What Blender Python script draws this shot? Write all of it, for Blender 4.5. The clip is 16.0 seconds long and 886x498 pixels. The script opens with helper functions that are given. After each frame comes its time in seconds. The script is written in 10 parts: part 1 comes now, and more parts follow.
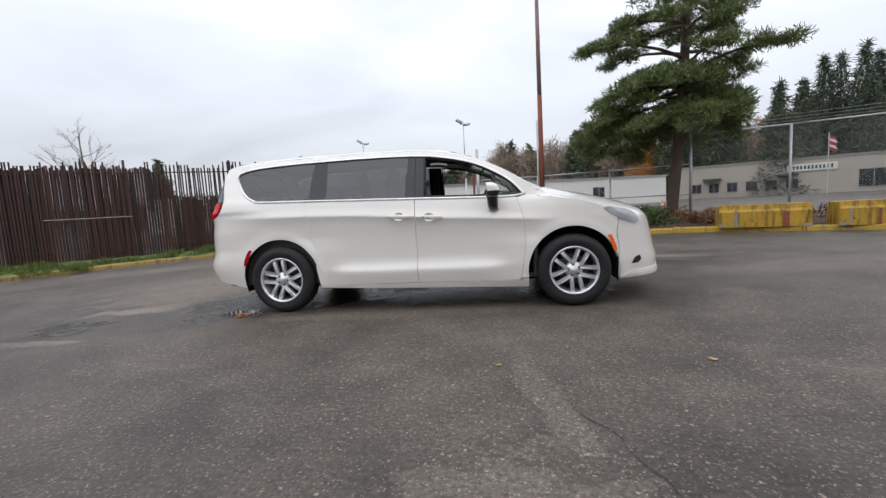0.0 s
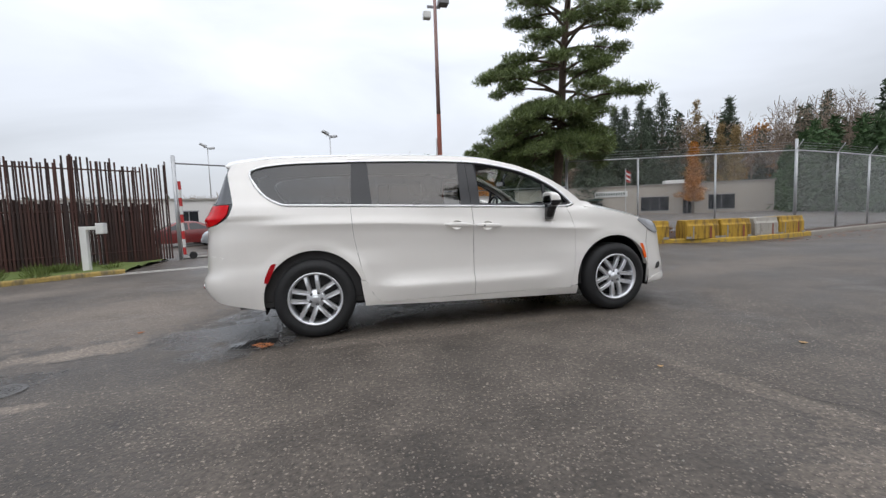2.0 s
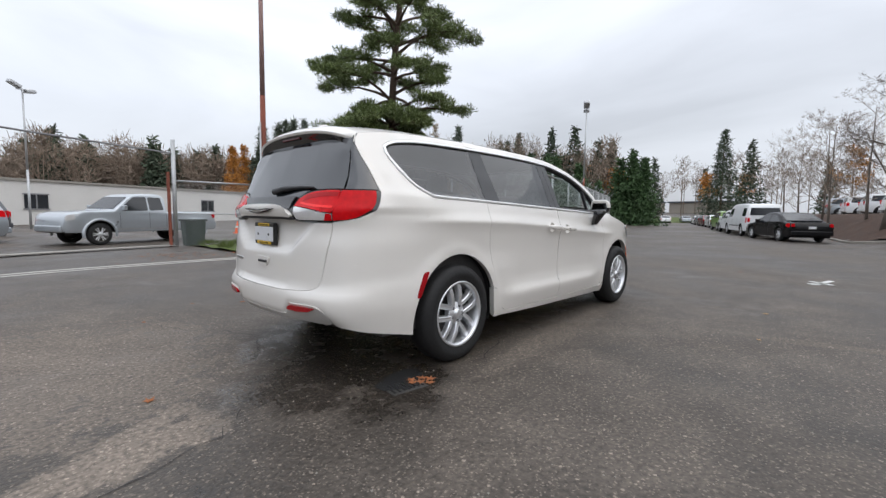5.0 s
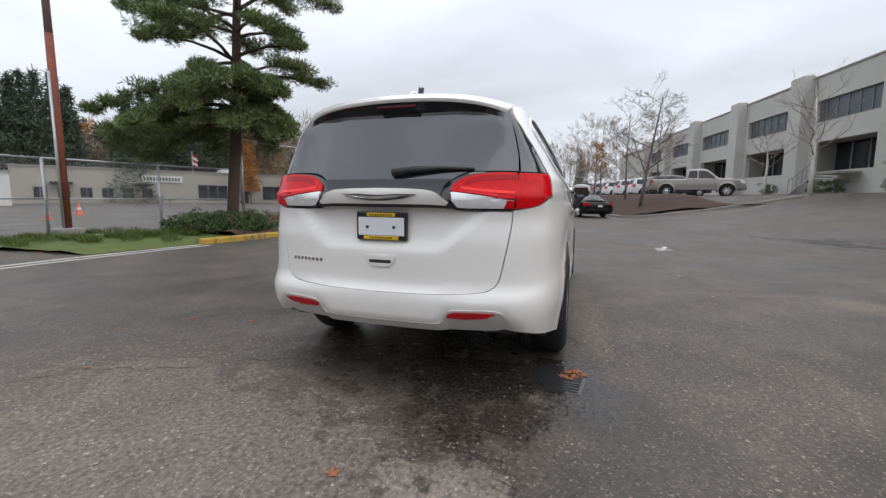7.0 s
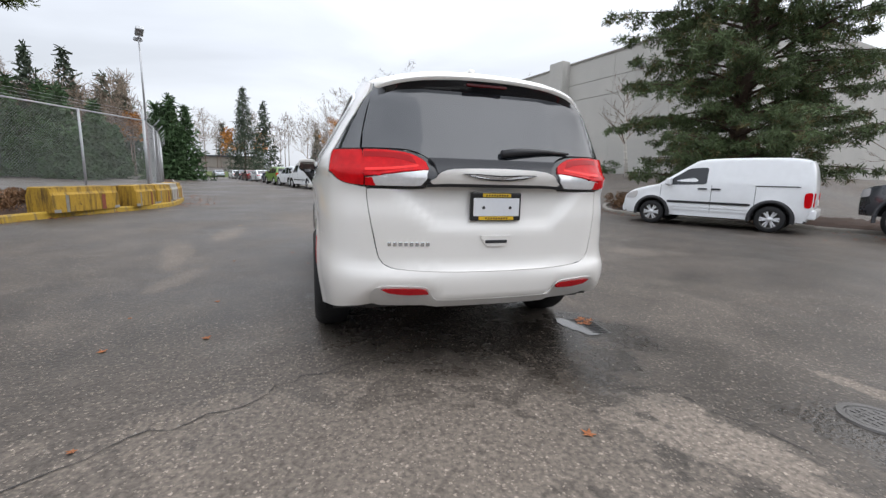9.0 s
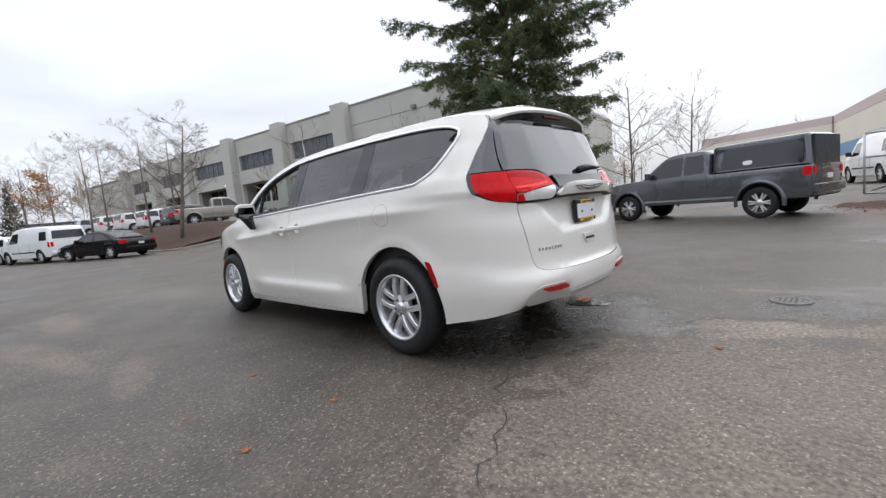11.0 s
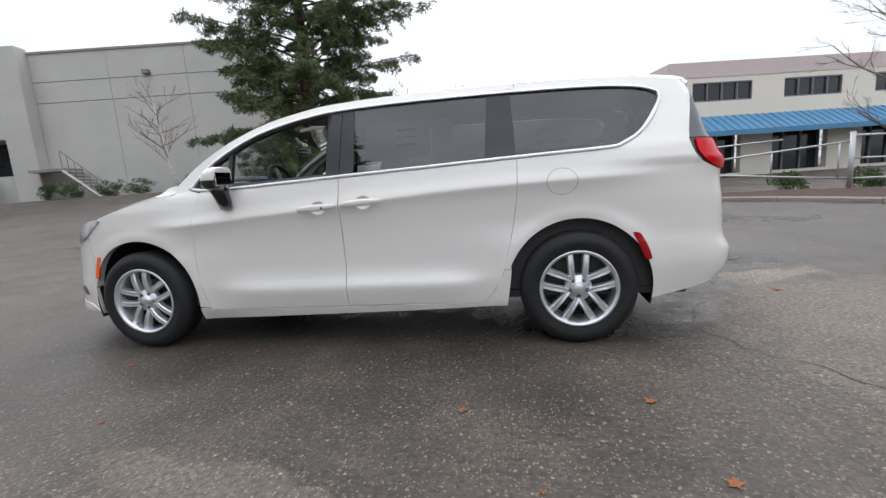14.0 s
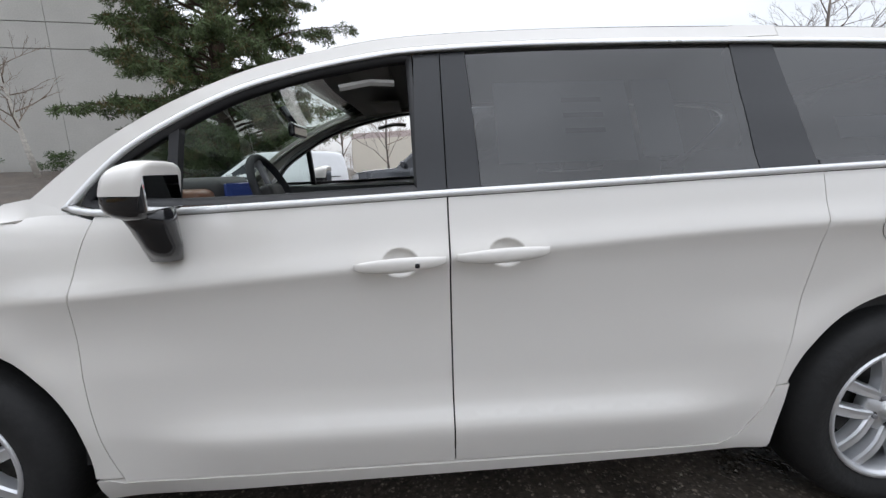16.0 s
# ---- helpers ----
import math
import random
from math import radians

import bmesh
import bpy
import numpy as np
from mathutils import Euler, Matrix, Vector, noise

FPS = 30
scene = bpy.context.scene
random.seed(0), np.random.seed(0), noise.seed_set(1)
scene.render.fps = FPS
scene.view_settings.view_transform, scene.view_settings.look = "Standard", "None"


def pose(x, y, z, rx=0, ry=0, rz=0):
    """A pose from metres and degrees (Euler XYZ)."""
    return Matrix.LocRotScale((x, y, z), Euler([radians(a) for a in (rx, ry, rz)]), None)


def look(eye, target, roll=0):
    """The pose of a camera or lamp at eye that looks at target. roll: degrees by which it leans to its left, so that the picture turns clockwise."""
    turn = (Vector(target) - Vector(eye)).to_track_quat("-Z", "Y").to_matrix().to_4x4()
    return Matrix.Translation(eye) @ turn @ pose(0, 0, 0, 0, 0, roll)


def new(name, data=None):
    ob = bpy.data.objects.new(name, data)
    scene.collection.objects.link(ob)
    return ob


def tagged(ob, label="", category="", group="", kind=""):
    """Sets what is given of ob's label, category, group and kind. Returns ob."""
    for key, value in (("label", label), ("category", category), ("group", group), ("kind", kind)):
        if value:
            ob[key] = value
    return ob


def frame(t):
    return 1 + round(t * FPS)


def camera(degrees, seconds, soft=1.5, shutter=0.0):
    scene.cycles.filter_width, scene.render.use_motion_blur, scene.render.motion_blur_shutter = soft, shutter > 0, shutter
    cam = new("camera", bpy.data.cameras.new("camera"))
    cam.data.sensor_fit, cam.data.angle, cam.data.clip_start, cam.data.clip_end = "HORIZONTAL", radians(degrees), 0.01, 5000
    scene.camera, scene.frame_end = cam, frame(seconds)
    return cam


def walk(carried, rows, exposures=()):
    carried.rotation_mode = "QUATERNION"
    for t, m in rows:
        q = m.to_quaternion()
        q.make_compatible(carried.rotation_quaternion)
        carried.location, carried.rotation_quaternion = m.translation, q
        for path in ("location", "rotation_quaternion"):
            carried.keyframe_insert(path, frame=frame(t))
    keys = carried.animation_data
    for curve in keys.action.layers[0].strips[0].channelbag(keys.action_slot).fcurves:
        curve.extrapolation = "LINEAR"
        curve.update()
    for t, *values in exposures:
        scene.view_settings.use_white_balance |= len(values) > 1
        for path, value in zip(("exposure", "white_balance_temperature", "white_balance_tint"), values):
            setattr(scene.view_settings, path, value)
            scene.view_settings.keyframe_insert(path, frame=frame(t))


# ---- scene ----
cam = camera(92.7, 16.0, soft=1.4)
PATH = [
    (0, (0.819, -5.247, 1.07), (0.553, -3.275, 0.867), -3.2),
    (0.5, (0.281, -5.281, 1.068), (0.158, -3.294, 0.877), -2.9),
    (1, (-0.239, -5.198, 1.069), (-0.183, -3.209, 0.859), -3.2),
    (1.5, (-0.754, -5.083, 1.076), (-0.576, -3.097, 0.928), -1.7),
    (2, (-1.27, -4.923, 1.083), (-0.816, -2.982, 0.922), -2.0),
    (2.5, (-1.769, -4.688, 1.088), (-1.19, -2.781, 0.91), -0.1),
    (3, (-2.277, -4.464, 1.089), (-1.517, -2.623, 0.911), -0.2),
    (3.2, (-2.456, -4.35, 1.083), (-1.626, -2.539, 0.906), -0.7),
    (5.3, (-4.059, -2.697, 1.093), (-2.515, -1.438, 0.92), 0.4),
    (5.5, (-4.154, -2.515, 1.08), (-2.566, -1.313, 0.896), -0.0),
    (6, (-4.366, -2.058, 1.082), (-2.706, -0.961, 0.88), 1.2),
    (6.5, (-4.565, -1.567, 1.107), (-2.748, -0.757, 0.904), -0.3),
    (7, (-4.667, -1.041, 1.096), (-2.777, -0.432, 0.857), 0.5),
    (7.5, (-4.738, -0.526, 1.081), (-2.775, -0.227, 0.838), 1.5),
    (8, (-4.734, -0.02, 1.084), (-2.756, 0.065, 0.804), 0.7),
    (8.5, (-4.749, 0.456, 1.09), (-2.773, 0.245, 0.863), 1.2),
    (8.7, (-4.753, 0.665, 1.094), (-2.807, 0.29, 0.823), 1.3),
    (10.8, (-4.01, 2.702, 1.06), (-2.534, 1.371, 0.841), -3.6),
    (11, (-3.888, 2.884, 1.057), (-2.508, 1.449, 0.857), -5.4),
    (11.5, (-3.493, 3.228, 1.048), (-2.285, 1.656, 0.782), -7.0),
    (12, (-3.051, 3.513, 1.057), (-1.992, 1.828, 0.852), -6.0),
    (12.5, (-2.572, 3.732, 1.064), (-1.744, 1.926, 0.84), -5.3),
    (13, (-2.061, 3.794, 1.066), (-1.4, 1.923, 0.818), -4.4),
    (13.5, (-1.587, 3.816, 1.063), (-1.195, 1.874, 0.787), -2.9),
    (14, (-1.121, 3.626, 1.075), (-0.814, 1.674, 0.764), -4.0),
    (14.5, (-0.697, 3.381, 1.081), (-0.525, 1.411, 0.78), -2.4),
    (15, (-0.351, 3.037, 1.135), (-0.252, 1.066, 0.811), -5.0),
    (15.3, (-0.211, 2.767, 1.196), (-0.097, 0.793, 0.897), -4.1),
    (15.6, (-0.091, 2.518, 1.235), (-0.067, 0.553, 0.864), -2.5),
    (16, (0.051, 2.19, 1.235), (-0.05, 0.228, 0.856), -1.8),
]
walk(cam, [(t, look(eye, target, roll)) for t, eye, target, roll in PATH], [(0, 0.2), (3.0, 0.2), (5.5, 0.2), (6.5, 0.16), (7.5, 0.33), (8.5, 0.46), (11, 0.42), (13.4, 0.52), (14.5, 0.5), (16, 0.42)])

# ---- sky, sun ----
SUN_AZ, SUN_EL = -75.0, 52.0
world = bpy.data.worlds.new("overcast_sky")
scene.world = world
world.use_nodes = True


def world_nodes():
    nt = world.node_tree
    nt.nodes.clear()
    N, L = nt.nodes.new, nt.links.new
    sky = N("ShaderNodeTexSky")
    sky.sky_type, sky.sun_disc = "NISHITA", False
    sky.sun_elevation, sky.sun_rotation = radians(SUN_EL), radians(90 - SUN_AZ)
    sky.air_density, sky.dust_density = 1.2, 4.0
    co = N("ShaderNodeTexCoord")
    sep = N("ShaderNodeSeparateXYZ")
    L(co.outputs["Generated"], sep.inputs[0])
    up = N("ShaderNodeMapRange")
    up.inputs["From Min"].default_value, up.inputs["From Max"].default_value = 0.0, 1.0
    up.inputs["To Min"].default_value, up.inputs["To Max"].default_value = 0.60, 1.75
    L(sep.outputs["Z"], up.inputs["Value"])
    mp = N("ShaderNodeMapping")
    mp.inputs["Scale"].default_value = (1.0, 1.0, 3.2)
    L(co.outputs["Generated"], mp.inputs[0])
    n1 = N("ShaderNodeTexNoise")
    n1.inputs["Scale"].default_value, n1.inputs["Detail"].default_value, n1.inputs["Roughness"].default_value = 1.5, 6.0, 0.48
    n1.inputs["Distortion"].default_value = 0.5
    L(mp.outputs[0], n1.inputs["Vector"])
    cr = N("ShaderNodeMapRange")
    cr.inputs["From Min"].default_value, cr.inputs["From Max"].default_value = 0.3, 0.7
    cr.inputs["To Min"].default_value, cr.inputs["To Max"].default_value = 0.76, 1.13
    L(n1.outputs["Fac"], cr.inputs["Value"])
    m = N("ShaderNodeMath")
    m.operation = "MULTIPLY"
    L(up.outputs[0], m.inputs[0])
    L(cr.outputs[0], m.inputs[1])
    tint = N("ShaderNodeVectorMath")
    tint.operation = "SCALE"
    tint.inputs[0].default_value = (0.94, 0.985, 1.075)
    L(m.outputs[0], tint.inputs["Scale"])
    dim = N("ShaderNodeVectorMath")
    dim.operation = "SCALE"
    dim.inputs["Scale"].default_value = 0.12
    L(sky.outputs[0], dim.inputs[0])
    mix = N("ShaderNodeMix")
    mix.data_type = "RGBA"
    mix.inputs["Factor"].default_value = 0.86
    L(dim.outputs[0], mix.inputs["A"])
    L(tint.outputs[0], mix.inputs["B"])
    bg = N("ShaderNodeBackground")
    bg.inputs["Strength"].default_value = 1.0
    L(mix.outputs["Result"], bg.inputs["Color"])
    out = N("ShaderNodeOutputWorld")
    L(bg.outputs[0], out.inputs[0])


world_nodes()
sun = new("sun", bpy.data.lights.new("sun", "SUN"))
sun.data.energy, sun.data.angle, sun.data.color = 0.75, radians(100), (1.0, 0.98, 0.95)
sun.matrix_world = look((0, 0, 0), (-math.cos(radians(SUN_AZ)) * math.cos(radians(SUN_EL)), -math.sin(radians(SUN_AZ)) * math.cos(radians(SUN_EL)), -math.sin(radians(SUN_EL))))


# ---- materials ----
def mat(name, col, rough=0.6, metal=0.0, var=0.12, scale=6.0, fine=60.0, bump=0.0, coat=0.0, spec=0.5, rvar=0.1, trans=0.0, emit=None, alpha=None, island=0.0, stretch=(1, 1, 1), ior=1.45, coords="Object"):
    """A surface with colour variation at two scales, varying roughness and fine relief."""
    m = bpy.data.materials.new(name)
    m.use_nodes = True
    nt = m.node_tree
    N, L = nt.nodes.new, nt.links.new
    b = nt.nodes["Principled BSDF"]
    b.inputs["Base Color"].default_value = (*col, 1)
    b.inputs["Roughness"].default_value, b.inputs["Metallic"].default_value = rough, metal
    b.inputs["Coat Weight"].default_value, b.inputs["Specular IOR Level"].default_value = coat, spec
    b.inputs["Coat Roughness"].default_value = 0.06
    b.inputs["Transmission Weight"].default_value, b.inputs["IOR"].default_value = trans, ior
    if emit:
        b.inputs["Emission Color"].default_value, b.inputs["Emission Strength"].default_value = (*emit[0], 1), emit[1]
    if var or bump:
        co = N("ShaderNodeTexCoord")
        mp = N("ShaderNodeMapping")
        mp.inputs["Scale"].default_value = stretch
        L(co.outputs[coords], mp.inputs[0])
        a, c = N("ShaderNodeTexNoise"), N("ShaderNodeTexNoise")
        a.inputs["Scale"].default_value, a.inputs["Detail"].default_value = scale, 4
        c.inputs["Scale"].default_value, c.inputs["Detail"].default_value = fine, 3
        L(mp.outputs[0], a.inputs["Vector"])
        L(mp.outputs[0], c.inputs["Vector"])
        s = N("ShaderNodeMath")
        s.operation = "ADD"
        L(a.outputs["Fac"], s.inputs[0])
        L(c.outputs["Fac"], s.inputs[1])
        r = N("ShaderNodeMapRange")
        r.inputs["From Min"].default_value, r.inputs["From Max"].default_value = 0.6, 1.4
        r.inputs["To Min"].default_value, r.inputs["To Max"].default_value = 1 - var, 1 + var
        L(s.outputs[0], r.inputs["Value"])
        v = r.outputs[0]
        if island:
            g = N("ShaderNodeNewGeometry")
            q = N("ShaderNodeMapRange")
            q.inputs["To Min"].default_value, q.inputs["To Max"].default_value = 1 - island, 1 + island
            L(g.outputs["Random Per Island"], q.inputs["Value"])
            k = N("ShaderNodeMath")
            k.operation = "MULTIPLY"
            L(v, k.inputs[0])
            L(q.outputs[0], k.inputs[1])
            v = k.outputs[0]
        sc = N("ShaderNodeVectorMath")
        sc.operation = "SCALE"
        sc.inputs[0].default_value = col
        L(v, sc.inputs["Scale"])
        L(sc.outputs[0], b.inputs["Base Color"])
        if rvar:
            rr = N("ShaderNodeMapRange")
            rr.inputs["From Min"].default_value, rr.inputs["From Max"].default_value = 0.3, 0.7
            rr.inputs["To Min"].default_value, rr.inputs["To Max"].default_value = max(0.02, rough - rvar), min(1, rough + rvar)
            L(a.outputs["Fac"], rr.inputs["Value"])
            L(rr.outputs[0], b.inputs["Roughness"])
        if bump:
            bp = N("ShaderNodeBump")
            bp.inputs["Strength"].default_value, bp.inputs["Distance"].default_value = bump, 0.01
            L(c.outputs["Fac"], bp.inputs["Height"])
            L(bp.outputs[0], b.inputs["Normal"])
    return m


def asphalt_mat(name, base, light, wet=0.5, patches=(), wet_and_shade=()):
    """Worn chip-seal asphalt: pale stone chips in dark binder, damp patches, spots of painted van shade, worn areas
    with ragged edges.
    """
    m = bpy.data.materials.new(name)
    m.use_nodes = True
    nt = m.node_tree
    N, L = nt.nodes.new, nt.links.new
    b = nt.nodes["Principled BSDF"]
    co = N("ShaderNodeTexCoord")
    P = co.outputs["Object"]

    def noise_node(scale, detail=4, rough=0.55):
        n = N("ShaderNodeTexNoise")
        n.inputs["Scale"].default_value, n.inputs["Detail"].default_value, n.inputs["Roughness"].default_value = scale, detail, rough
        L(P, n.inputs["Vector"])
        return n.outputs["Fac"]

    def rng(v, a, c, lo, hi):
        r = N("ShaderNodeMapRange")
        r.inputs["From Min"].default_value, r.inputs["From Max"].default_value = a, c
        r.inputs["To Min"].default_value, r.inputs["To Max"].default_value = lo, hi
        L(v, r.inputs["Value"])
        return r.outputs[0]

    def op(o, x, y):
        k = N("ShaderNodeMath")
        k.operation = o
        for n, v in enumerate((x, y)):
            if isinstance(v, (int, float)):
                k.inputs[n].default_value = v
            else:
                L(v, k.inputs[n])
        return k.outputs[0]

    big, mid, fine, rag, soak = noise_node(0.22, 5, 0.6), noise_node(1.3, 6, 0.65), noise_node(38, 2), noise_node(4.5, 6, 0.7), noise_node(0.55, 4, 0.55)
    jig = N("ShaderNodeTexNoise")
    jig.inputs["Scale"].default_value, jig.inputs["Detail"].default_value = 70, 2
    L(P, jig.inputs["Vector"])
    jm = N("ShaderNodeVectorMath")
    jm.operation = "MULTIPLY_ADD"
    jm.inputs[1].default_value = (0.022, 0.022, 0.0)
    L(jig.outputs["Color"], jm.inputs[0])
    L(P, jm.inputs[2])
    vo = N("ShaderNodeTexVoronoi")
    vo.inputs["Scale"].default_value = 66
    L(jm.outputs[0], vo.inputs["Vector"])
    vs = N("ShaderNodeSeparateColor")
    L(vo.outputs["Color"], vs.inputs[0])
    chip = op("MULTIPLY", rng(vo.outputs["Distance"], 0.42, 0.22, 0, 1), rng(vs.outputs[0], 0.35, 1.0, 0, 0.8))
    vo2 = N("ShaderNodeTexVoronoi")
    vo2.inputs["Scale"].default_value = 31
    L(jm.outputs[0], vo2.inputs["Vector"])
    vs2 = N("ShaderNodeSeparateColor")
    L(vo2.outputs["Color"], vs2.inputs[0])
    chip2 = op("MULTIPLY", rng(vo2.outputs["Distance"], 0.30, 0.18, 0, 1), rng(vs2.outputs[0], 0.76, 1.0, 0, 1.1))
    chips = op("MAXIMUM", chip, chip2)
    worn = rng(op("ADD", op("MULTIPLY", big, 0.7), op("MULTIPLY", mid, 0.45)), 0.50, 0.72, 0, 0.42)

    def ragged_spot(px, py, rx, ry, turn=0.0, rough_edge=1.0):
        """Distance from a spot's middle, 1 at its ragged rim."""
        d = N("ShaderNodeMapping")
        d.vector_type = "TEXTURE"
        d.inputs["Location"].default_value = (px, py, 0)
        d.inputs["Rotation"].default_value = (0, 0, radians(turn))
        d.inputs["Scale"].default_value = (rx, ry, 1e3)
        L(P, d.inputs[0])
        ln = N("ShaderNodeVectorMath")
        ln.operation = "LENGTH"
        L(d.outputs[0], ln.inputs[0])
        return op("ADD", ln.outputs["Value"], op("ADD", op("MULTIPLY", op("SUBTRACT", mid, 0.5), 2.8 * rough_edge), op("MULTIPLY", op("SUBTRACT", rag, 0.5), 2.6 * rough_edge)))

    for (px, py, rx, ry, amount, turn) in patches:
        worn = op("MAXIMUM", worn, rng(ragged_spot(px, py, rx, ry, turn), 1.10, 0.86, 0, amount))
    damp = rng(op("ADD", op("MULTIPLY", soak, 0.75), op("MULTIPLY", rag, 0.25)), 0.54, 0.68, 0, 0.42)
    # these spots darken and gloss like damp; two also paint shade under the van
    for (px, py, rx, ry, amount, turn) in wet_and_shade:
        damp = op("MAXIMUM", damp, rng(ragged_spot(px, py, rx, ry, turn, 0.8), 1.12, 0.70, 0, amount))
    tone = op("ADD", op("MULTIPLY", worn, light - base), base)
    tone = op("MULTIPLY", tone, rng(mid, 0.3, 0.7, 0.80, 1.20))
    tone = op("MULTIPLY", tone, rng(rag, 0.3, 0.7, 0.86, 1.14))
    tone = op("MULTIPLY", tone, rng(fine, 0.3, 0.7, 0.55, 1.45))
    tone = op("ADD", tone, op("MULTIPLY", chips, 0.20))
    tone = op("MULTIPLY", tone, op("SUBTRACT", 1.0, op("MULTIPLY", damp, 0.48)))
    comb = N("ShaderNodeVectorMath")
    comb.operation = "SCALE"
    comb.inputs[0].default_value = (1.20, 1.0, 0.82)
    L(tone, comb.inputs["Scale"])
    L(comb.outputs[0], b.inputs["Base Color"])
    dry = op("ADD", rng(big, 0.35, 0.65, 0.42, 0.62), op("MULTIPLY", worn, 0.25))
    dry = op("ADD", dry, op("MULTIPLY", op("SUBTRACT", fine, 0.5), 0.5 * wet))
    L(op("ADD", op("MULTIPLY", dry, op("SUBTRACT", 1.0, damp)), op("MULTIPLY", damp, 0.20)), b.inputs["Roughness"])
    b.inputs["Specular IOR Level"].default_value = 0.34
    bp = N("ShaderNodeBump")
    bp.inputs["Strength"].default_value, bp.inputs["Distance"].default_value = 0.75, 0.010
    L(op("ADD", op("ADD", op("MULTIPLY", fine, 0.8), op("MULTIPLY", chips, 0.6)), op("MULTIPLY", mid, 0.4)), bp.inputs["Height"])
    L(bp.outputs[0], b.inputs["Normal"])
    return m


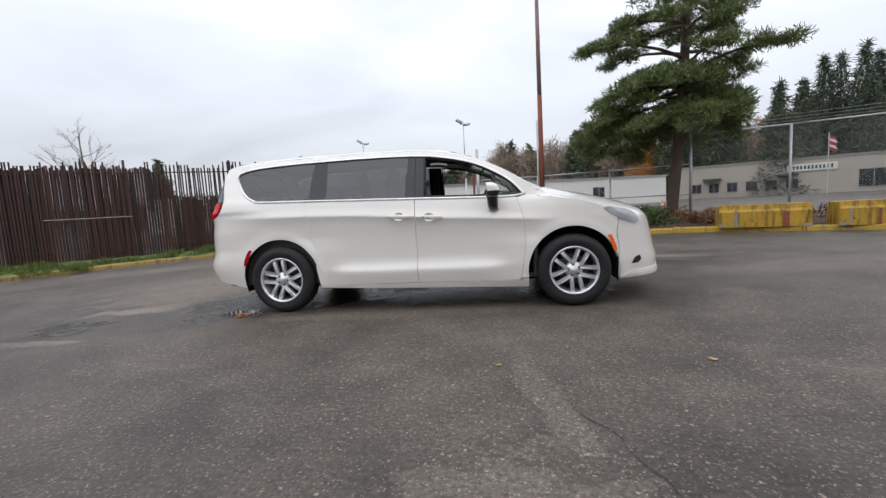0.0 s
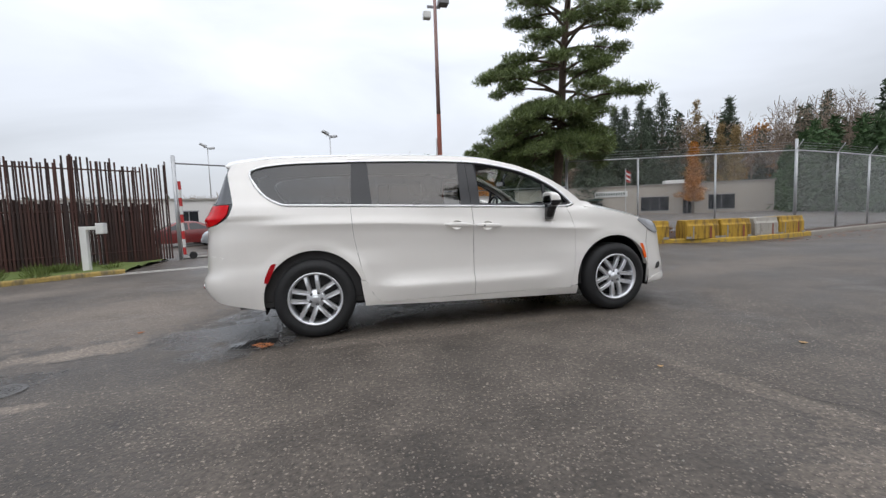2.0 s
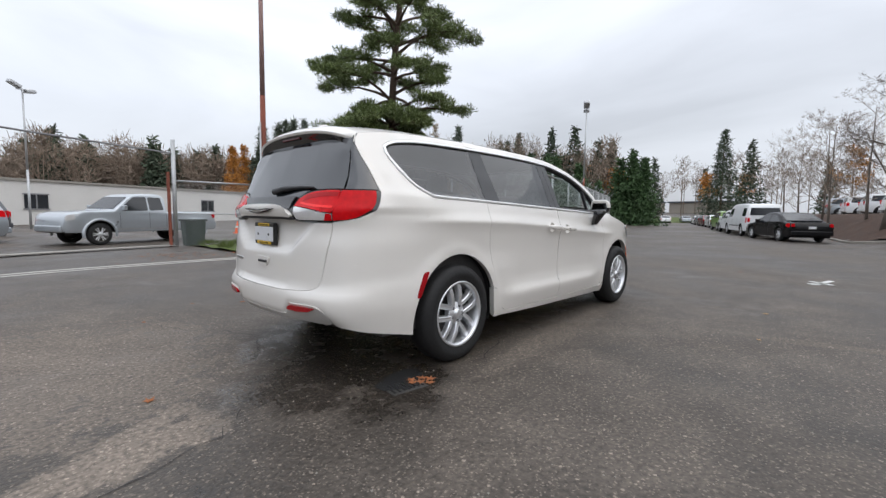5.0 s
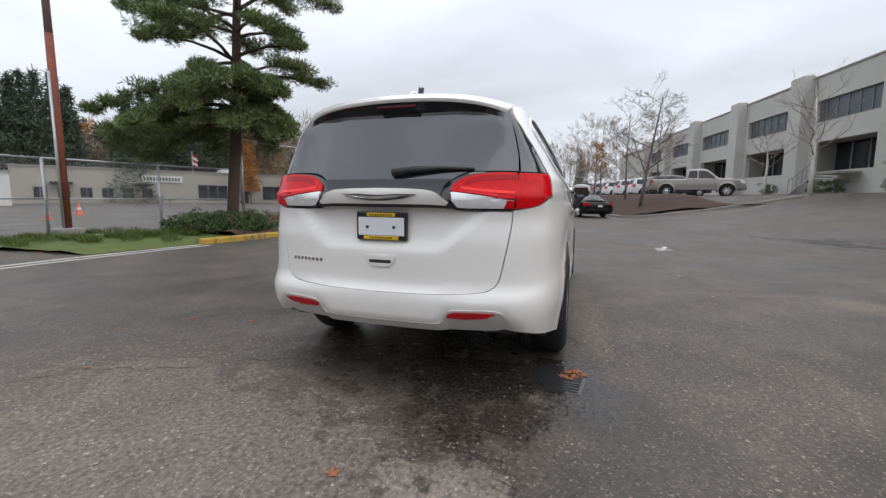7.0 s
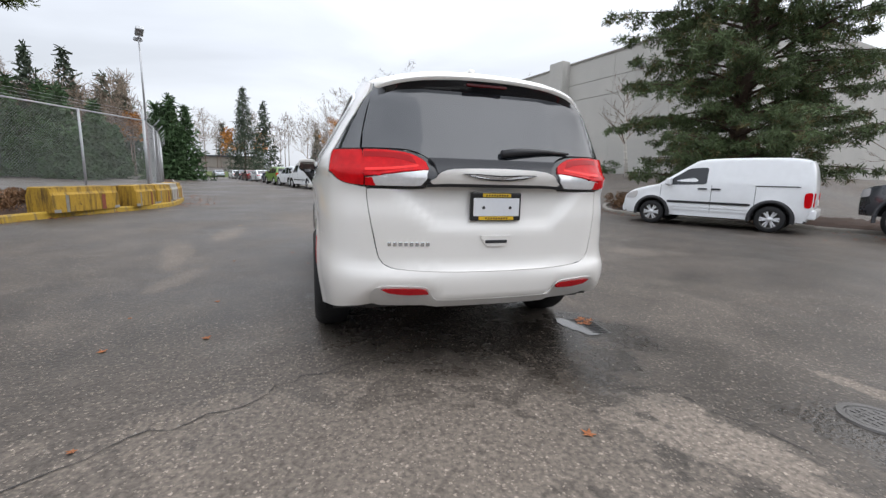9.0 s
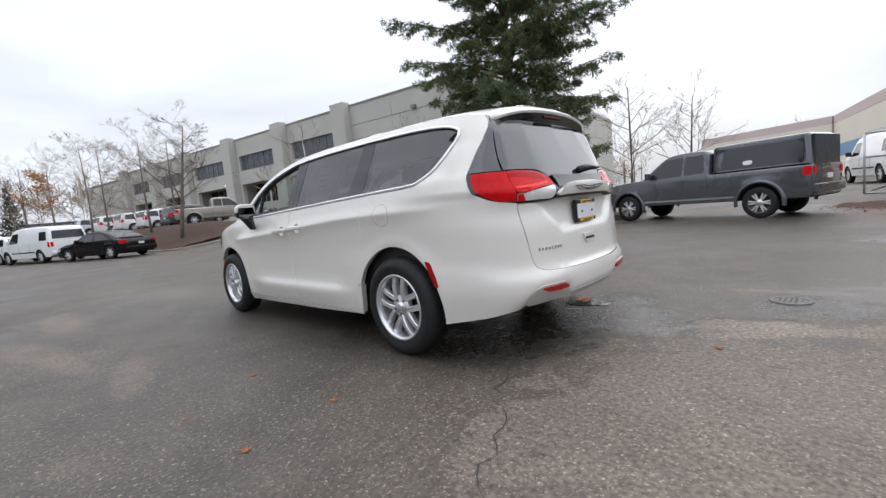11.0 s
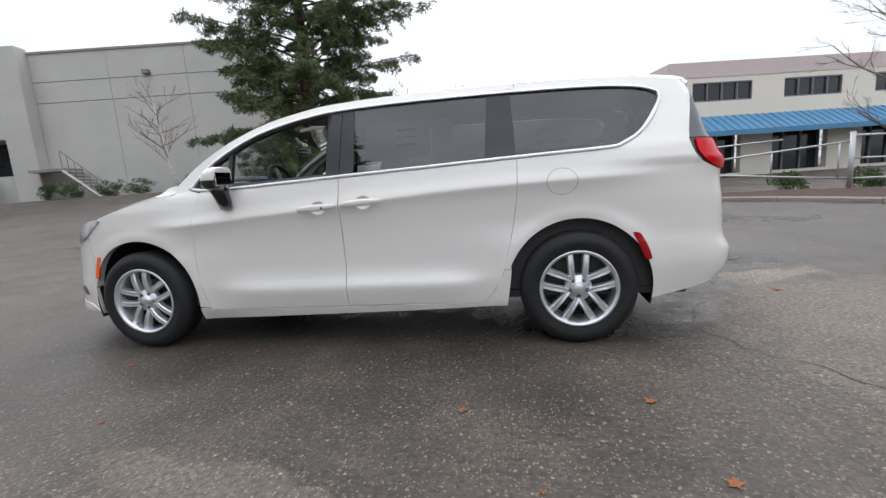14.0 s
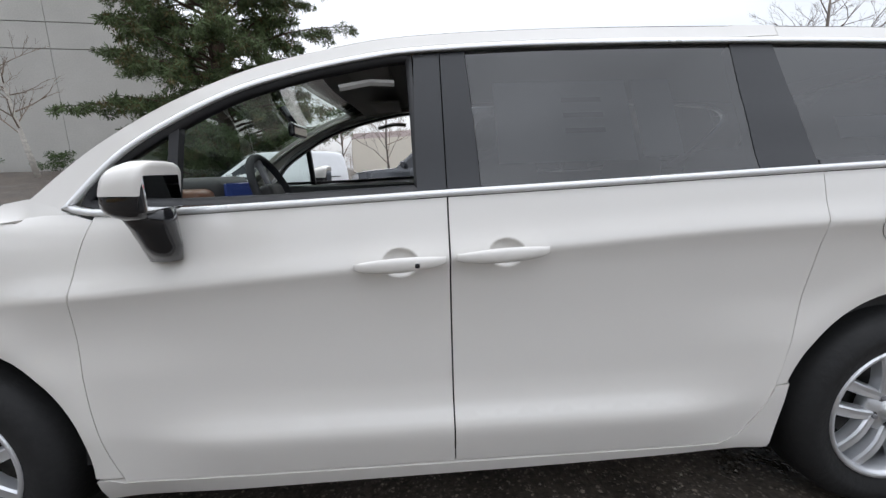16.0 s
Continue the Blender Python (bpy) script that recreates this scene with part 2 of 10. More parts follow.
M = {
    "asphalt": asphalt_mat("asphalt", 0.042, 0.145, patches=((-3.75, 0.85, 1.4, 1.25, 0.72, -28), (-3.52, -0.72, 0.46, 0.22, 1.0, 18), (0.1, 2.32, 0.52, 0.13, 0.5, -12), (1.6, 2.75, 1.1, 0.17, 0.65, 12), (3.5, 2.45, 0.9, 0.22, 0.7, 0), (1.05, -3.0, 0.09, 0.62, 0.6, 14), (0.85, -3.9, 0.40, 0.40, 0.6, 0), (-3.55, -0.62, 0.62, 0.12, 0.9, 35), (-3.45, -1.93, 0.45, 0.08, 0.9, 4), (-0.3, -1.12, 1.3, 0.14, 0.55, 5), (-4.3, -2.6, 0.6, 0.9, 0.3, 0), (-6.5, 3.2, 1.6, 0.5, 0.5, 40), (5.6, 1.2, 2.2, 0.5, 0.5, 12)),
                           # second and sixth spots paint the van's shade with damp; the rest are damp
                           wet_and_shade=((-2.35, -0.42, 0.72, 0.42, 1.0, 10), (-1.5, 0.05, 1.15, 0.85, 0.9, 0), (-2.15, -0.98, 0.42, 0.30, 1.0, 20), (-3.72, -1.42, 0.40, 0.32, 0.9, 20), (-2.62, -0.72, 0.36, 0.26, 0.9, 30), (0.6, -0.2, 1.9, 0.55, 0.8, 0), (-4.3, -2.2, 0.9, 0.35, 0.7, 40), (9.0, -7.2, 2.4, 0.7, 0.9, 32), (-5.6, -5.2, 1.6, 0.6, 0.8, -35))),
    "asphalt_old": asphalt_mat("asphalt_old", 0.10, 0.16, 0.4),
    "paint": mat("pearl_white_paint", (0.77, 0.742, 0.70), 0.30, coat=1.0, var=0.012, scale=0.8, fine=3, rvar=0.02),
    "gold_car": mat("pale_gold_car_paint", (0.34, 0.31, 0.27), 0.3, metal=0.5, coat=0.8, var=0.03, rvar=0.03),
    "white_car": mat("white_car_paint", (0.82, 0.83, 0.84), 0.35, coat=0.8, var=0.04, scale=1.2, fine=7, rvar=0.03),
    "silver_car": mat("silver_car_paint", (0.42, 0.45, 0.48), 0.3, metal=0.55, coat=0.8, var=0.03, scale=1.2, fine=7, rvar=0.03),
    "gray_car": mat("dark_gray_car_paint", (0.075, 0.08, 0.09), 0.28, metal=0.3, coat=1.0, var=0.08, scale=1.5, fine=9, rvar=0.04),
    "black_car": mat("black_car_paint", (0.006, 0.006, 0.007), 0.16, spec=0.3, var=0.1, scale=1.5, fine=9, rvar=0.03),
    "green_car": mat("green_car_paint", (0.16, 0.28, 0.05), 0.35, coat=0.8, var=0.05, rvar=0.03),
    "blue_car": mat("dark_blue_car_paint", (0.02, 0.035, 0.07), 0.3, coat=0.8, var=0.05, rvar=0.03),
    "red_car": mat("dark_red_car_paint", (0.16, 0.02, 0.02), 0.3, coat=0.8, var=0.05, rvar=0.03),
    "trim": mat("black_plastic_trim", (0.022, 0.022, 0.024), 0.5, var=0.15, scale=9, fine=120, bump=0.08),
    "gloss": mat("gloss_black_trim", (0.014, 0.014, 0.016), 0.12, coat=0.6, var=0.05, rvar=0.03),
    "bpillar": mat("satin_black_pillar", (0.020, 0.021, 0.024), 0.36, var=0.08, rvar=0.05),
    "chrome": mat("bright_chrome", (0.82, 0.83, 0.84), 0.24, metal=1.0, var=0.02, rvar=0.03),
    "alloy": mat("painted_silver_alloy", (0.72, 0.73, 0.75), 0.34, metal=0.75, var=0.04, scale=9, fine=40, coat=0.4, rvar=0.05),
    "disc": mat("brake_disc_steel", (0.11, 0.105, 0.10), 0.5, metal=0.8, var=0.2, scale=14, fine=90),
    "tyre": mat("tyre_rubber", (0.019, 0.019, 0.0195), 0.66, spec=0.35, var=0.22, scale=5, fine=45, bump=0.25),
    "under": mat("black_underbody", (0.012, 0.012, 0.012), 0.85, var=0.2),
    "interior": mat("dark_interior_plastic", (0.035, 0.034, 0.034), 0.6, var=0.12, scale=9, fine=120, bump=0.1),
    "liner": mat("grey_headliner_cloth", (0.36, 0.35, 0.33), 0.9, var=0.06, fine=200, bump=0.1),
    "seat": mat("black_seat_cloth", (0.025, 0.025, 0.027), 0.85, var=0.15, fine=150, bump=0.2),
    "wood": mat("brown_dash_trim", (0.16, 0.075, 0.045), 0.35, var=0.15),
    "amber": mat("amber_lens", (0.95, 0.14, 0.01), 0.12, var=0.05, coat=0.6, rvar=0.03),
    "red_lens": mat("red_lens", (0.58, 0.004, 0.008), 0.16, var=0.22, scale=9, fine=30, spec=0.22, rvar=0.03),
    "red_dark": mat("dark_red_lens", (0.34, 0.004, 0.008), 0.12, var=0.06, coat=0.25, spec=0.3, rvar=0.03),
    "clear_lens": mat("clear_lens", (0.72, 0.71, 0.71), 0.12, metal=0.3, var=0.08, scale=18, fine=70, coat=1.0, rvar=0.03),
    "concrete": mat("weathered_concrete", (0.48, 0.465, 0.43), 0.85, var=0.14, scale=0.5, fine=18, bump=0.2),
    "concrete_dark": mat("darker_concrete", (0.27, 0.255, 0.23), 0.85, var=0.22, scale=1.2, fine=18, bump=0.3),
    "kerb": mat("grey_kerb_concrete", (0.26, 0.24, 0.21), 0.85, var=0.25, scale=2, fine=26, bump=0.35),
    "galv": mat("galvanised_steel", (0.46, 0.47, 0.48), 0.45, metal=0.6, var=0.12, scale=8, fine=60),
    "rust": mat("rust_red_paint", (0.22, 0.065, 0.04), 0.75, var=0.3, scale=2.5, fine=30, bump=0.2),
    "rust_dark": mat("dark_rusty_steel", (0.055, 0.024, 0.018), 0.75, var=0.3, scale=3, fine=30, bump=0.2),
    "rust_pale": mat("paler_rust_paint", (0.27, 0.17, 0.155), 0.7, var=0.25, scale=2.5, fine=30, bump=0.15),
    "slat": mat("brown_plastic_slat", (0.034, 0.015, 0.011), 0.6, var=0.35, scale=3, fine=30, bump=0.1, island=0.35),
    "slat_old": mat("faded_slat", (0.30, 0.27, 0.25), 0.7, var=0.2, scale=3, fine=30, island=0.2),
    "beige": mat("beige_stucco", (0.36, 0.325, 0.28), 0.9, var=0.1, scale=0.4, fine=14, bump=0.15),
    "cream": mat("cream_painted_wall", (0.74, 0.685, 0.59), 0.85, var=0.07, scale=0.4, fine=12, bump=0.1),
    "pinkband": mat("dusty_pink_band", (0.58, 0.48, 0.46), 0.85, var=0.07, scale=0.5, fine=12),
    "bluewall": mat("blue_painted_band", (0.20, 0.33, 0.50), 0.8, var=0.1, scale=0.5, fine=12),
    "awning": mat("blue_ribbed_awning_metal", (0.07, 0.22, 0.37), 0.45, var=0.12, scale=1, fine=20),
    "whitewall": mat("white_painted_wall", (0.58, 0.57, 0.55), 0.85, var=0.08, scale=0.5, fine=12),
    "darkglass": mat("dark_window_glass", (0.018, 0.02, 0.024), 0.08, var=0.1, scale=0.8, fine=4, rvar=0.03, spec=0.7),
    "panel_dark": mat("dark_grey_window_panel", (0.085, 0.10, 0.12), 0.22, var=0.1, scale=1, fine=20),
    "lampglow": mat("lit_lamp_glass", (0.9, 0.8, 0.6), 0.3, var=0, emit=((1.0, 0.72, 0.36), 4.0)),
    "grey_metal": mat("grey_painted_metal", (0.2, 0.2, 0.21), 0.5, var=0.1, fine=30),
    "white_metal": mat("white_painted_metal", (0.62, 0.62, 0.6), 0.5, var=0.1, scale=3, fine=30),
    "red_metal": mat("red_painted_metal", (0.42, 0.03, 0.03), 0.5, var=0.12, scale=3, fine=30),
    "orange": mat("orange_cone_plastic", (0.75, 0.13, 0.04), 0.6, var=0.1),
    "soil": mat("brown_bark_mulch", (0.060, 0.034, 0.023), 0.95, var=0.5, scale=3.5, fine=40, bump=0.8),
    "grass": mat("short_grass", (0.085, 0.115, 0.025), 0.9, var=0.4, scale=2.5, fine=60, bump=0.6),
    "bark": mat("pine_bark", (0.085, 0.058, 0.042), 0.95, var=0.4, scale=5, fine=40, bump=0.8, stretch=(1, 1, 0.25)),
    "bark_grey": mat("grey_bark", (0.16, 0.135, 0.115), 0.9, var=0.35, scale=6, fine=40, bump=0.5),
    "birch": mat("pale_birch_bark", (0.55, 0.52, 0.47), 0.8, var=0.4, scale=3, fine=22, bump=0.2, stretch=(1, 1, 3)),
    "needle": mat("pine_needles", (0.125, 0.165, 0.055), 0.65, var=0.3, scale=1.2, fine=9, island=0.45),
    "needle_dark": mat("spruce_needles", (0.092, 0.128, 0.052), 0.7, var=0.3, scale=1.2, fine=9, island=0.45),
    # far fir colour lightened a little to carry distance haze
    "fir_far": mat("hazed_fir_needles", (0.060, 0.080, 0.052), 0.85, var=0.35, scale=0.3, fine=2, island=0.35),
    "twig": mat("bare_twigs", (0.15, 0.125, 0.11), 0.9, var=0.3, scale=2, fine=12, island=0.2),
    "hedge_green": mat("young_fir_needles", (0.052, 0.095, 0.036), 0.85, var=0.35, scale=0.5, fine=4, island=0.35),
    "needle_brown": mat("dry_spruce_twigs", (0.13, 0.105, 0.045), 0.8, var=0.3, scale=1.2, fine=9, island=0.4),
    "twig_far": mat("distant_bare_twigs", (0.225, 0.175, 0.135), 0.95, var=0.3, scale=0.5, fine=3, island=0.25),
    "autumn": mat("orange_autumn_leaves", (0.40, 0.17, 0.03), 0.8, var=0.35, scale=1, fine=8, island=0.35),
    "larch": mat("tan_larch_needles", (0.26, 0.185, 0.085), 0.85, var=0.35, scale=1, fine=8, island=0.35),
    "leaf": mat("fallen_leaf", (0.24, 0.085, 0.03), 0.7, var=0.35, scale=20, fine=90, island=0.3),
    "leaf_pale": mat("pale_fallen_leaf", (0.46, 0.30, 0.14), 0.7, var=0.3, scale=20, fine=90),
    "bush": mat("shrub_leaves", (0.05, 0.085, 0.022), 0.7, var=0.35, scale=3, fine=12, island=0.45),
    "bushdry": mat("dry_shrub_leaves", (0.16, 0.085, 0.04), 0.8, var=0.35, scale=3, fine=12, island=0.45),
    "pallet": mat("stacked_timber", (0.17, 0.095, 0.055), 0.85, var=0.3, scale=3, fine=30, bump=0.2, island=0.3),
    "iron": mat("cast_iron", (0.10, 0.095, 0.09), 0.34, metal=0.5, var=0.3, scale=9, fine=60, bump=0.3),
    "crack": mat("tar_crack", (0.035, 0.033, 0.031), 0.8, var=0.3, fine=40),
    "water": mat("shallow_puddle", (0.03, 0.03, 0.03), 0.04, var=0.2, rvar=0.02),
    "paintmark": mat("worn_white_road_paint", (0.62, 0.62, 0.6), 0.8, var=0.25, scale=4, fine=50),
    "plate_white": mat("white_plate_card", (0.72, 0.73, 0.75), 0.35, var=0.03),
    "plate_black": mat("black_plate_frame", (0.016, 0.016, 0.016), 0.35, var=0.05),
    "plate_yellow": mat("yellow_lettering", (0.75, 0.48, 0.03), 0.4, var=0.05),
    "paper": mat("white_paper_sheet", (0.75, 0.75, 0.74), 0.7, var=0.03),
    "sign_dark": mat("dark_sign_bars", (0.03, 0.05, 0.04), 0.6, var=0.05),
    "flag_red": mat("red_flag_cloth", (0.4, 0.05, 0.05), 0.8, var=0.1),
    "screen": mat("blue_display", (0.02, 0.03, 0.08), 0.1, var=0, emit=((0.1, 0.18, 0.7), 0.06)),
}


def stained_mat(name, col, stain, amount=0.52, rough=0.75):
    """Old paint on concrete with dark streaks that run down from the top edge and chipped spots."""
    m = mat(name, col, rough, var=0.22, scale=2.4, fine=26, bump=0.35)
    nt = m.node_tree
    N, L = nt.nodes.new, nt.links.new
    b = nt.nodes["Principled BSDF"]
    src = b.inputs["Base Color"].links[0].from_socket
    co, mp = N("ShaderNodeTexCoord"), N("ShaderNodeMapping")
    mp.inputs["Scale"].default_value = (7.0, 7.0, 0.9)
    L(co.outputs["Object"], mp.inputs[0])
    fac = None
    for vec, sc, lo, hi in ((mp.outputs[0], 1.0, amount, amount + 0.14), (co.outputs["Object"], 5.0, 0.60, 0.68)):
        n = N("ShaderNodeTexNoise")
        n.inputs["Scale"].default_value, n.inputs["Detail"].default_value, n.inputs["Roughness"].default_value = sc, 6, 0.65
        L(vec, n.inputs["Vector"])
        r = N("ShaderNodeMapRange")
        r.inputs["From Min"].default_value, r.inputs["From Max"].default_value = lo, hi
        r.inputs["To Max"].default_value = 0.85
        L(n.outputs["Fac"], r.inputs["Value"])
        if fac is None:
            fac = r.outputs[0]
        else:
            k = N("ShaderNodeMath")
            k.operation = "MAXIMUM"
            L(fac, k.inputs[0])
            L(r.outputs[0], k.inputs[1])
            fac = k.outputs[0]
    mx = N("ShaderNodeMix")
    mx.data_type = "RGBA"
    L(fac, mx.inputs["Factor"])
    L(src, mx.inputs["A"])
    mx.inputs["B"].default_value = (*stain, 1)
    L(mx.outputs["Result"], b.inputs["Base Color"])
    return m


M["yellow_block"] = stained_mat("streaked_yellow_paint", (0.43, 0.26, 0.03), (0.075, 0.045, 0.02), 0.47)
M["yellow_kerb"] = stained_mat("chipped_yellow_paint", (0.42, 0.27, 0.035), (0.12, 0.10, 0.085), 0.50)
M["mossy_kerb"] = stained_mat("mossy_yellowed_concrete", (0.30, 0.21, 0.06), (0.10, 0.085, 0.05), 0.47)
M["bare_block"] = stained_mat("stained_grey_concrete", (0.36, 0.34, 0.30), (0.12, 0.095, 0.075), 0.55)


def glass_mat(name, tint, rough=0.0, mixin=0.0):
    """Thin pane: clear with a tint, glossy by angle."""
    m = bpy.data.materials.new(name)
    m.use_nodes = True
    nt = m.node_tree
    nt.nodes.clear()
    N, L = nt.nodes.new, nt.links.new
    tr, gl, mx, fr, out = N("ShaderNodeBsdfTransparent"), N("ShaderNodeBsdfGlossy"), N("ShaderNodeMixShader"), N("ShaderNodeFresnel"), N("ShaderNodeOutputMaterial")
    tr.inputs["Color"].default_value = (*tint, 1)
    gl.inputs["Roughness"].default_value = rough
    fr.inputs["IOR"].default_value = 1.5 + mixin
    L(fr.outputs[0], mx.inputs[0])
    L(tr.outputs[0], mx.inputs[1])
    L(gl.outputs[0], mx.inputs[2])
    L(mx.outputs[0], out.inputs[0])
    return m


M["clearglass"] = glass_mat("clear_window_glass", (0.80, 0.88, 0.84))
M["tintglass"] = glass_mat("dark_privacy_glass", (0.16, 0.172, 0.182), mixin=0.34)


# ---- builders ----
def thing(name, label, category, group="", kind="", at=None):
    ob = new(name)
    if at is not None:
        ob.matrix_basis = at
    return tagged(ob, label, category, group, kind)


def part(name, bm, material, parent=None, label="", smooth=False):
    """Links a bmesh as one mesh object under a thing or a part."""
    me = bpy.data.meshes.new(name)
    bm.to_mesh(me)
    bm.free()
    for m in material if isinstance(material, (list, tuple)) else (material,):
        me.materials.append(M[m] if isinstance(m, str) else m)
    if smooth:
        me.polygons.foreach_set("use_smooth", [True] * len(me.polygons))
    ob = new(name, me)
    if parent is not None:
        ob.parent = parent
    if label:
        ob["label"] = label
    return ob


def add_box(bm, x0, x1, y0, y1, z0, z1, bevel=0.0, m=None, seg=2):
    r = bmesh.ops.create_cube(bm, size=1)
    vs = r["verts"]
    for v in vs:
        v.co = Vector((x0 if v.co.x < 0 else x1, y0 if v.co.y < 0 else y1, z0 if v.co.z < 0 else z1))
    if bevel:
        es = list({e for v in vs for e in v.link_edges})
        rb = bmesh.ops.bevel(bm, geom=es, offset=bevel, segments=seg, affect="EDGES", profile=0.5)
        vs = list({v for f in rb["faces"] for v in f.verts} | {v for v in vs if v.is_valid})
    if m is not None:
        bmesh.ops.transform(bm, matrix=m, verts=vs)
    return vs


def box_bm(*a, **k):
    bm = bmesh.new()
    add_box(bm, *a, **k)
    return bm


def add_tube(bm, a, b, r0, r1=None, n=8, cap=True):
    """A tapered round bar from a to b."""
    r1 = r0 if r1 is None else r1
    a, b = Vector(a), Vector(b)
    d = b - a
    q = d.to_track_quat("Z", "Y")
    rings = []
    for c, r in ((a, r0), (b, r1)):
        rings.append([bm.verts.new(c + q @ Vector((r * math.cos(2 * math.pi * k / n), r * math.sin(2 * math.pi * k / n), 0))) for k in range(n)])
    for k in range(n):
        bm.faces.new((rings[0][k], rings[0][(k + 1) % n], rings[1][(k + 1) % n], rings[1][k]))
    if cap:
        bm.faces.new(rings[0][::-1])
        bm.faces.new(rings[1])
    return rings[0] + rings[1]


def add_path(bm, pts, radii, n=6, cap=True):
    """A round bar along a bent line."""
    rings = []
    for i, p in enumerate(pts):
        d = Vector(pts[min(i + 1, len(pts) - 1)]) - Vector(pts[max(i - 1, 0)])
        q = d.to_track_quat("Z", "Y")
        r = radii[i] if isinstance(radii, (list, tuple)) else radii
        rings.append([bm.verts.new(Vector(p) + q @ Vector((r * math.cos(2 * math.pi * k / n), r * math.sin(2 * math.pi * k / n), 0))) for k in range(n)])
    for r0, r1 in zip(rings, rings[1:]):
        for k in range(n):
            bm.faces.new((r0[k], r0[(k + 1) % n], r1[(k + 1) % n], r1[k]))
    if cap:
        bm.faces.new(rings[0][::-1])
        bm.faces.new(rings[-1])


def lathe(bm, prof, n=40, axis="Y"):
    """Turns a profile of (radius, along) round an axis through the origin."""
    rings = []
    for k in range(n):
        a = 2 * math.pi * k / n
        rings.append([bm.verts.new((r * math.cos(a), h, r * math.sin(a)) if axis == "Y" else (r * math.cos(a), r * math.sin(a), h)) for r, h in prof])
    for k in range(n):
        p, q = rings[k], rings[(k + 1) % n]
        for i in range(len(prof) - 1):
            bm.faces.new((p[i], q[i], q[i + 1], p[i + 1]))
    bmesh.ops.remove_doubles(bm, verts=bm.verts, dist=1e-5)
    bmesh.ops.recalc_face_normals(bm, faces=bm.faces)


def grid_bm(f, us, vs):
    """A sheet through f(u, v)."""
    bm = bmesh.new()
    rows = [[bm.verts.new(f(u, v)) for v in vs] for u in us]
    for a, b in zip(rows, rows[1:]):
        for k in range(len(vs) - 1):
            bm.faces.new((a[k], b[k], b[k + 1], a[k + 1]))
    return bm


def sstep(a, b, x):
    t = min(1.0, max(0.0, (x - a) / (b - a)))
    return t * t * (3 - 2 * t)


def smooth_line(pts, step=0.03, closed=False):
    """A Catmull-Rom line through points of any size, resampled."""
    P = np.array(pts, float)
    n = len(P)
    out = []
    for i in range(n if closed else n - 1):
        p0, p1, p2, p3 = (P[(i + k) % n] if closed else P[min(max(i + k, 0), n - 1)] for k in (-1, 0, 1, 2))
        m = max(1, int(np.linalg.norm(p2 - p1) / step))
        for k in range(m):
            t = k / m
            out.append(0.5 * (2 * p1 + (p2 - p0) * t + (2 * p0 - 5 * p1 + 4 * p2 - p3) * t * t + (3 * p1 - p0 - 3 * p2 + p3) * t**3))
    if not closed:
        out.append(P[-1])
    return [tuple(map(float, q)) for q in out]


# ---- ground ----
WALL_O, WALL_A = Vector((26.6, -17.75, 0)), math.atan2(0.1613, 0.987)


def edge_y(x):
    """The road's southern edge, where the drive and the bank begin to rise."""
    return float(np.interp(x, [6, 8, 12.6, 20, 24, 34, 51, 100], [-9.5, -8.2, -5.2, -3.8, -3.2, -1.2, 3.0, 14.0]))


def height(x, y):
    d = edge_y(x) - y
    drive = 1.6 * min(1.0, max(0.0, d / 12.5)) ** 1.1 * sstep(6.5, 10.5, x)
    bank = 1.35 * sstep(0.0, 3.2, d) + 0.25 * sstep(6, 14, d)
    k = sstep(21.5, 25.5, x - 0.35 * max(0.0, min(d, 6.0)) * 0 + 0.0)
    south = drive * (1 - k) + bank * k
    yard = -0.2 * sstep(11.5, 14.5, y) * sstep(16, 8, x)
    west = 0.35 * sstep(-14, -20, y) * sstep(4, -2, x)
    far = 3.2 * sstep(90, 190, x) + 5.0 * sstep(85, 220, y)
    return south * sstep(140, 90, x) + yard + west + far


def ground_sheet():
    xs = [-900, -400, -200, -120, -80, -60] + list(np.arange(-45, 75.1, 1.0)) + [80, 90, 100, 115, 130, 150, 180, 240, 400, 900]
    ys = [-900, -400, -200, -120, -80, -60] + list(np.arange(-45, 65.1, 1.0)) + [70, 80, 95, 115, 140, 180, 240, 400, 900]
    verts = [(float(x), float(y), height(x, y)) for x in xs for y in ys]
    n = len(ys)
    faces = [(i * n + j, (i + 1) * n + j, (i + 1) * n + j + 1, i * n + j + 1) for i in range(len(xs) - 1) for j in range(n - 1)]
    me = bpy.data.meshes.new("ground")
    me.from_pydata(verts, [], faces)
    me.materials.append(M["asphalt"])
    me.polygons.foreach_set("use_smooth", [True] * len(faces))
    tagged(new("ground", me), "worn damp chip-seal asphalt of a sloping yard", "asphalt", kind="structure")


ground_sheet()


def sheet_between(name, front, back, lift, material, label, category, n=14, rough=0.0, seed=1):
    """A bed of soil or grass between two lines in plan, laid over the ground."""
    rnd = random.Random(seed)
    F, B = resample_line(front, 60), resample_line(back, 60)

    def f(i, k):
        t = k / n
        x, y = F[i][0] * (1 - t) + B[i][0] * t, F[i][1] * (1 - t) + B[i][1] * t
        rim = min(1.0, 6 * min(t, 1 - t) + 0.12)
        return (x, y, height(x, y) + lift * rim + (rnd.random() - 0.3) * rough * rim)
    return tagged(part(name, grid_bm(f, range(60), range(n + 1)), material, smooth=True), label, category, kind="structure")


def resample_line(pts, n):
    P = np.array(smooth_line(pts, 0.2))
    d = np.r_[0, np.cumsum(np.linalg.norm(np.diff(P, axis=0), axis=1))]
    t = np.linspace(0, d[-1], n)
    return [(float(np.interp(q, d, P[:, 0])), float(np.interp(q, d, P[:, 1]))) for q in t]


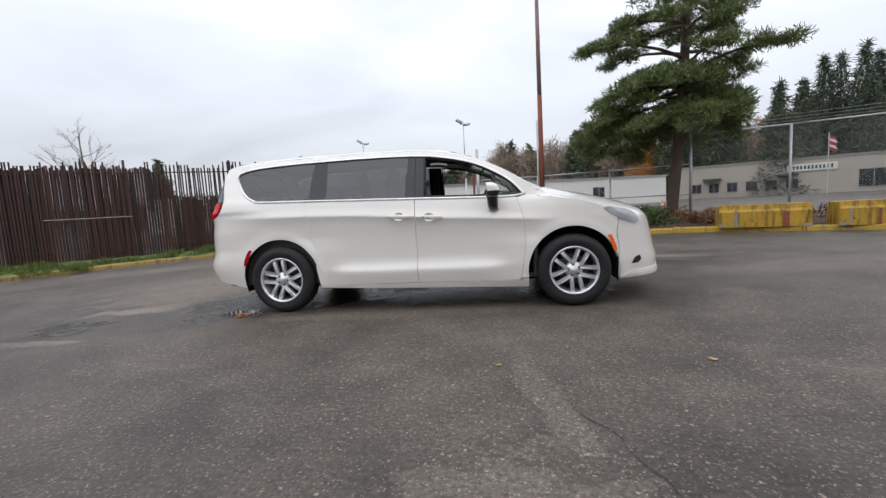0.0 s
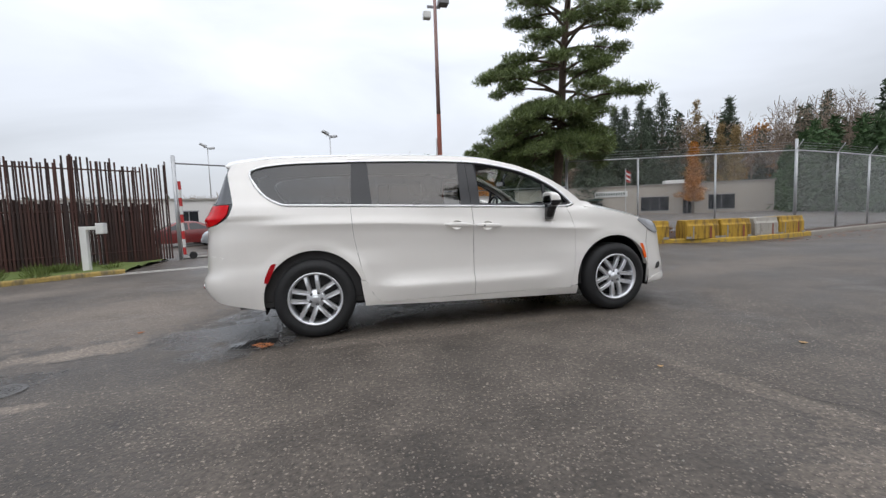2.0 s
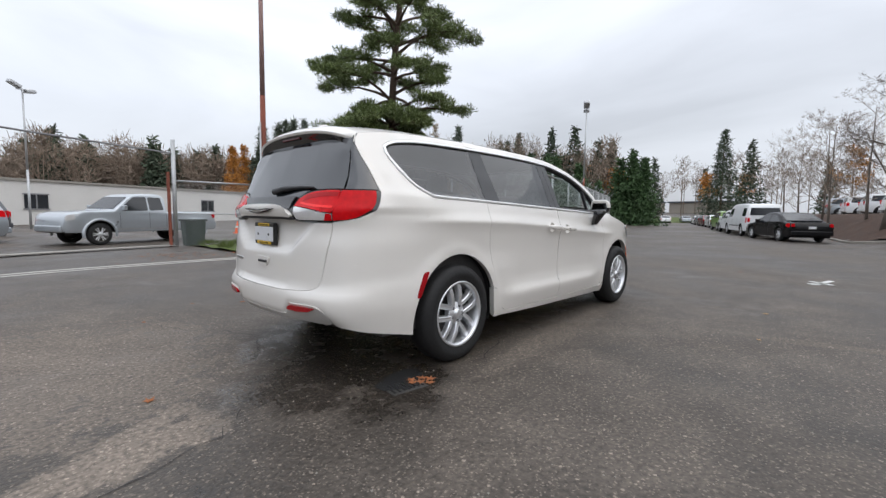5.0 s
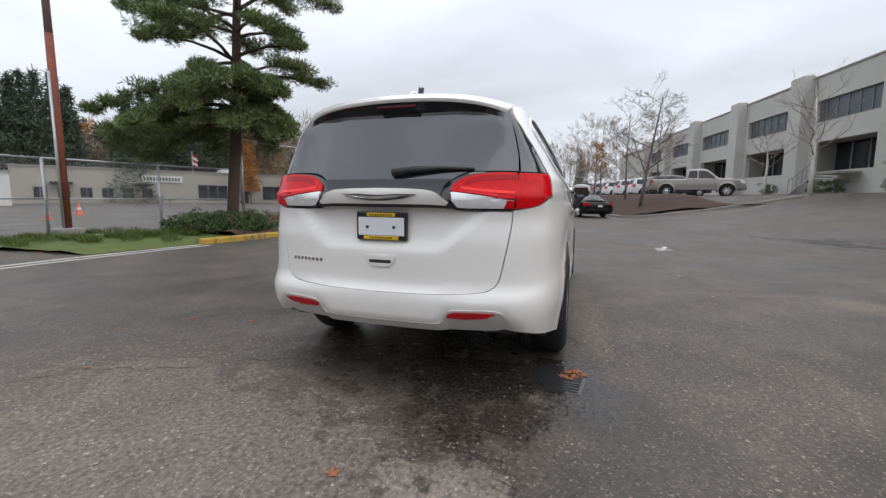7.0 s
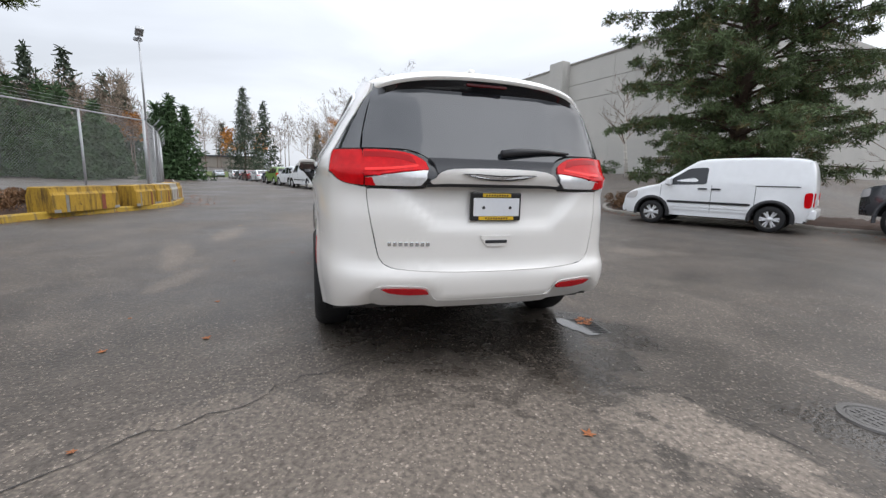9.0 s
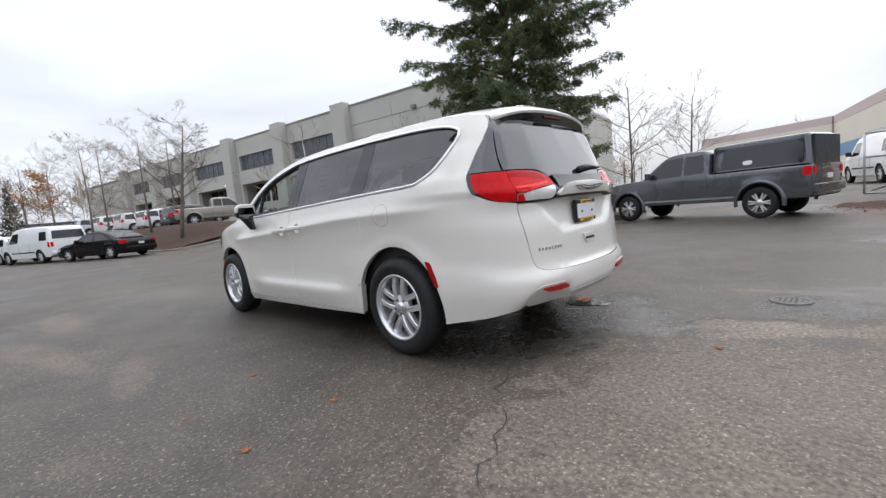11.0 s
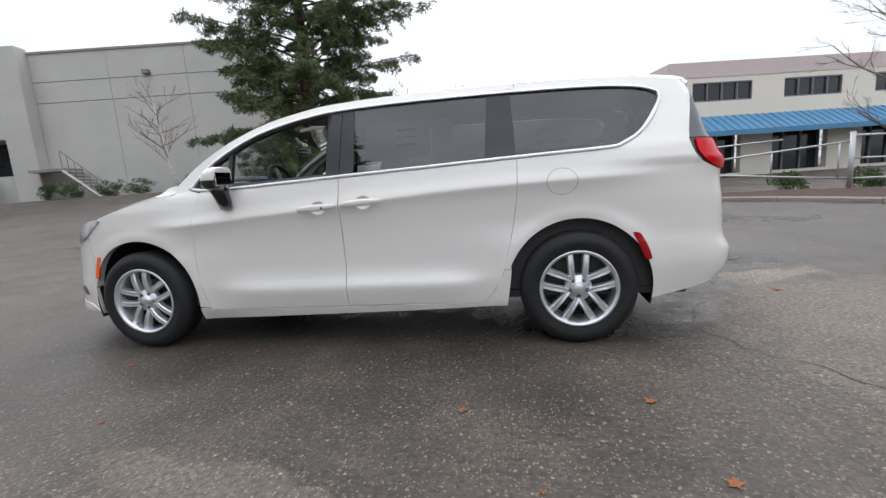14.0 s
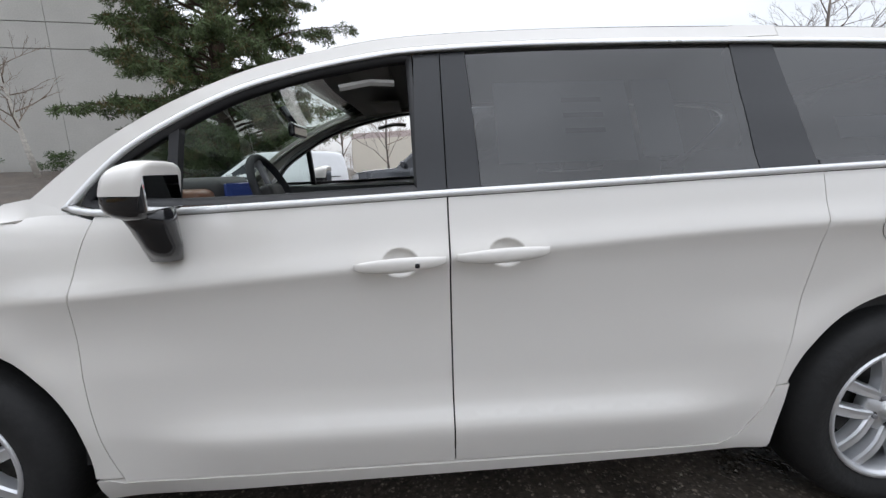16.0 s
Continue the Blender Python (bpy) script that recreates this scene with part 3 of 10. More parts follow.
def kerb_run(name, pts, material, label, length=2.4, w=0.16, h=0.14, gap=0.012):
    """A run of cast kerb stones end to end."""
    ob = thing(name, label, "kerb", kind="structure")
    P = np.array(smooth_line(pts, 0.1))
    d = np.r_[0, np.cumsum(np.linalg.norm(np.diff(P, axis=0), axis=1))]
    at = lambda s: np.array([np.interp(s, d, P[:, 0]), np.interp(s, d, P[:, 1])])
    n = max(1, int(d[-1] / length))
    rnd = random.Random(len(pts))
    for k in range(n):
        a, b = d[-1] * k / n + gap / 2, d[-1] * (k + 1) / n - gap / 2
        bm = bmesh.new()
        rows = []
        hh = h + rnd.uniform(-0.012, 0.012)
        for s in np.linspace(a, b, 5):
            p, q = at(s), at(s + 0.05)
            t = (q - p) / (np.linalg.norm(q - p) + 1e-9) if np.linalg.norm(q - p) > 1e-6 else (at(s) - at(s - 0.05)) / 0.05
            nn = np.array([-t[1], t[0]])
            z0 = height(*p)
            rows.append([bm.verts.new((*(p + nn * o), z0 + z)) for o, z in ((-w / 2, -0.05), (-w / 2 + 0.015, hh - 0.03), (-w / 2 + 0.04, hh), (w / 2 - 0.03, hh), (w / 2, hh - 0.03), (w / 2, -0.05))])
        for r0, r1 in zip(rows, rows[1:]):
            for i in range(5):
                bm.faces.new((r0[i], r1[i], r1[i + 1], r0[i + 1]))
        bm.faces.new(rows[0])
        bm.faces.new(rows[-1][::-1])
        bmesh.ops.recalc_face_normals(bm, faces=bm.faces)
        part("kerb_stone", bm, material, ob)
    return ob


NK = [(2.7, 7.15), (4.0, 7.0), (5.2, 6.85), (6.67, 6.45), (8.4, 5.75), (9.8, 5.3), (11.2, 5.3), (13.5, 5.75), (17, 6.7), (22, 8.0), (32, 10.9), (55, 17.5)]
N_FENCE = [(0.07, 11.95), (2.4, 11.7), (4.9, 11.0), (7.3, 10.15), (9.8, 9.25), (12.3, 8.2), (14.8, 7.2)]
ROAD_FENCE = [(14.8, 7.2), (17.6, 7.75), (20.4, 8.45), (23.2, 9.2), (26.0, 10.0), (28.8, 10.8), (31.6, 11.6), (34.4, 12.4), (37.2, 13.2)]
kerb_run("yellow_kerb", NK[:8], "yellow_kerb", "kerb stones with worn yellow paint round the tree bed")
kerb_run("grey_kerb", NK[7:], "kerb", "grey kerb stones along the fence by the road", 3.0)
sheet_between("tree_bed", [(p[0], p[1] + 0.08) for p in NK[1:8]], [(4.6, 10.9), (7.3, 10.0), (9.8, 9.15), (12.3, 8.1), (14.6, 7.2)], 0.16, "soil", "brown bark mulch bed under the pine", "bed", rough=0.10)
sheet_between("grass_verge", [(0.6, 7.5), (2.7, 7.25), (4.2, 7.1)], [(0.4, 11.8), (2.4, 11.6), (4.6, 10.9)], 0.05, "grass", "ragged grass verge at the foot of the rusty pole", "grass", rough=0.05)
sheet_between("road_verge", [(13.5, 5.85), (17, 6.8), (22, 8.1), (32, 11.0), (55, 17.6)], [(14.8, 7.1), (17.6, 7.7), (23.2, 9.15), (34, 12.3), (55, 18.6)], 0.10, "soil", "leaf-strewn verge under the chain-link fence", "verge", rough=0.05)
WK = [(-15.5, -6.0), (-11.0, 0.3), (-9.4, 2.3), (-8.5, 3.95), (-7.5, 5.1), (-6.8, 5.75), (-6.2, 6.15)]
B_FENCE = [(-20.5, -4.0), (-15.0, 2.6), (-13.0, 4.75), (-10.8, 6.3), (-8.2, 8.1), (-6.25, 9.48)]
kerb_run("mossy_kerb", WK, "mossy_kerb", "low mossy kerb stones below the brown fence", 2.0, h=0.11)
sheet_between("fence_verge", [(p[0] - 0.08, p[1] + 0.06) for p in WK], B_FENCE[:-1] + [(-6.4, 9.3)], 0.06, "grass", "strip of green grass in front of the slatted fence", "grass", rough=0.05)


def strip(name, pts, w, material, label, category, lift=0.006, kind="structure"):
    P = resample_line(pts, 50)
    bm = bmesh.new()
    rows = []
    for i, p in enumerate(P):
        q = P[min(i + 1, 49)] if i < 49 else p
        r = P[max(i - 1, 0)]
        t = np.array(q) - np.array(r)
        t /= np.linalg.norm(t)
        nn = np.array([-t[1], t[0]])
        rows.append([bm.verts.new((p[0] + nn[0] * o, p[1] + nn[1] * o, height(*p) + lift + z)) for o, z in ((-w / 2, -0.02), (-w / 2, 0), (w / 2, 0), (w / 2, -0.02))])
    for a, b in zip(rows, rows[1:]):
        for k in range(3):
            bm.faces.new((a[k], b[k], b[k + 1], a[k + 1]))
    bmesh.ops.recalc_face_normals(bm, faces=bm.faces)
    return tagged(part(name, bm, material), label, category, kind=kind)


GT = [(-6.6, 5.95), (-5.8, 6.25), (-3.3, 7.1), (-0.7, 7.35), (0.9, 7.3), (2.7, 7.1)]
strip("gutter_edge", GT, 0.09, "concrete", "pale concrete gutter edge across the gateway", "gutter")
strip("gutter_edge", [(x, y - 0.28) for x, y in GT], 0.07, "concrete", "pale concrete gutter edge across the gateway", "gutter")
strip("gate_threshold", [(-6.2, 9.7), (-3.0, 10.9), (0.0, 11.9)], 0.35, "concrete_dark", "low concrete threshold under the sliding gate", "threshold", 0.05)


# ---- concrete building to the south ----
def wall_pose(s, z=0.0, out=0.0):
    """A pose on the building's front: s metres along it from the last buttress, out metres in front of it."""
    d = Vector((math.cos(WALL_A), math.sin(WALL_A), 0))
    n = Vector((-d.y, d.x, 0))
    p = WALL_O + d * s + n * out
    return Matrix.Translation((p.x, p.y, z)) @ Matrix.Rotation(WALL_A, 4, "Z")


def concrete_building():
    b = thing("concrete_building", "two-storey grey tilt-up concrete building with dark windows and buttresses", "building", at=wall_pose(0))
    TOP, BASE = 9.75, 1.2
    bays = [(0.0, 8.3), (8.3, 17.0), (17.0, 26.3), (26.3, 35.0), (35.0, 44.0)]
    cols = [0.0] + [e for _, e in bays]
    # front wall with openings: strips between and beside the bays
    for x0, x1 in bays:
        w0, w1, lo0, lo1, up0, up1 = x0 + 0.35, x1 - 1.9, 3.15, 5.25, 6.6, 8.1
        for a, c, z0, z1 in ((x0, x1, up1, TOP), (x0, x1, lo1, up0), (x0, x1, BASE, lo0), (x0, w0, up0, up1), (w1, x1, up0, up1), (x0, w0, lo0, lo1), (w1, x1, lo0, lo1)):
            part("wall_panel", box_bm(a, c, -0.35, 0, z0, z1), "concrete", b)
        win = part("upper_window", box_bm(w0, w1, -0.28, -0.22, up0, up1), "panel_dark", b, "dark upper window band")
        k = 0
        while w0 + 0.6 + k * 0.95 < w1:
            part("mullion", box_bm(w0 + 0.6 + k * 0.95 - 0.03, w0 + 0.6 + k * 0.95 + 0.03, -0.22, -0.17, up0, up1), "grey_metal", win)
            k += 1
        part("window_frame", box_bm(w0, w1, -0.22, -0.14, up0, up0 + 0.07), "grey_metal", win)
        low = part("recessed_window", box_bm(w0, w1, -1.6, -1.5, lo0, lo1), "darkglass", b, "deep dark recessed window")
        # recess linings take a darker concrete than the wall panels
        for side in (w0, w1 - 0.05):
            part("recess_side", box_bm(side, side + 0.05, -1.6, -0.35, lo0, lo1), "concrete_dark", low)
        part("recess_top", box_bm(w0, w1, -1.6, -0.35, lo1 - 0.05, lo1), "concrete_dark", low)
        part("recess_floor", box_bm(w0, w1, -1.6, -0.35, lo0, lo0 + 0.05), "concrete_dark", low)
        for k in range(3):
            xx = w0 + (w1 - w0) * (k + 1) / 4
            part("glazing_bar", box_bm(xx - 0.04, xx + 0.04, -1.5, -1.42, lo0, lo1), "grey_metal", low)
    for c in cols:
        part("buttress", box_bm(c - 1.45, c + 0.05, -0.02, 0.75, BASE - 0.4, 10.05, bevel=0.05), "concrete", b)
    # blank panels towards the west
    for k in range(3):
        a, c = -1.4 - (k + 1) * 4.4, -1.4 - k * 4.4
        for z0, z1 in ((BASE - 0.4, 7.06), (7.10, 8.20), (8.24, TOP)):
            part("wall_panel", box_bm(a + 0.01, c - 0.01, -0.35, 0, z0, z1), "concrete", b)
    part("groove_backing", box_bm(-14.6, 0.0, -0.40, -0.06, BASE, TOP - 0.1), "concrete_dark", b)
    part("parapet_cap", box_bm(-14.7, 44.0, -0.40, 0.06, TOP, TOP + 0.12), "concrete_dark", b)
    part("roof", box_bm(-14.6, 60, -32, -0.35, TOP - 0.5, TOP - 0.3), "concrete_dark", b)
    part("side_wall", box_bm(-14.6, -14.3, -32, -0.36, 0.2, TOP), "concrete", b)
    part("rear_wing", box_bm(44.0, 60, -30, 0.0, BASE - 1, 9.0), "concrete", b)
    lamp = part("wall_lamp", box_bm(-8.2, -7.8, 0.0, 0.28, 8.28, 8.52, bevel=0.04), "grey_metal", b, "dark wall floodlight")
    part("bay_lamp", box_bm(17.4, 18.2, -0.1, 0.15, 5.35, 5.5, bevel=0.03), "lampglow", b, "small lit lamp over the entrance")
    # outside stair with landing by the blank wall
    def stair(name, x0, x1, zl, zb, label):
        st = thing(name, label, "stairs", at=wall_pose(0))
        n = 9
        part("landing", box_bm(x0 - 0.1, x0 + 1.9, 0.1, 1.4, zl - 0.15, zl), "concrete_dark", st) if x1 < x0 else part("landing", box_bm(x0 - 1.9, x0 + 0.1, 0.1, 1.4, zl - 0.15, zl), "concrete_dark", st)
        for k in range(n):
            t0, t1 = k / n, (k + 1) / n
            xa, xb = sorted((x0 + (x1 - x0) * t0, x0 + (x1 - x0) * t1))
            z = zl + (zb - zl) * t1
            part("step", box_bm(xa, xb, 0.15, 1.35, z, z + 0.06), "concrete", st)
        bm = bmesh.new()
        add_path(bm, [(x0, 1.36, zl - 0.15), (x1, 1.36, zb - 0.1)], 0.09, 4)
        part("stringer", bm, "concrete", st)
        for k in range(7):
            t = k / 6
            bm = bmesh.new()
            add_tube(bm, (x0 + (x1 - x0) * t, 1.36, zl + (zb - zl) * t), (x0 + (x1 - x0) * t, 1.36, zl + (zb - zl) * t + 0.95), 0.02)
            part("baluster", bm, "grey_metal", st)
        bm = bmesh.new()
        add_path(bm, [(x0, 1.36, zl + 0.95), (x1, 1.36, zb + 0.95)], 0.025, 6)
        part("handrail", bm, "grey_metal", st)
    stair("outside_stair", -3.3, -5.4, 3.3, 1.45, "grey concrete outside stair below the blank wall")
    stair("entrance_stair", 3.6, 6.4, 3.0, 1.6, "concrete entrance stair with a metal rail")


concrete_building()


# ---- cream building to the south-west ----
def cream_building():
    ang = math.atan2(-0.19, -0.98)
    b = thing("cream_building", "cream two-storey building with pink band, blue stripe and blue awning", "building", at=pose(-9.5, -20.3, 0.15, 0, 0, math.degrees(ang)))
    H = 6.0
    # local x runs west along the front, local y into the building's right-hand outside (front faces -y after mirroring)
    def wall(x0, x1, z0, z1, m, y=0.0, t=0.3, name="wall_panel"):
        part(name, box_bm(x0, x1, y, y + t, z0, z1), m, b)
    wins = [(1.25, 4.4), (6.1, 9.2), (11.0, 14.2), (16, 19)]
    z0, z1 = 4.05, 5.0
    x = 0.0
    for a, c in wins:
        wall(x, a, z0, z1, "cream")
        win = part("upper_window", box_bm(a, c, 0.12, 0.18, z0, z1), "darkglass", b, "dark strip window")
        for k in range(5):
            xx = a + (c - a) * k / 4
            part("mullion", box_bm(xx - 0.03, xx + 0.03, 0.02, 0.12, z0, z1), "grey_metal", win)
        for zz in (z0, z1 - 0.06):
            part("window_frame", box_bm(a, c, 0.02, 0.12, zz, zz + 0.06), "grey_metal", win)
        x = c
    wall(x, 26, z0, z1, "cream")
    wall(0, 26, 3.25, z0, "cream")
    wall(0, 26, z1, 5.25, "cream")
    wall(-0.03, 26, 5.25, H, "pinkband", -0.03)
    wall(0, 1.05, 2.1, 3.25, "bluewall")
    wall(1.05, 26, 2.45, 3.25, "cream")
    wall(0, 1.05, 0, 2.1, "cream")
    doors = [(1.05, 3.9), (5.6, 8.6), (10.5, 13.5)]
    x = 1.05
    for a, c in doors:
        if a > x:
            wall(x, a, 0, 2.45, "cream")
        g = part("shop_window", box_bm(a, c, 0.6, 0.66, 0.0, 2.45), "darkglass", b, "dark shop window")
        for k in range(4):
            xx = a + (c - a) * k / 3
            part("glazing_bar", box_bm(xx - 0.04, xx + 0.04, 0.5, 0.6, 0.0, 2.45), "grey_metal", g)
        part("window_sill", box_bm(a, c, 0.0, 0.55, 0.0, 0.35), "cream", g)
        x = c
    wall(x, 26, 0, 2.45, "cream")
    part("roof", box_bm(0, 26, 0.3, 34, H - 0.35, H - 0.15), "concrete_dark", b)
    # long side wall
    for q0, q1, m in ((0, 2.1, "cream"), (2.1, 3.2, "bluewall"), (3.2, 5.25, "cream"), (5.25, H, "pinkband")):
        part("side_wall_band", box_bm(-0.02 if m == "pinkband" else 0, 0.3, 0.3, 34, q0, q1), m, b)
    # far wing, turned towards the road
    for q0, q1, m in ((0, 5.25, "cream"), (5.25, H, "pinkband")):
        wing = part("wing_wall", box_bm(0, 13, 0, 0.3, q0, q1), m, b)
        wing.matrix_basis = pose(0, 34, 0, 0, 0, 146.3)
    for yy in (4, 9, 15):
        part("wall_lamp", box_bm(-0.25, 0, yy, yy + 0.25, 4.7, 4.95, bevel=0.03), "grey_metal", b)
        part("roof_vent", box_bm(0.1, 0.4, yy + 1.2, yy + 1.5, H, H + 0.22, bevel=0.03), "grey_metal", b)
    # awning: sloping ribbed sheet
    aw = part("awning", grid_bm(lambda u, v: (1.0 + 22 * u, 0.0 - 1.35 * v, 3.3 - 0.85 * v), [k / 40 for k in range(41)], [0, 1]), "awning", b, "blue ribbed metal awning")
    for k in range(56):
        xx = 1.0 + k * 0.4
        bm = bmesh.new()
        add_path(bm, [(xx, -0.0, 3.32), (xx, -1.36, 2.465)], 0.03, 4)
        part("rib", bm, "awning", aw)
    part("awning_valance", box_bm(1.0, 23, -1.37, -1.33, 2.22, 2.46), "awning", aw)
    bm = bmesh.new()
    bm.faces.new([bm.verts.new(p) for p in ((1.0, 0, 3.3), (1.0, -1.35, 2.45), (1.0, -1.35, 2.22), (1.0, 0, 2.22))])
    part("awning_cheek", bm, "awning", aw)
    return b


cb = cream_building()
# the front looks north: turn the local frame over
cb.matrix_basis = Matrix.Translation((-9.5, -20.3, 0.15)) @ Matrix(((-0.98, 0.19, 0, 0), (-0.19, -0.98, 0, 0), (0, 0, 1, 0), (0, 0, 0, 1)))


# ---- fences ----
def mesh_panel(bm, a, b, z0, z1, pitch=0.085, r=0.0018):
    """Woven diagonal wires between two posts."""
    a, b = Vector((*a, 0)), Vector((*b, 0))
    L, H = (b - a).length, z1 - z0
    d = (b - a) / L
    side = Vector((-d.y, d.x, 0))
    for sgn in (1, -1):
        s = -H
        while s < L:
            u0, v0, u1, v1 = (s, 0, s + H, H) if sgn > 0 else (s + H, 0, s, H)
            if sgn > 0:
                if u0 < 0:
                    u0, v0 = 0, -s
                if u1 > L:
                    v1, u1 = H - (u1 - L), L
            else:
                if u0 > L:
                    v0, u0 = u0 - L, L
                if u1 < 0:
                    v1, u1 = H + u1, 0
            if v1 > v0 + 0.01:
                off = side * 0.003 * sgn
                p, q = a + d * u0 + off + Vector((0, 0, z0 + v0)), a + d * u1 + off + Vector((0, 0, z0 + v1))
                t = (q - p).normalized()
                n1 = t.cross(side).normalized() * r
                n2 = side * r
                w = [bm.verts.new(c) for c in (p + n1, p - n1 * 0.6 + n2, p - n1 * 0.6 - n2, q + n1, q - n1 * 0.6 + n2, q - n1 * 0.6 - n2)]
                for f in ((0, 1, 4, 3), (1, 2, 5, 4), (2, 0, 3, 5)):
                    bm.faces.new([w[k] for k in f])
            s += pitch


def chain_fence(name, pts, h, label, z=0.05, arms=False, mid_rail=False, pitch=0.085, barbs=True, tall_ends=0.0):
    f = thing(name, label, "fence")
    for i, p in enumerate(pts):
        bm = bmesh.new()
        e = tall_ends if i in (0, len(pts) - 1) else 0.0
        add_tube(bm, (*p, z - 0.1), (*p, z + h + e), 0.035 if not e else 0.05, n=10)
        if arms:
            add_tube(bm, (*p, z + h), (p[0] - 0.12, p[1] - 0.32, z + h + 0.32), 0.018, n=6)
        part("fence_post", bm, "galv", f, smooth=True)
    for a, b in zip(pts, pts[1:]):
        bm = bmesh.new()
        add_tube(bm, (*a, z + h), (*b, z + h), 0.024, n=8)
        part("top_rail", bm, "galv", f, smooth=True)
        if mid_rail:
            bm = bmesh.new()
            add_tube(bm, (*a, z + h * 0.5), (*b, z + h * 0.5), 0.02, n=8)
            part("middle_rail", bm, "galv", f, smooth=True)
        bm = bmesh.new()
        mesh_panel(bm, a, b, z, z + h, pitch)
        part("wire_mesh", bm, "galv", f)
        if barbs:
            for k in range(3):
                bm = bmesh.new()
                add_tube(bm, (*a, z + h + 0.09 + 0.1 * k), (*b, z + h + 0.09 + 0.1 * k), 0.004, n=3)
                part("barbed_wire", bm, "galv", f)
    return f


chain_fence("chain_link_fence", N_FENCE[3:], 2.92, "tall galvanised chain-link fence behind the tree bed", tall_ends=0.4)
chain_fence("chain_link_fence", ROAD_FENCE, 2.85, "galvanised chain-link fence with angled barbed-wire arms by the road", z=0.12, arms=True, pitch=0.06, tall_ends=0.0)
chain_fence("gate_side_fence", N_FENCE[:4], 2.0, "chain-link fence with rails between gate post and pine", mid_rail=True, barbs=False, z=0.0)


def brown_fence():
    f = thing("slatted_fence", "tall brown slatted chain-link fence with ragged top", "fence")
    P = np.array(smooth_line(B_FENCE, 0.1))
    d = np.r_[0, np.cumsum(np.linalg.norm(np.diff(P, axis=0), axis=1))]
    at = lambda s: (float(np.interp(s, d, P[:, 0])), float(np.interp(s, d, P[:, 1])))
    rnd = random.Random(5)
    total = d[-1]
    n = int(total / 0.072)
    meshes = {}
    start = max(0, n - 296)
    bm_far = bmesh.new()
    for k in range(n):
        s = k * 0.072
        p, q = at(s), at(s + 0.05)
        ang = math.degrees(math.atan2(q[1] - p[1], q[0] - p[0]))
        rise = 0.25 * sstep(total - 4, total - 11, s)
        top = 2.72 + rise + rnd.choice((0, 0, 0.05, 0.1, -0.04, 0.14)) + 0.06 * math.sin(k * 0.21)
        if rnd.random() < 0.03:
            continue
        m = pose(p[0], p[1], 0.05, rnd.uniform(-0.5, 0.5), rnd.uniform(-0.8, 0.8), ang)
        if k < start:
            add_box(bm_far, -0.021, 0.021, -0.005, 0.005, 0, top, m=m)
            continue
        key = round(top, 1)
        if key not in meshes:
            b2 = box_bm(-0.021, 0.021, -0.005, 0.005, 0, key)
            me = bpy.data.meshes.new("slat")
            b2.to_mesh(me)
            b2.free()
            me.materials.append(M["slat_obj"])
            meshes[key] = me
        o = new("slat", meshes[key])
        o.parent = f
        o.matrix_basis = m
    tagged(part("far_slats", bm_far, "slat", f), kind="stuff")
    # second, lower row behind
    screen = lambda b: float(np.interp(b + 0.35 * math.sin(b * 3.1) + 0.2 * math.sin(b * 9.7), [0, 3.0, 3.8, 4.5, 5.1, 30], [1.62, 1.7, 1.85, 2.5, 2.72, 2.78]))
    low = thing("low_slat_screen", "low dark slat screen behind the brown fence", "fence")
    count = int((total - 0.3) / 0.075)
    for first in range(0, count, 38):
        bm = bmesh.new()
        for k in range(first, min(first + 38, count)):
            s = k * 0.075 + 0.03
            p, q = at(s), at(s + 0.05)
            ang = math.atan2(q[1] - p[1], q[0] - p[0])
            add_box(bm, -0.034, 0.034, -0.004, 0.004, 0, screen(total - s) + rnd.uniform(-0.04, 0.08), m=Matrix.Translation((p[0] - math.sin(ang) * 0.09, p[1] + math.cos(ang) * 0.09, 0.03)) @ Matrix.Rotation(ang, 4, "Z"))
        part("slat_panel", bm, "slat", low)
    for s in np.arange(0.1, total, 2.9):
        p = at(s)
        bm = bmesh.new()
        add_tube(bm, (p[0] - 0.03, p[1] + 0.05, 0), (p[0] - 0.03, p[1] + 0.05, 3.0), 0.035, n=8)
        part("fence_post", bm, "rust_dark", f)
    for z in (0.35, 1.5, 2.62):
        bm = bmesh.new()
        add_path(bm, [(*np.array(at(s)) + np.array((-0.02, 0.03)), z) for s in np.arange(0, total, 1.0)], 0.022, 6)
        part("fence_rail", bm, "rust_dark", f)
    for z, s0, s1 in ((1.62, total - 13.4, total - 11.6), (1.28, total - 7.2, total - 5.0), (0.95, total - 16.5, total - 14.6)):
        part("faded_slat_tie", (lambda bm: (add_path(bm, [(*np.array(at(s)) + np.array((0.02, -0.03)), z) for s in np.arange(s0, s1, 0.3)], 0.014, 4), bm)[1])(bmesh.new()), "slat_old", f)


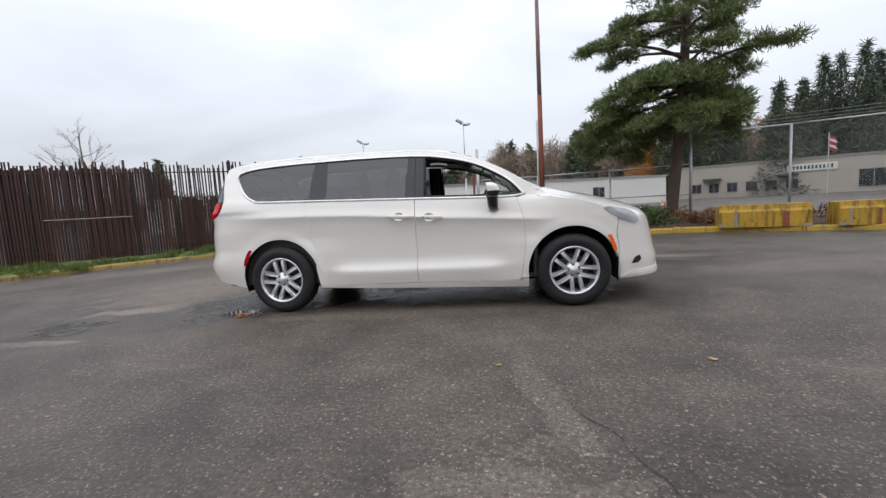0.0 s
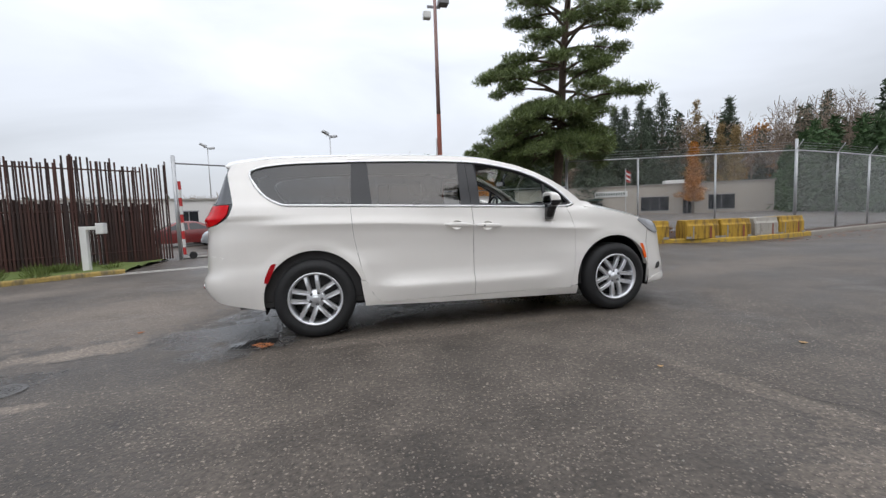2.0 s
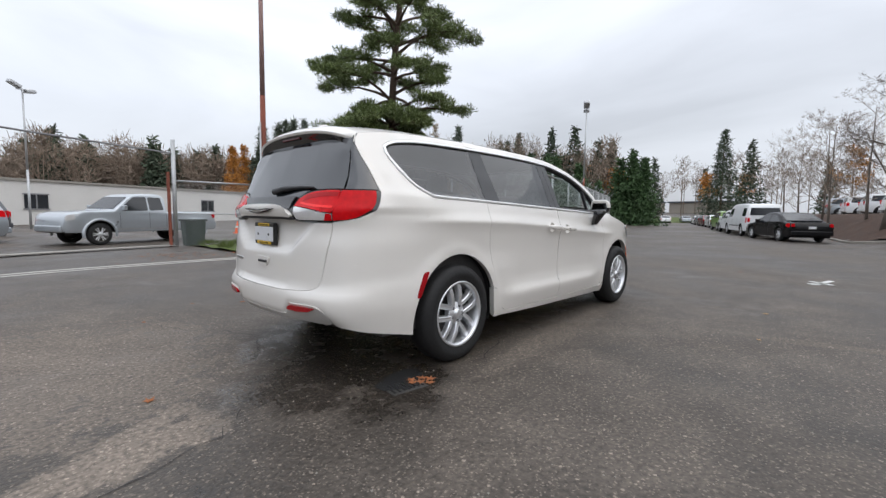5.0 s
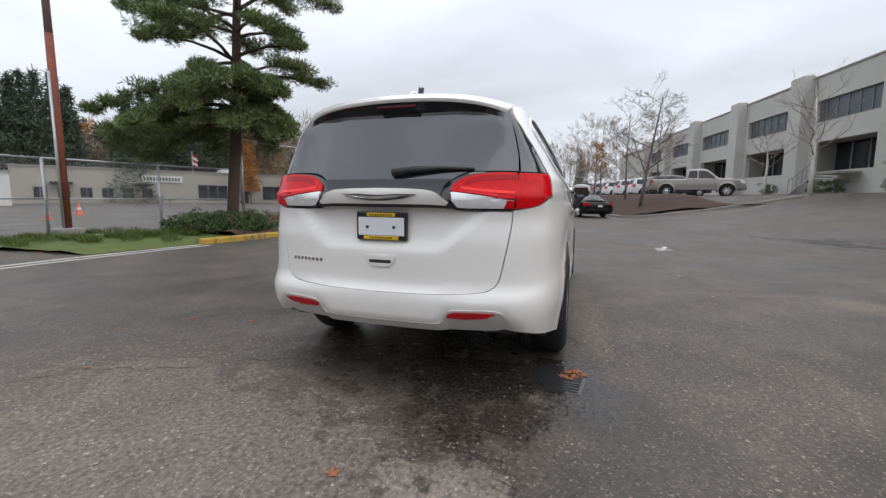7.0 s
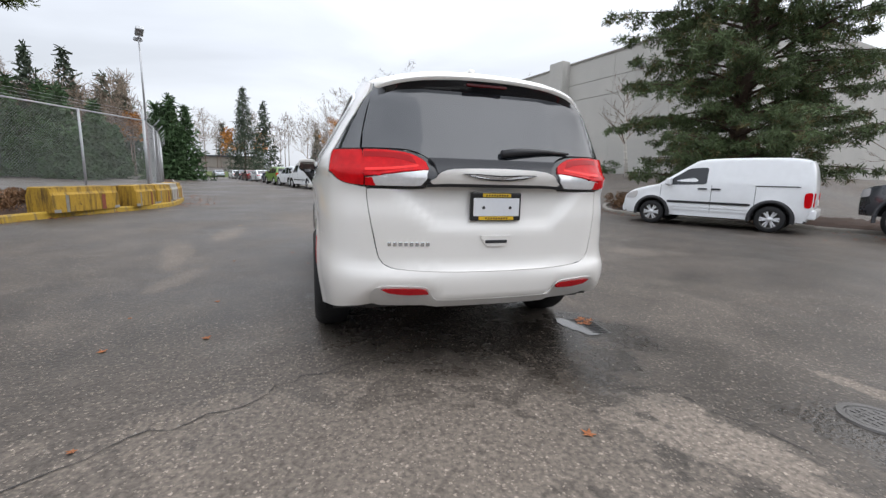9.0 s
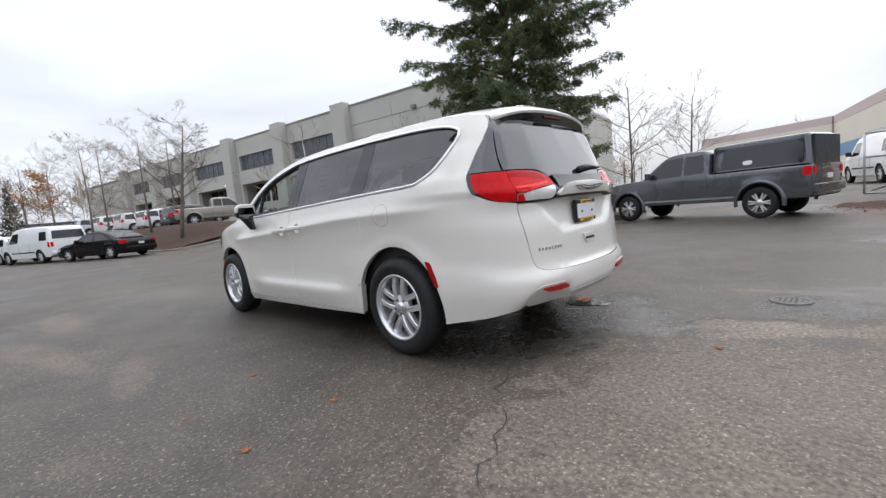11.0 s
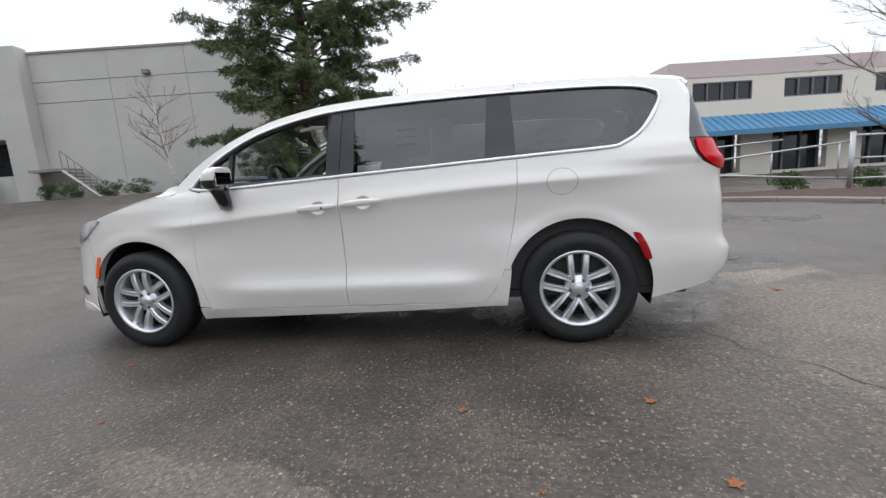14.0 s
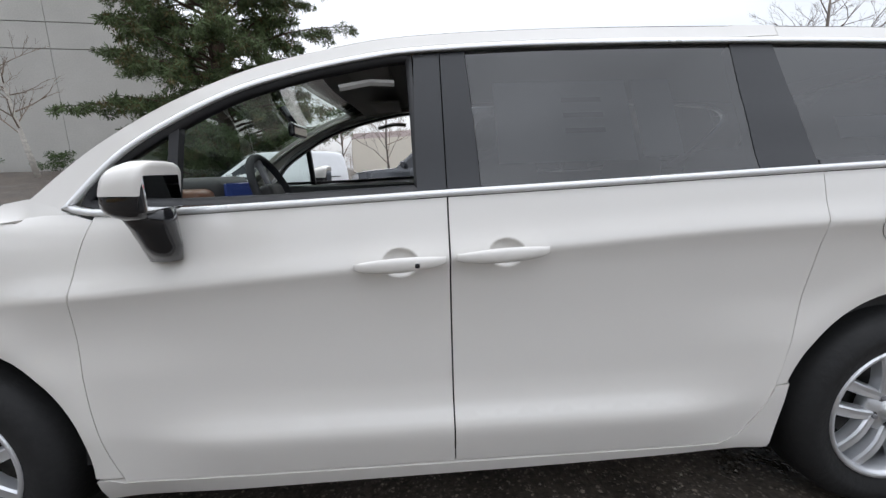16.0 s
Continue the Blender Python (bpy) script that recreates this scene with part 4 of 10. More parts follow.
def slat_mat():
    m = bpy.data.materials.new("weathered_brown_slat")
    m.use_nodes = True
    nt = m.node_tree
    N, L = nt.nodes.new, nt.links.new
    b = nt.nodes["Principled BSDF"]
    info = N("ShaderNodeObjectInfo")
    ramp = N("ShaderNodeValToRGB")
    ramp.color_ramp.elements[0].color, ramp.color_ramp.elements[1].color = (0.016, 0.007, 0.006, 1), (0.060, 0.019, 0.013, 1)
    L(info.outputs["Random"], ramp.inputs[0])
    co, no, mx = N("ShaderNodeTexCoord"), N("ShaderNodeTexNoise"), N("ShaderNodeMix")
    no.inputs["Scale"].default_value, no.inputs["Detail"].default_value = 7, 5
    L(co.outputs["Object"], no.inputs["Vector"])
    mx.data_type = "RGBA"
    mx.inputs["B"].default_value = (0.075, 0.034, 0.024, 1)
    r = N("ShaderNodeMapRange")
    r.inputs["From Min"].default_value, r.inputs["From Max"].default_value, r.inputs["To Max"].default_value = 0.5, 0.75, 0.5
    L(no.outputs["Fac"], r.inputs["Value"])
    L(r.outputs[0], mx.inputs["Factor"])
    L(ramp.outputs[0], mx.inputs["A"])
    L(mx.outputs["Result"], b.inputs["Base Color"])
    b.inputs["Roughness"].default_value = 0.65
    return m


M["slat_obj"] = slat_mat()


def gate_and_posts():
    # gate post with a red and white striped guard and a roller wheel
    g = thing("gate_post", "galvanised gate post with red and white striped guard", "post")
    x, y = -6.17, 9.54
    bm = bmesh.new()
    add_tube(bm, (x, y, -0.1), (x, y, 3.15), 0.055, n=12)
    part("post", bm, "galv", g, smooth=True)
    for k in range(9):
        bm = bmesh.new()
        add_tube(bm, (x + 0.14, y - 0.06, 0.12 + 0.25 * k), (x + 0.13, y - 0.06, 0.12 + 0.25 * (k + 1)), 0.045, n=10)
        part("guard_stripe", bm, "red_metal" if k % 2 == 0 else "white_metal", g)
    for k in range(5):
        bm = bmesh.new()
        add_tube(bm, (x - 0.07, y, 2.8 + 0.07 * k), (x + 0.07, y, 2.8 + 0.07 * k), 0.012, n=6)
        part("hinge_bolt", bm, "galv", g)
    bm = bmesh.new()
    lathe(bm, [(0.0, -0.03), (0.08, -0.03), (0.11, -0.02), (0.11, 0.02), (0.08, 0.03), (0, 0.03)], 18)
    w = part("gate_wheel", bm, "tyre", g, "small rubber gate wheel")
    w.matrix_basis = pose(x + 0.38, y - 0.1, 0.12, 0, 0, 20)
    part("wheel_bracket", box_bm(x + 0.1, x + 0.38, y - 0.12, y - 0.08, 0.10, 0.15), "galv", g)
    p2 = thing("gate_post", "tall galvanised gate post with a rusty stay", "post")
    bm = bmesh.new()
    add_tube(bm, (0.07, 11.95, -0.1), (0.07, 11.95, 3.23), 0.06, n=12)
    part("post", bm, "galv", p2, smooth=True)
    bm = bmesh.new()
    add_tube(bm, (-0.08, 11.9, -0.1), (-0.1, 11.9, 2.25), 0.045, n=10)
    part("stay", bm, "rust", p2)
    rail = thing("gate_header_pipe", "thin steel pipe spanning the gateway between the posts", "pipe")
    bm = bmesh.new()
    add_path(bm, [(-6.17, 9.54, 2.92), (-3.0, 10.8, 2.85), (0.07, 11.95, 2.82)], 0.024, 8)
    part("pipe", bm, "grey_metal", rail)
    # white steel guard post with a box
    g = thing("guard_post", "white square guard post with a small box", "post")
    part("upright", box_bm(-7.21, -7.07, 6.5, 6.62, 0.0, 1.10, bevel=0.012), "white_metal", g)
    part("arm", box_bm(-7.07, -6.85, 6.50, 6.62, 1.02, 1.10, bevel=0.01), "white_metal", g)
    part("box", box_bm(-6.86, -6.70, 6.46, 6.66, 0.92, 1.17, bevel=0.015), "white_metal", g)
    # rusty light pole
    p = thing("light_pole", "tall rusty red steel light pole with floodlights", "light pole")
    bm = bmesh.new()
    add_tube(bm, (2.5, 11.15, 0.2), (2.5, 11.15, 4.9), 0.10, 0.083, n=14)
    part("pole", bm, "rust", p, smooth=True)
    # upper length has a paler paint than the lower
    bm = bmesh.new()
    add_tube(bm, (2.5, 11.15, 4.9), (2.5, 11.15, 9.2), 0.080, 0.062, n=14)
    part("upper_pole", bm, "rust_pale", p, "faded upper length of the pole", smooth=True)
    part("footing", box_bm(2.25, 2.75, 10.9, 11.4, -0.05, 0.28, bevel=0.05), "concrete_dark", p)
    bm = bmesh.new()
    add_tube(bm, (2.36, 11.05, 0.2), (2.36, 11.05, 4.0), 0.03, n=8)
    part("conduit", bm, "galv", p, smooth=True)
    part("floodlight", box_bm(2.62, 3.0, 10.9, 11.3, 8.9, 9.12, bevel=0.04), "grey_metal", p, "dark floodlight head")
    part("floodlight", box_bm(2.02, 2.3, 10.95, 11.2, 8.35, 8.62, bevel=0.04), "white_metal", p, "pale floodlight head")
    part("bracket", box_bm(2.2, 2.7, 11.12, 11.18, 8.80, 8.88), "grey_metal", p)

    def lamp(x, y, h, label, rust=True, r=0.07):
        q = thing("light_pole", label, "light pole", "lot light poles")
        z0 = height(x, y) - 0.1
        bm = bmesh.new()
        add_tube(bm, (x, y, z0), (x, y, z0 + h * 0.45), r, r * 0.85, n=10)
        part("lower_pole", bm, "rust" if rust else "galv", q, smooth=True)
        bm = bmesh.new()
        add_tube(bm, (x, y, z0 + h * 0.45), (x, y, h), r * 0.85, r * 0.6, n=10)
        part("upper_pole", bm, "galv", q, smooth=True)
        part("lamp_head", box_bm(-0.75, -0.1, -0.2, 0.2, -0.1, 0.12, bevel=0.05, m=pose(x, y, h, 0, 25, 25)), "galv", q)
        part("lamp_head", box_bm(0.1, 0.65, -0.2, 0.2, -0.1, 0.12, bevel=0.05, m=pose(x, y, h - 0.15, 0, -10, 25)), "galv", q)
        part("cross_arm", box_bm(-0.3, 0.3, -0.04, 0.04, -0.05, 0.03, m=pose(x, y, h - 0.05, 0, 0, 25)), "galv", q)
    lamp(25.08, 10.34, 8.6, "tall light pole with two lamp heads by the road")
    lamp(-2.0, 34.1, 8.4, "grey light pole in the far yard", False)
    lamp(-14.0, 42, 8.6, "grey light pole in the far yard", False)


gate_and_posts()


# ---- yellow blocks ----
def barriers():
    def block(cx, cy, ang, L=1.52, mats="yellow_block", label="yellow-painted concrete block with rusty streaks"):
        t = thing("concrete_block", label, "barrier", "row of blocks on the kerb", at=pose(cx, cy, height(cx, cy) + 0.12, 0, 0, ang))
        bm = bmesh.new()
        prof = [(-0.30, 0.0), (-0.30, 0.38), (-0.26, 0.44), (-0.24, 0.55), (0.24, 0.55), (0.26, 0.44), (0.30, 0.38), (0.30, 0.0)]
        rows = [[bm.verts.new((x, y * k, z * k2)) for y, z in prof] for x, k, k2 in ((-L / 2, 0.93, 0.97), (-L / 2 + 0.04, 1, 1), (L / 2 - 0.04, 1, 1), (L / 2, 0.93, 0.97))]
        for a, b in zip(rows, rows[1:]):
            for k in range(len(prof) - 1):
                bm.faces.new((a[k], b[k], b[k + 1], a[k + 1]))
        bm.faces.new(rows[0])
        bm.faces.new(rows[-1][::-1])
        bmesh.ops.recalc_face_normals(bm, faces=bm.faces)
        part("block", bm, mats, t)
        for s in (-0.45, 0.45):
            part("lifting_slot", box_bm(s * L - 0.08, s * L + 0.08, -0.305, -0.295, 0.0, 0.07), "concrete_dark", t)
        part("rust_streak", box_bm(L * 0.2, L * 0.26, -0.304, -0.298, 0.0, 0.36), "rust", t)
        part("rust_streak", box_bm(-L * 0.33, -L * 0.29, -0.304, -0.298, 0.0, 0.37), "concrete_dark", t)
    block(7.36, 6.33, -17, 1.88)
    block(9.1, 5.72, -10, 0.98)
    block(10.12, 5.58, -5, 0.98)
    block(11.25, 5.62, 6, 1.02, "bare_block", "bare grey concrete block")
    block(12.45, 5.80, 11, 1.32)


barriers()
brown_fence()


# ---- far buildings ----
def long_shed(name, a, b, h, material, label, windows, sign=None, depth=20):
    a, b = Vector((*a, 0)), Vector((*b, 0))
    L = (b - a).length
    t = thing(name, label, "building", at=Matrix.Translation(a) @ Matrix.Rotation(math.atan2(b.y - a.y, b.x - a.x), 4, "Z"))
    z = min(0.0, height(a.x, a.y)) - 0.3
    part("wall", box_bm(0, L, 0, depth, z, h), material, t)
    part("roof", box_bm(-0.15, L + 0.15, -0.15, depth + 0.15, h, h + 0.18), "concrete_dark", t)
    for x0, x1, z0, z1 in windows:
        w = part("window", box_bm(x0, x1, -0.05, 0.06, z0, z1), "darkglass", t)
        part("window_frame", box_bm(x0 - 0.08, x1 + 0.08, -0.09, -0.03, z1, z1 + 0.1), "grey_metal", w)
        part("window_sill", box_bm(x0 - 0.08, x1 + 0.08, -0.1, -0.03, z0 - 0.1, z0), "grey_metal", w)
        for k in range(1, max(2, int((x1 - x0) / 1.2))):
            xx = x0 + (x1 - x0) * k / max(2, int((x1 - x0) / 1.2))
            part("mullion", box_bm(xx - 0.04, xx + 0.04, -0.09, -0.04, z0, z1), "grey_metal", w)
    if sign:
        x0, x1, z0, z1 = sign
        s = part("sign_board", box_bm(x0, x1, -0.16, -0.06, z0, z1), "white_metal", t, "white sign board with dark bars")
        for k in range(12):
            xx = x0 + 0.25 + k * (x1 - x0 - 0.5) / 12
            part("lettering_bar", box_bm(xx, xx + (x1 - x0) / 24, -0.19, -0.16, z0 + 0.25 * (z1 - z0), z0 + 0.75 * (z1 - z0)), "sign_dark", s)
    return t


shed = long_shed("beige_workshop", (28, 64), (61, 45), 4.55, "beige", "long low beige workshop with dark windows across the yard", [(2 + 2.2 * k, 3.2 + 2.2 * k, 0.8, 2.0) for k in range(6)] + [(20.0, 24.0, 0.6, 2.7), (26.0, 27.2, 0.0, 2.3), (29.5, 33.0, 0.6, 2.7)], sign=(13.0, 18.0, 3.0, 3.9))
for xx in (3.5, 12.0):
    part("porch_canopy", box_bm(xx, xx + 2.2, -1.4, 0, 2.5, 2.75), "sign_dark", shed)
part("roof_unit", box_bm(24, 27, 3, 5, 4.7, 5.4, bevel=0.1), "white_metal", shed)
long_shed("white_shed", (-34, 33), (22, 52), 3.25, "whitewall", "long white painted shed at the back of the yard", [(4 + 7.5 * k, 5.5 + 7.5 * k, 1.1, 2.2) for k in range(7)])
fl = thing("flag_pole", "thin flag pole with a small striped flag", "flag", at=pose(32.4, 40.4, 0))
part("pole", (lambda bm: (add_tube(bm, (0, 0, -0.3), (0, 0, 6.0), 0.04), bm)[1])(bmesh.new()), "galv", fl)
for k in range(5):
    part("flag_stripe", grid_bm(lambda u, v: (0.04 + 0.55 * u + 0.1 * v, 0.06 * math.sin(5 * u), 5.75 - 0.28 * (k + v) - 0.25 * u), [0, 0.25, 0.5, 0.75, 1], [0, 1]), "flag_red" if k % 2 == 0 else "white_metal", fl)
for x, y, h, L, m in ((176, 30, 3.4, 22, "beige"), (182, 62, 3.6, 30, "beige"), (178, -14, 3.6, 20, "whitewall")):
    hs = thing("hillside_house", "pale low building on the far hillside", "building", "far hillside buildings", at=pose(x, y, height(x, y), 0, 0, 80))
    part("wall", box_bm(-L / 2, L / 2, 0, 10, -1, h), m, hs)
    part("roof", box_bm(-L / 2 - 0.5, L / 2 + 0.5, -0.5, 10.5, h, h + 0.5), "panel_dark", hs)
    for k in range(6):
        part("window", box_bm(-L / 2 + 2 + k * L / 6.5, -L / 2 + 4 + k * L / 6.5, -0.06, 0.02, 1.4, 3.0), "darkglass", hs)
sheet_between("far_grass", [(92, -6), (92, 12), (92, 34)], [(128, -6), (130, 15), (128, 40)], 0.3, "grass", "green grass slope at the end of the road", "grass")


# ---- the minivan ----
from mathutils.geometry import delaunay_2d_cdt


def hermite(x, xs, ys):
    """A smooth line through points, without overshoot."""
    xs, ys = np.asarray(xs, float), np.asarray(ys, float)
    d = np.diff(ys) / np.diff(xs)
    m = np.zeros(len(xs))
    m[0], m[-1] = d[0], d[-1]
    for i in range(1, len(xs) - 1):
        m[i] = 0 if d[i - 1] * d[i] <= 0 else 2 * d[i - 1] * d[i] / (d[i - 1] + d[i])
    i = np.clip(np.searchsorted(xs, x) - 1, 0, len(xs) - 2)
    h = xs[i + 1] - xs[i]
    t = np.clip((x - xs[i]) / h, 0, 1)
    return (1 + 2 * t) * (1 - t) ** 2 * ys[i] + t * (1 - t) ** 2 * h * m[i] + t * t * (3 - 2 * t) * ys[i + 1] + t * t * (t - 1) * h * m[i + 1]


# outline of the body in plan, from the middle of the rear round the left side to the nose
PLAN = np.array(smooth_line([(-2.57, 0), (-2.566, 0.25), (-2.546, 0.5), (-2.49, 0.72), (-2.395, 0.86), (-2.235, 0.945), (-1.9, 0.993), (-1.2, 1.0), (0, 1.0), (1.0, 0.995), (1.6, 0.985), (1.95, 0.945), (2.22, 0.84), (2.4, 0.66), (2.51, 0.38), (2.545, 0)], 0.01))
ARC = np.r_[0, np.cumsum(np.linalg.norm(np.diff(PLAN, axis=0), axis=1))]
ARC_ALL = ARC[-1]
LIFT_X, LIFT_Z = [-2.4, -2.0, -1.4, -0.92, -0.38, 0.26, 0.62, 1.0, 1.6, 2.5], [0.085, 0.083, 0.076, 0.064, 0.034, -0.011, -0.034, -0.066, -0.10, -0.11]
SIDE_Z = [0.14, 0.22, 0.27, 0.33, 0.424, 0.434, 0.50, 0.58, 0.72, 0.88, 0.944, 0.957, 0.961, 0.969, 0.982, 1.03, 1.10, 1.15, 1.20, 1.38, 1.54, 1.64, 1.72, 1.80]
SIDE_Y = [0.885, 0.935, 0.955, 0.972, 0.9900, 0.9885, 0.961, 0.951, 0.953, 0.9675, 0.9820, 0.9866, 0.9870, 0.9850, 0.9805, 0.9605, 0.942, 0.928, 0.903, 0.828, 0.752, 0.70, 0.645, 0.56]
REAR_Z = [0.14, 0.28, 0.38, 0.44, 0.53, 0.575, 0.605, 0.635, 0.85, 1.0, 1.09, 1.15, 1.25, 1.40, 1.56, 1.70, 1.80]
REAR_X = [0.14, 0.05, 0.0, -0.025, -0.035, -0.03, -0.004, 0.004, 0.012, 0.03, 0.012, 0.045, 0.10, 0.175, 0.25, 0.31, 0.36]
NOSE_Z = [0.14, 0.25, 0.40, 0.55, 0.70, 0.85, 1.0, 1.3]
NOSE_X = [-0.10, 0.0, 0.0, -0.03, -0.06, -0.10, -0.24, -0.8]


def shell(a, z, off=0.0):
    """The body's skin: a metres round the plan from the rear's middle (minus: right side), at height z."""
    s, r = np.sign(a) + (a == 0), np.abs(a)
    x, y = np.interp(r, ARC, PLAN[:, 0]), np.interp(r, ARC, PLAN[:, 1])
    high = np.clip((z - 1.15) / 0.35, 0, 1) * (x < -1.9)
    x = x + high * (np.interp(y, [0, 0.5, 0.8, 0.9, 0.935, 0.96, 0.98, 0.993], [-2.57, -2.56, -2.535, -2.51, -2.45, -2.33, -2.15, -1.9]) - x)
    lift = hermite(x, LIFT_X, LIFT_Z)
    zz = np.where(z > 0.55, z - lift * np.clip((z - 0.55) / 0.4, 0, 1) * np.clip((1.45 - z) / 0.3, 0, 1), z)
    w = np.clip((-1.75 - x) / 0.82, 0, 1)
    w = w * w * (3 - 2 * w)
    side = hermite(zz, SIDE_Z, SIDE_Y)
    plain = np.interp(z, [0.14, 0.28, 0.45, 0.62, 0.75, 0.90, 1.02, 1.12], [0.885, 0.955, 0.970, 0.968, 0.970, 0.968, 0.955, 0.930])
    ramp = lambda v: np.clip(v, 0, 1) ** 2 * (3 - 2 * np.clip(v, 0, 1))
    fade = np.maximum(ramp((x - 0.95) / 0.55), np.maximum(ramp((x - 0.62) / 0.40), ramp((-0.70 - x) / 0.38)) * np.clip((0.80 - z) / 0.15, 0, 1))
    side = np.where(z < 1.12, side * (1 - fade) + plain * fade, side)
    rear_soft = np.clip((-1.5 - x) / 0.75, 0, 1)
    rear_soft = rear_soft * rear_soft * (3 - 2 * rear_soft)
    side = side * (1 - rear_soft) + rear_soft * np.where(z < 1.1, np.interp(z, [0.14, 0.3, 0.5, 0.62, 0.68, 0.9, 1.1], [0.89, 0.935, 0.968, 0.968, 0.957, 0.958, 0.945]), side)
    wf = np.clip((x - 1.5) / 0.9, 0, 1) ** 2
    arch = np.maximum(np.exp(-(((np.hypot(x - 1.545, z - 0.36) - 0.47) / 0.05) ** 2)), np.exp(-(((np.hypot(x + 1.545, z - 0.36) - 0.47) / 0.05) ** 2)))
    return np.stack([x + hermite(z, REAR_Z, REAR_X) * w + hermite(z, NOSE_Z, NOSE_X) * wf, s * (y * side + 0.010 * arch * (np.abs(x) < 2.15) * (y > 0.9)), z], -1)


def a_side(x, z):
    """Where on the skin's chart a point of the side at x, z lies."""
    a = np.linspace(0.55, ARC_ALL - 0.3, 900)
    xs = np.maximum.accumulate(shell(a, np.full_like(a, z))[:, 0])
    return float(np.interp(x, xs, a))


def a_rear(y, z):
    a = np.linspace(0, 1.5, 500)
    ys = np.maximum.accumulate(shell(a, np.full_like(a, z))[:, 1])
    return float(np.sign(y) * np.interp(abs(y), ys, a))


def on_side(pts, step=0.025, smooth=True):
    return [(a_side(x, z), z) for x, z in (smooth_line(pts, step) if smooth else pts)]


def on_rear(pts, step=0.025, smooth=True):
    return [(a_rear(y, z), z) for y, z in (smooth_line(pts, step) if smooth else pts)]


def shrink(poly, d):
    P = np.array(poly)
    keep = [i for i in range(len(P)) if np.linalg.norm(P[i] - P[i - 1]) > 1e-4]
    P = P[keep]
    A = 0.5 * np.sum(P[:, 0] * np.roll(P[:, 1], -1) - np.roll(P[:, 0], -1) * P[:, 1])
    if A < 0:
        P = P[::-1]
    t = np.roll(P, -1, 0) - np.roll(P, 1, 0)
    t /= np.linalg.norm(t, axis=1)[:, None] + 1e-9
    return P + d * np.stack([-t[:, 1], t[:, 0]], -1)


def dense(P, step):
    out = []
    for i in range(len(P)):
        a, b = P[i], P[(i + 1) % len(P)]
        m = max(1, int(np.linalg.norm(b - a) / step + 0.5))
        out += [a + (b - a) * k / m for k in range(m)]
    return np.array(out)


def inside(poly, q):
    x, y = q[:, 0], q[:, 1]
    c = np.zeros(len(q), bool)
    for i in range(len(poly)):
        (x0, y0), (x1, y1) = poly[i - 1], poly[i]
        hit = ((y0 > y) != (y1 > y)) & (x < (x1 - x0) * (y - y0) / (y1 - y0 + 1e-12) + x0)
        c ^= hit
    return c


